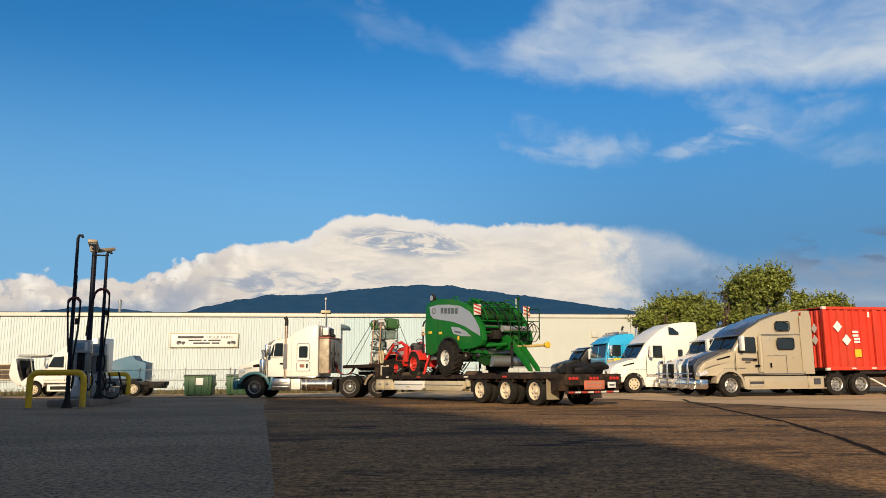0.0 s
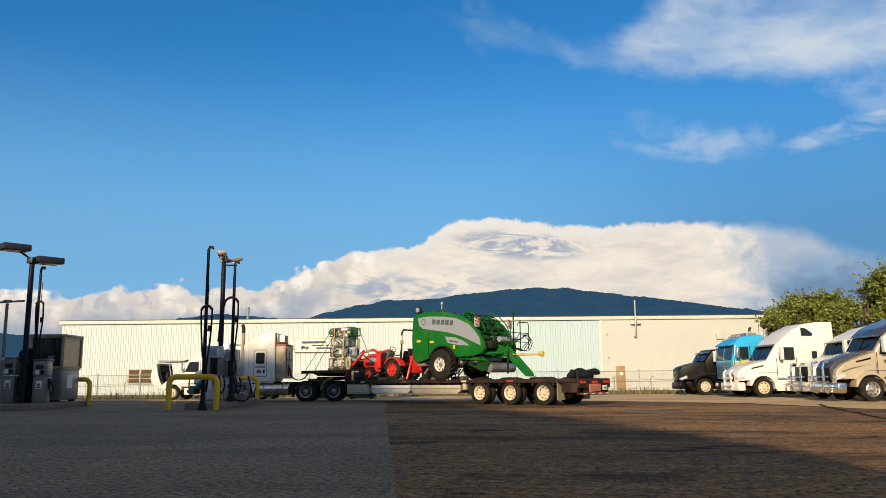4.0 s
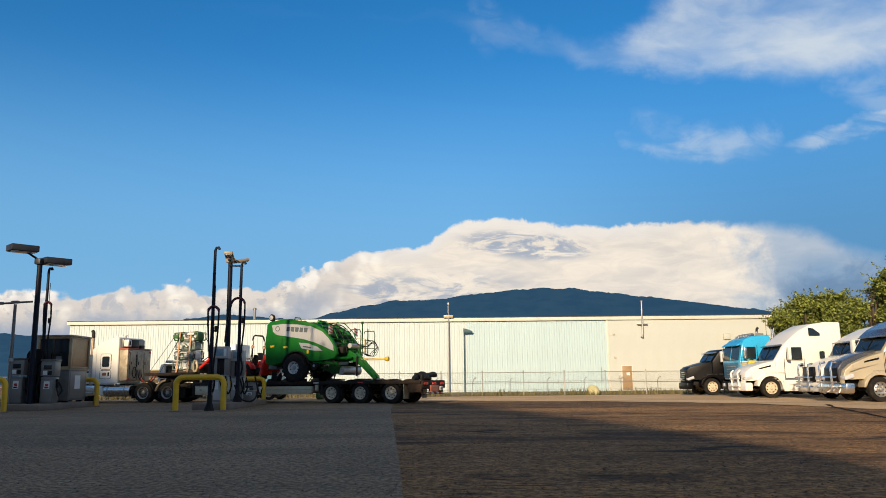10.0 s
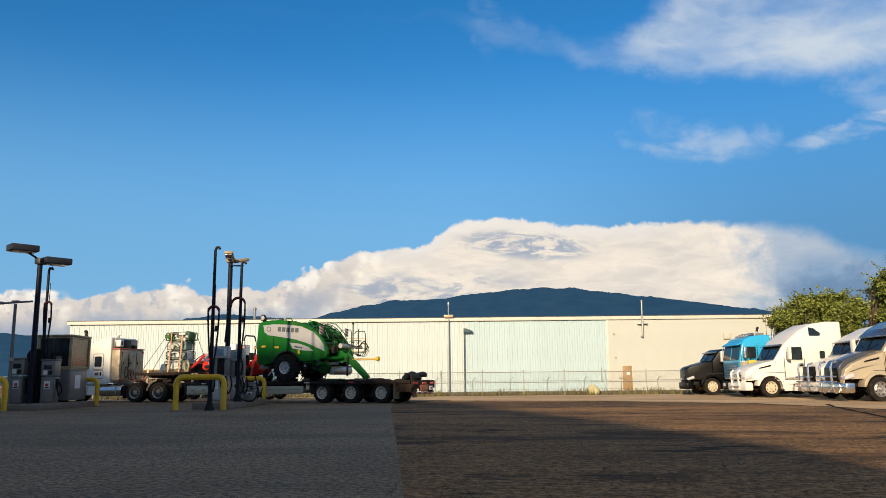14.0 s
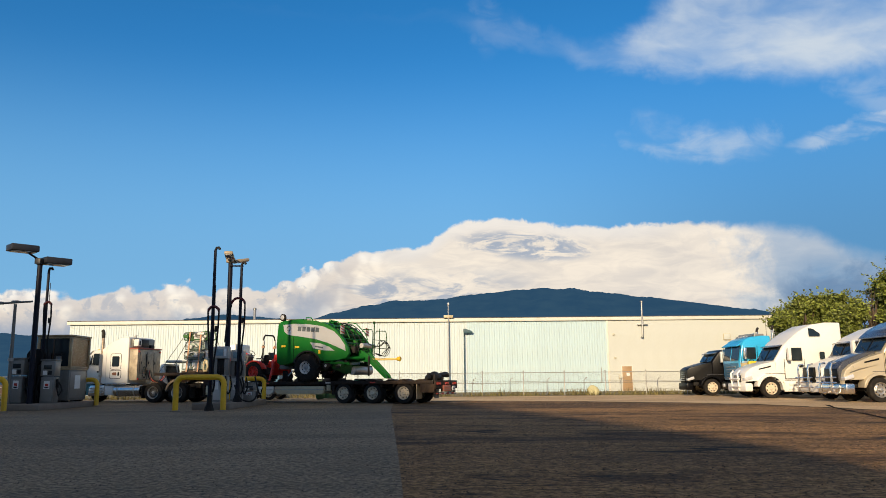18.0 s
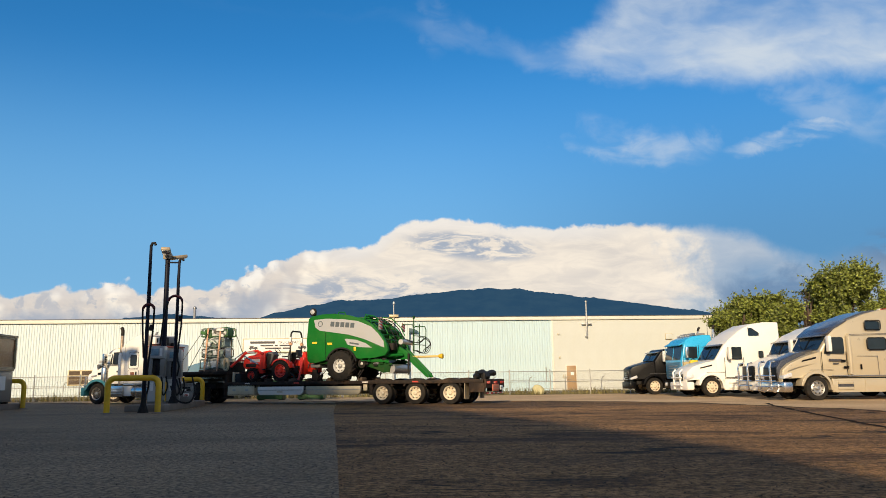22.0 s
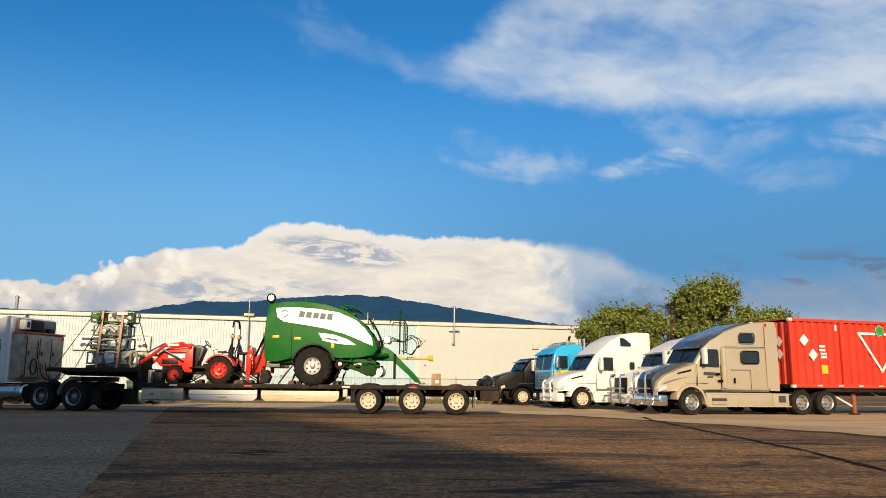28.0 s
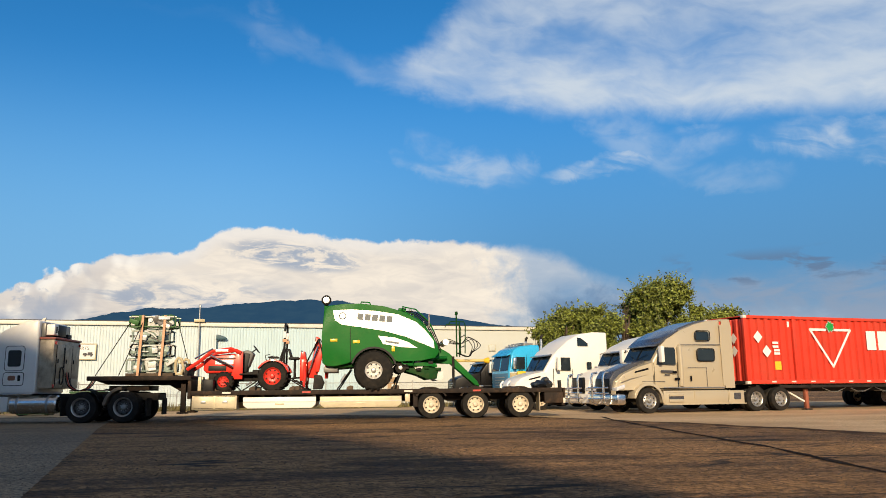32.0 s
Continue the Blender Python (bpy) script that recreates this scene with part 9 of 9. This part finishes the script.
for y in (0.75, 1.05, -0.75, -1.05):
    part("post", box(bm_new(), 9.98, 10.10, y - 0.05, y + 0.05, DZ, DZ + 0.50, 0.01), BOX_CREAM, rack)
for s in (-1, 1):
    part("plate", box(bm_new(), 10.02, 10.06, s * 0.7, s * 1.1, DZ + 0.30, DZ + 0.46, 0.01), BOX_CREAM, rack)
    part("bin", box(bm_new(), 9.55, 9.92, s * 0.75, s * 1.12, DZ, DZ + 0.42, 0.03), PLASTIC_BLACK, rack)

# chains and blocks that hold the machines down
for k, (x0, x1, z1, y) in enumerate(((6.2, 6.9, 1.5, 1.15), (8.5, 8.0, 1.45, 1.15), (8.9, 9.2, 1.40, 1.15), (5.1, 4.6, 1.85, 1.18), (3.0, 2.75, 1.7, 1.18))):
    for s in (-1, 1):
        c = load("tie_down_chain", "taut dark steel tie-down chain with a lever binder", "chain", pose(0, 0, 0), "tie-down chains")
        part("chain", rod(bm_new(), (x0, s * y, DZ + 0.01), (x1, s * (y - 0.35), z1), 0.024, 6), BLACK_STEEL, c)
        part("binder", rod(bm_new(), (x0 + 0.25 * (x1 - x0), s * (y - 0.02), DZ + 0.1 + 0.25 * (z1 - DZ)), (x0 + 0.6 * (x1 - x0), s * (y - 0.15), DZ + 0.1 + 0.6 * (z1 - DZ)), 0.035, 6), STEEL if k % 2 else BLACK_STEEL, c)
for x in (8.2, 6.75, 6.6, 4.66, 2.95, 9.75):
    for s in (-1, 1):
        c = load("wheel_chock", "rough timber block wedged on the deck", "wood block", pose(0, 0, 0), "timber blocks")
        b = bm_new()
        prism(b, [(x - 0.12, DZ), (x + 0.12, DZ), (x + 0.10, DZ + 0.10), (x - 0.04, DZ + 0.16), (x - 0.12, DZ + 0.14)], s * 0.5, s * 0.95, 0.01)
        part("block", b, DECK_WOOD, c)
tarp = load("rolled_tarp", "black rolled tarpaulins heaped on the trailer tail", "tarpaulin", pose(0, 0, 0))
for k, (x, y, z, r) in enumerate(((-2.75, 0.55, 1.20, 0.15), (-2.95, 0.0, 1.22, 0.17), (-2.7, -0.6, 1.2, 0.15), (-2.85, 0.3, 1.36, 0.13), (-3.0, -0.5, 1.34, 0.13))):
    b = bm_new()
    pts = [(x + 0.06 * math.sin(k + i), y - 0.5 + 0.2 * i, z - 0.0 + 0.03 * math.sin(2.1 * i + k)) for i in range(6)]
    tube(b, pts, [r * 0.5, r, r * 0.9, r * 1.05, r * 0.92, r * 0.5], 10)
    for v in b.verts:
        v.co += Vector((0, 0, 0.05 * noise.noise(v.co * 6)))
        v.co.z = max(v.co.z, DZ)
    part("roll", b, PLASTIC_BLACK, tarp)
part("frame_leg", box(bm_new(), -3.3, -3.2, 0.9, 1.1, DZ, DZ + 0.28, 0.01), BLACK_STEEL, tarp)


# ---- everything that moves ----
def glide(rows, t, k):
    """A smooth value between keyed rows."""
    ts = [r[0] for r in rows]
    vs = [r[k] for r in rows]
    n = len(ts)
    i = min(max(0, int(np.searchsorted(ts, t, side="right")) - 1), n - 2)
    slope = [0.0] * n
    for j in (i, i + 1):
        a, b = max(0, j - 1), min(n - 1, j + 1)
        slope[j] = (vs[b] - vs[a]) / (ts[b] - ts[a])
    h = ts[i + 1] - ts[i]
    u = (t - ts[i]) / h
    return (2 * u ** 3 - 3 * u ** 2 + 1) * vs[i] + (u ** 3 - 2 * u ** 2 + u) * h * slope[i] + (3 * u ** 2 - 2 * u ** 3) * vs[i + 1] + (u ** 3 - u ** 2) * h * slope[i + 1]


def trailer_pose(t):
    return pose(glide(TRAILER_ROWS, t, 1), glide(TRAILER_ROWS, t, 2), 0, 0, 0, glide(TRAILER_ROWS, t, 3))


def tow_pose(t):
    k = trailer_pose(t) @ Vector((KINGPIN, 0, 0))
    return pose(k.x + glide(TOW_ROWS, t, 2), k.y, 0, 0, 0, glide(TOW_ROWS, t, 1))


def motions():
    steps = [0.25 * k for k in range(129)]
    halves = steps[::2]
    walk(trl, [(t, trailer_pose(t)) for t in halves])
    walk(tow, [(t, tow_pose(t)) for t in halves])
    for t, m in LOAD:
        walk(t, [(s, trailer_pose(s) @ m) for s in halves])
    # how far each body has rolled along its own heading
    travel = {}
    for name, at in (("trailer", trailer_pose), ("tow", tow_pose)):
        d, total, last = [], 0.0, None
        for t in steps:
            m = at(t)
            if last is not None:
                total += (m.translation - last.translation).dot(m.to_3x3() @ Vector((1, 0, 0)))
            d.append(total)
            last = m
        travel[name] = d
    for ob, (x, y, z), r, name, s in SPIN:
        walk(ob, [(t, pose(x, y, z, 0, math.degrees(d / r) * 1.0, 0) @ (pose(0, 0, 0) if s > 0 else pose(0, 0, 0, 0, 0, 180))) for t, d in zip(steps, travel[name])])


motions()
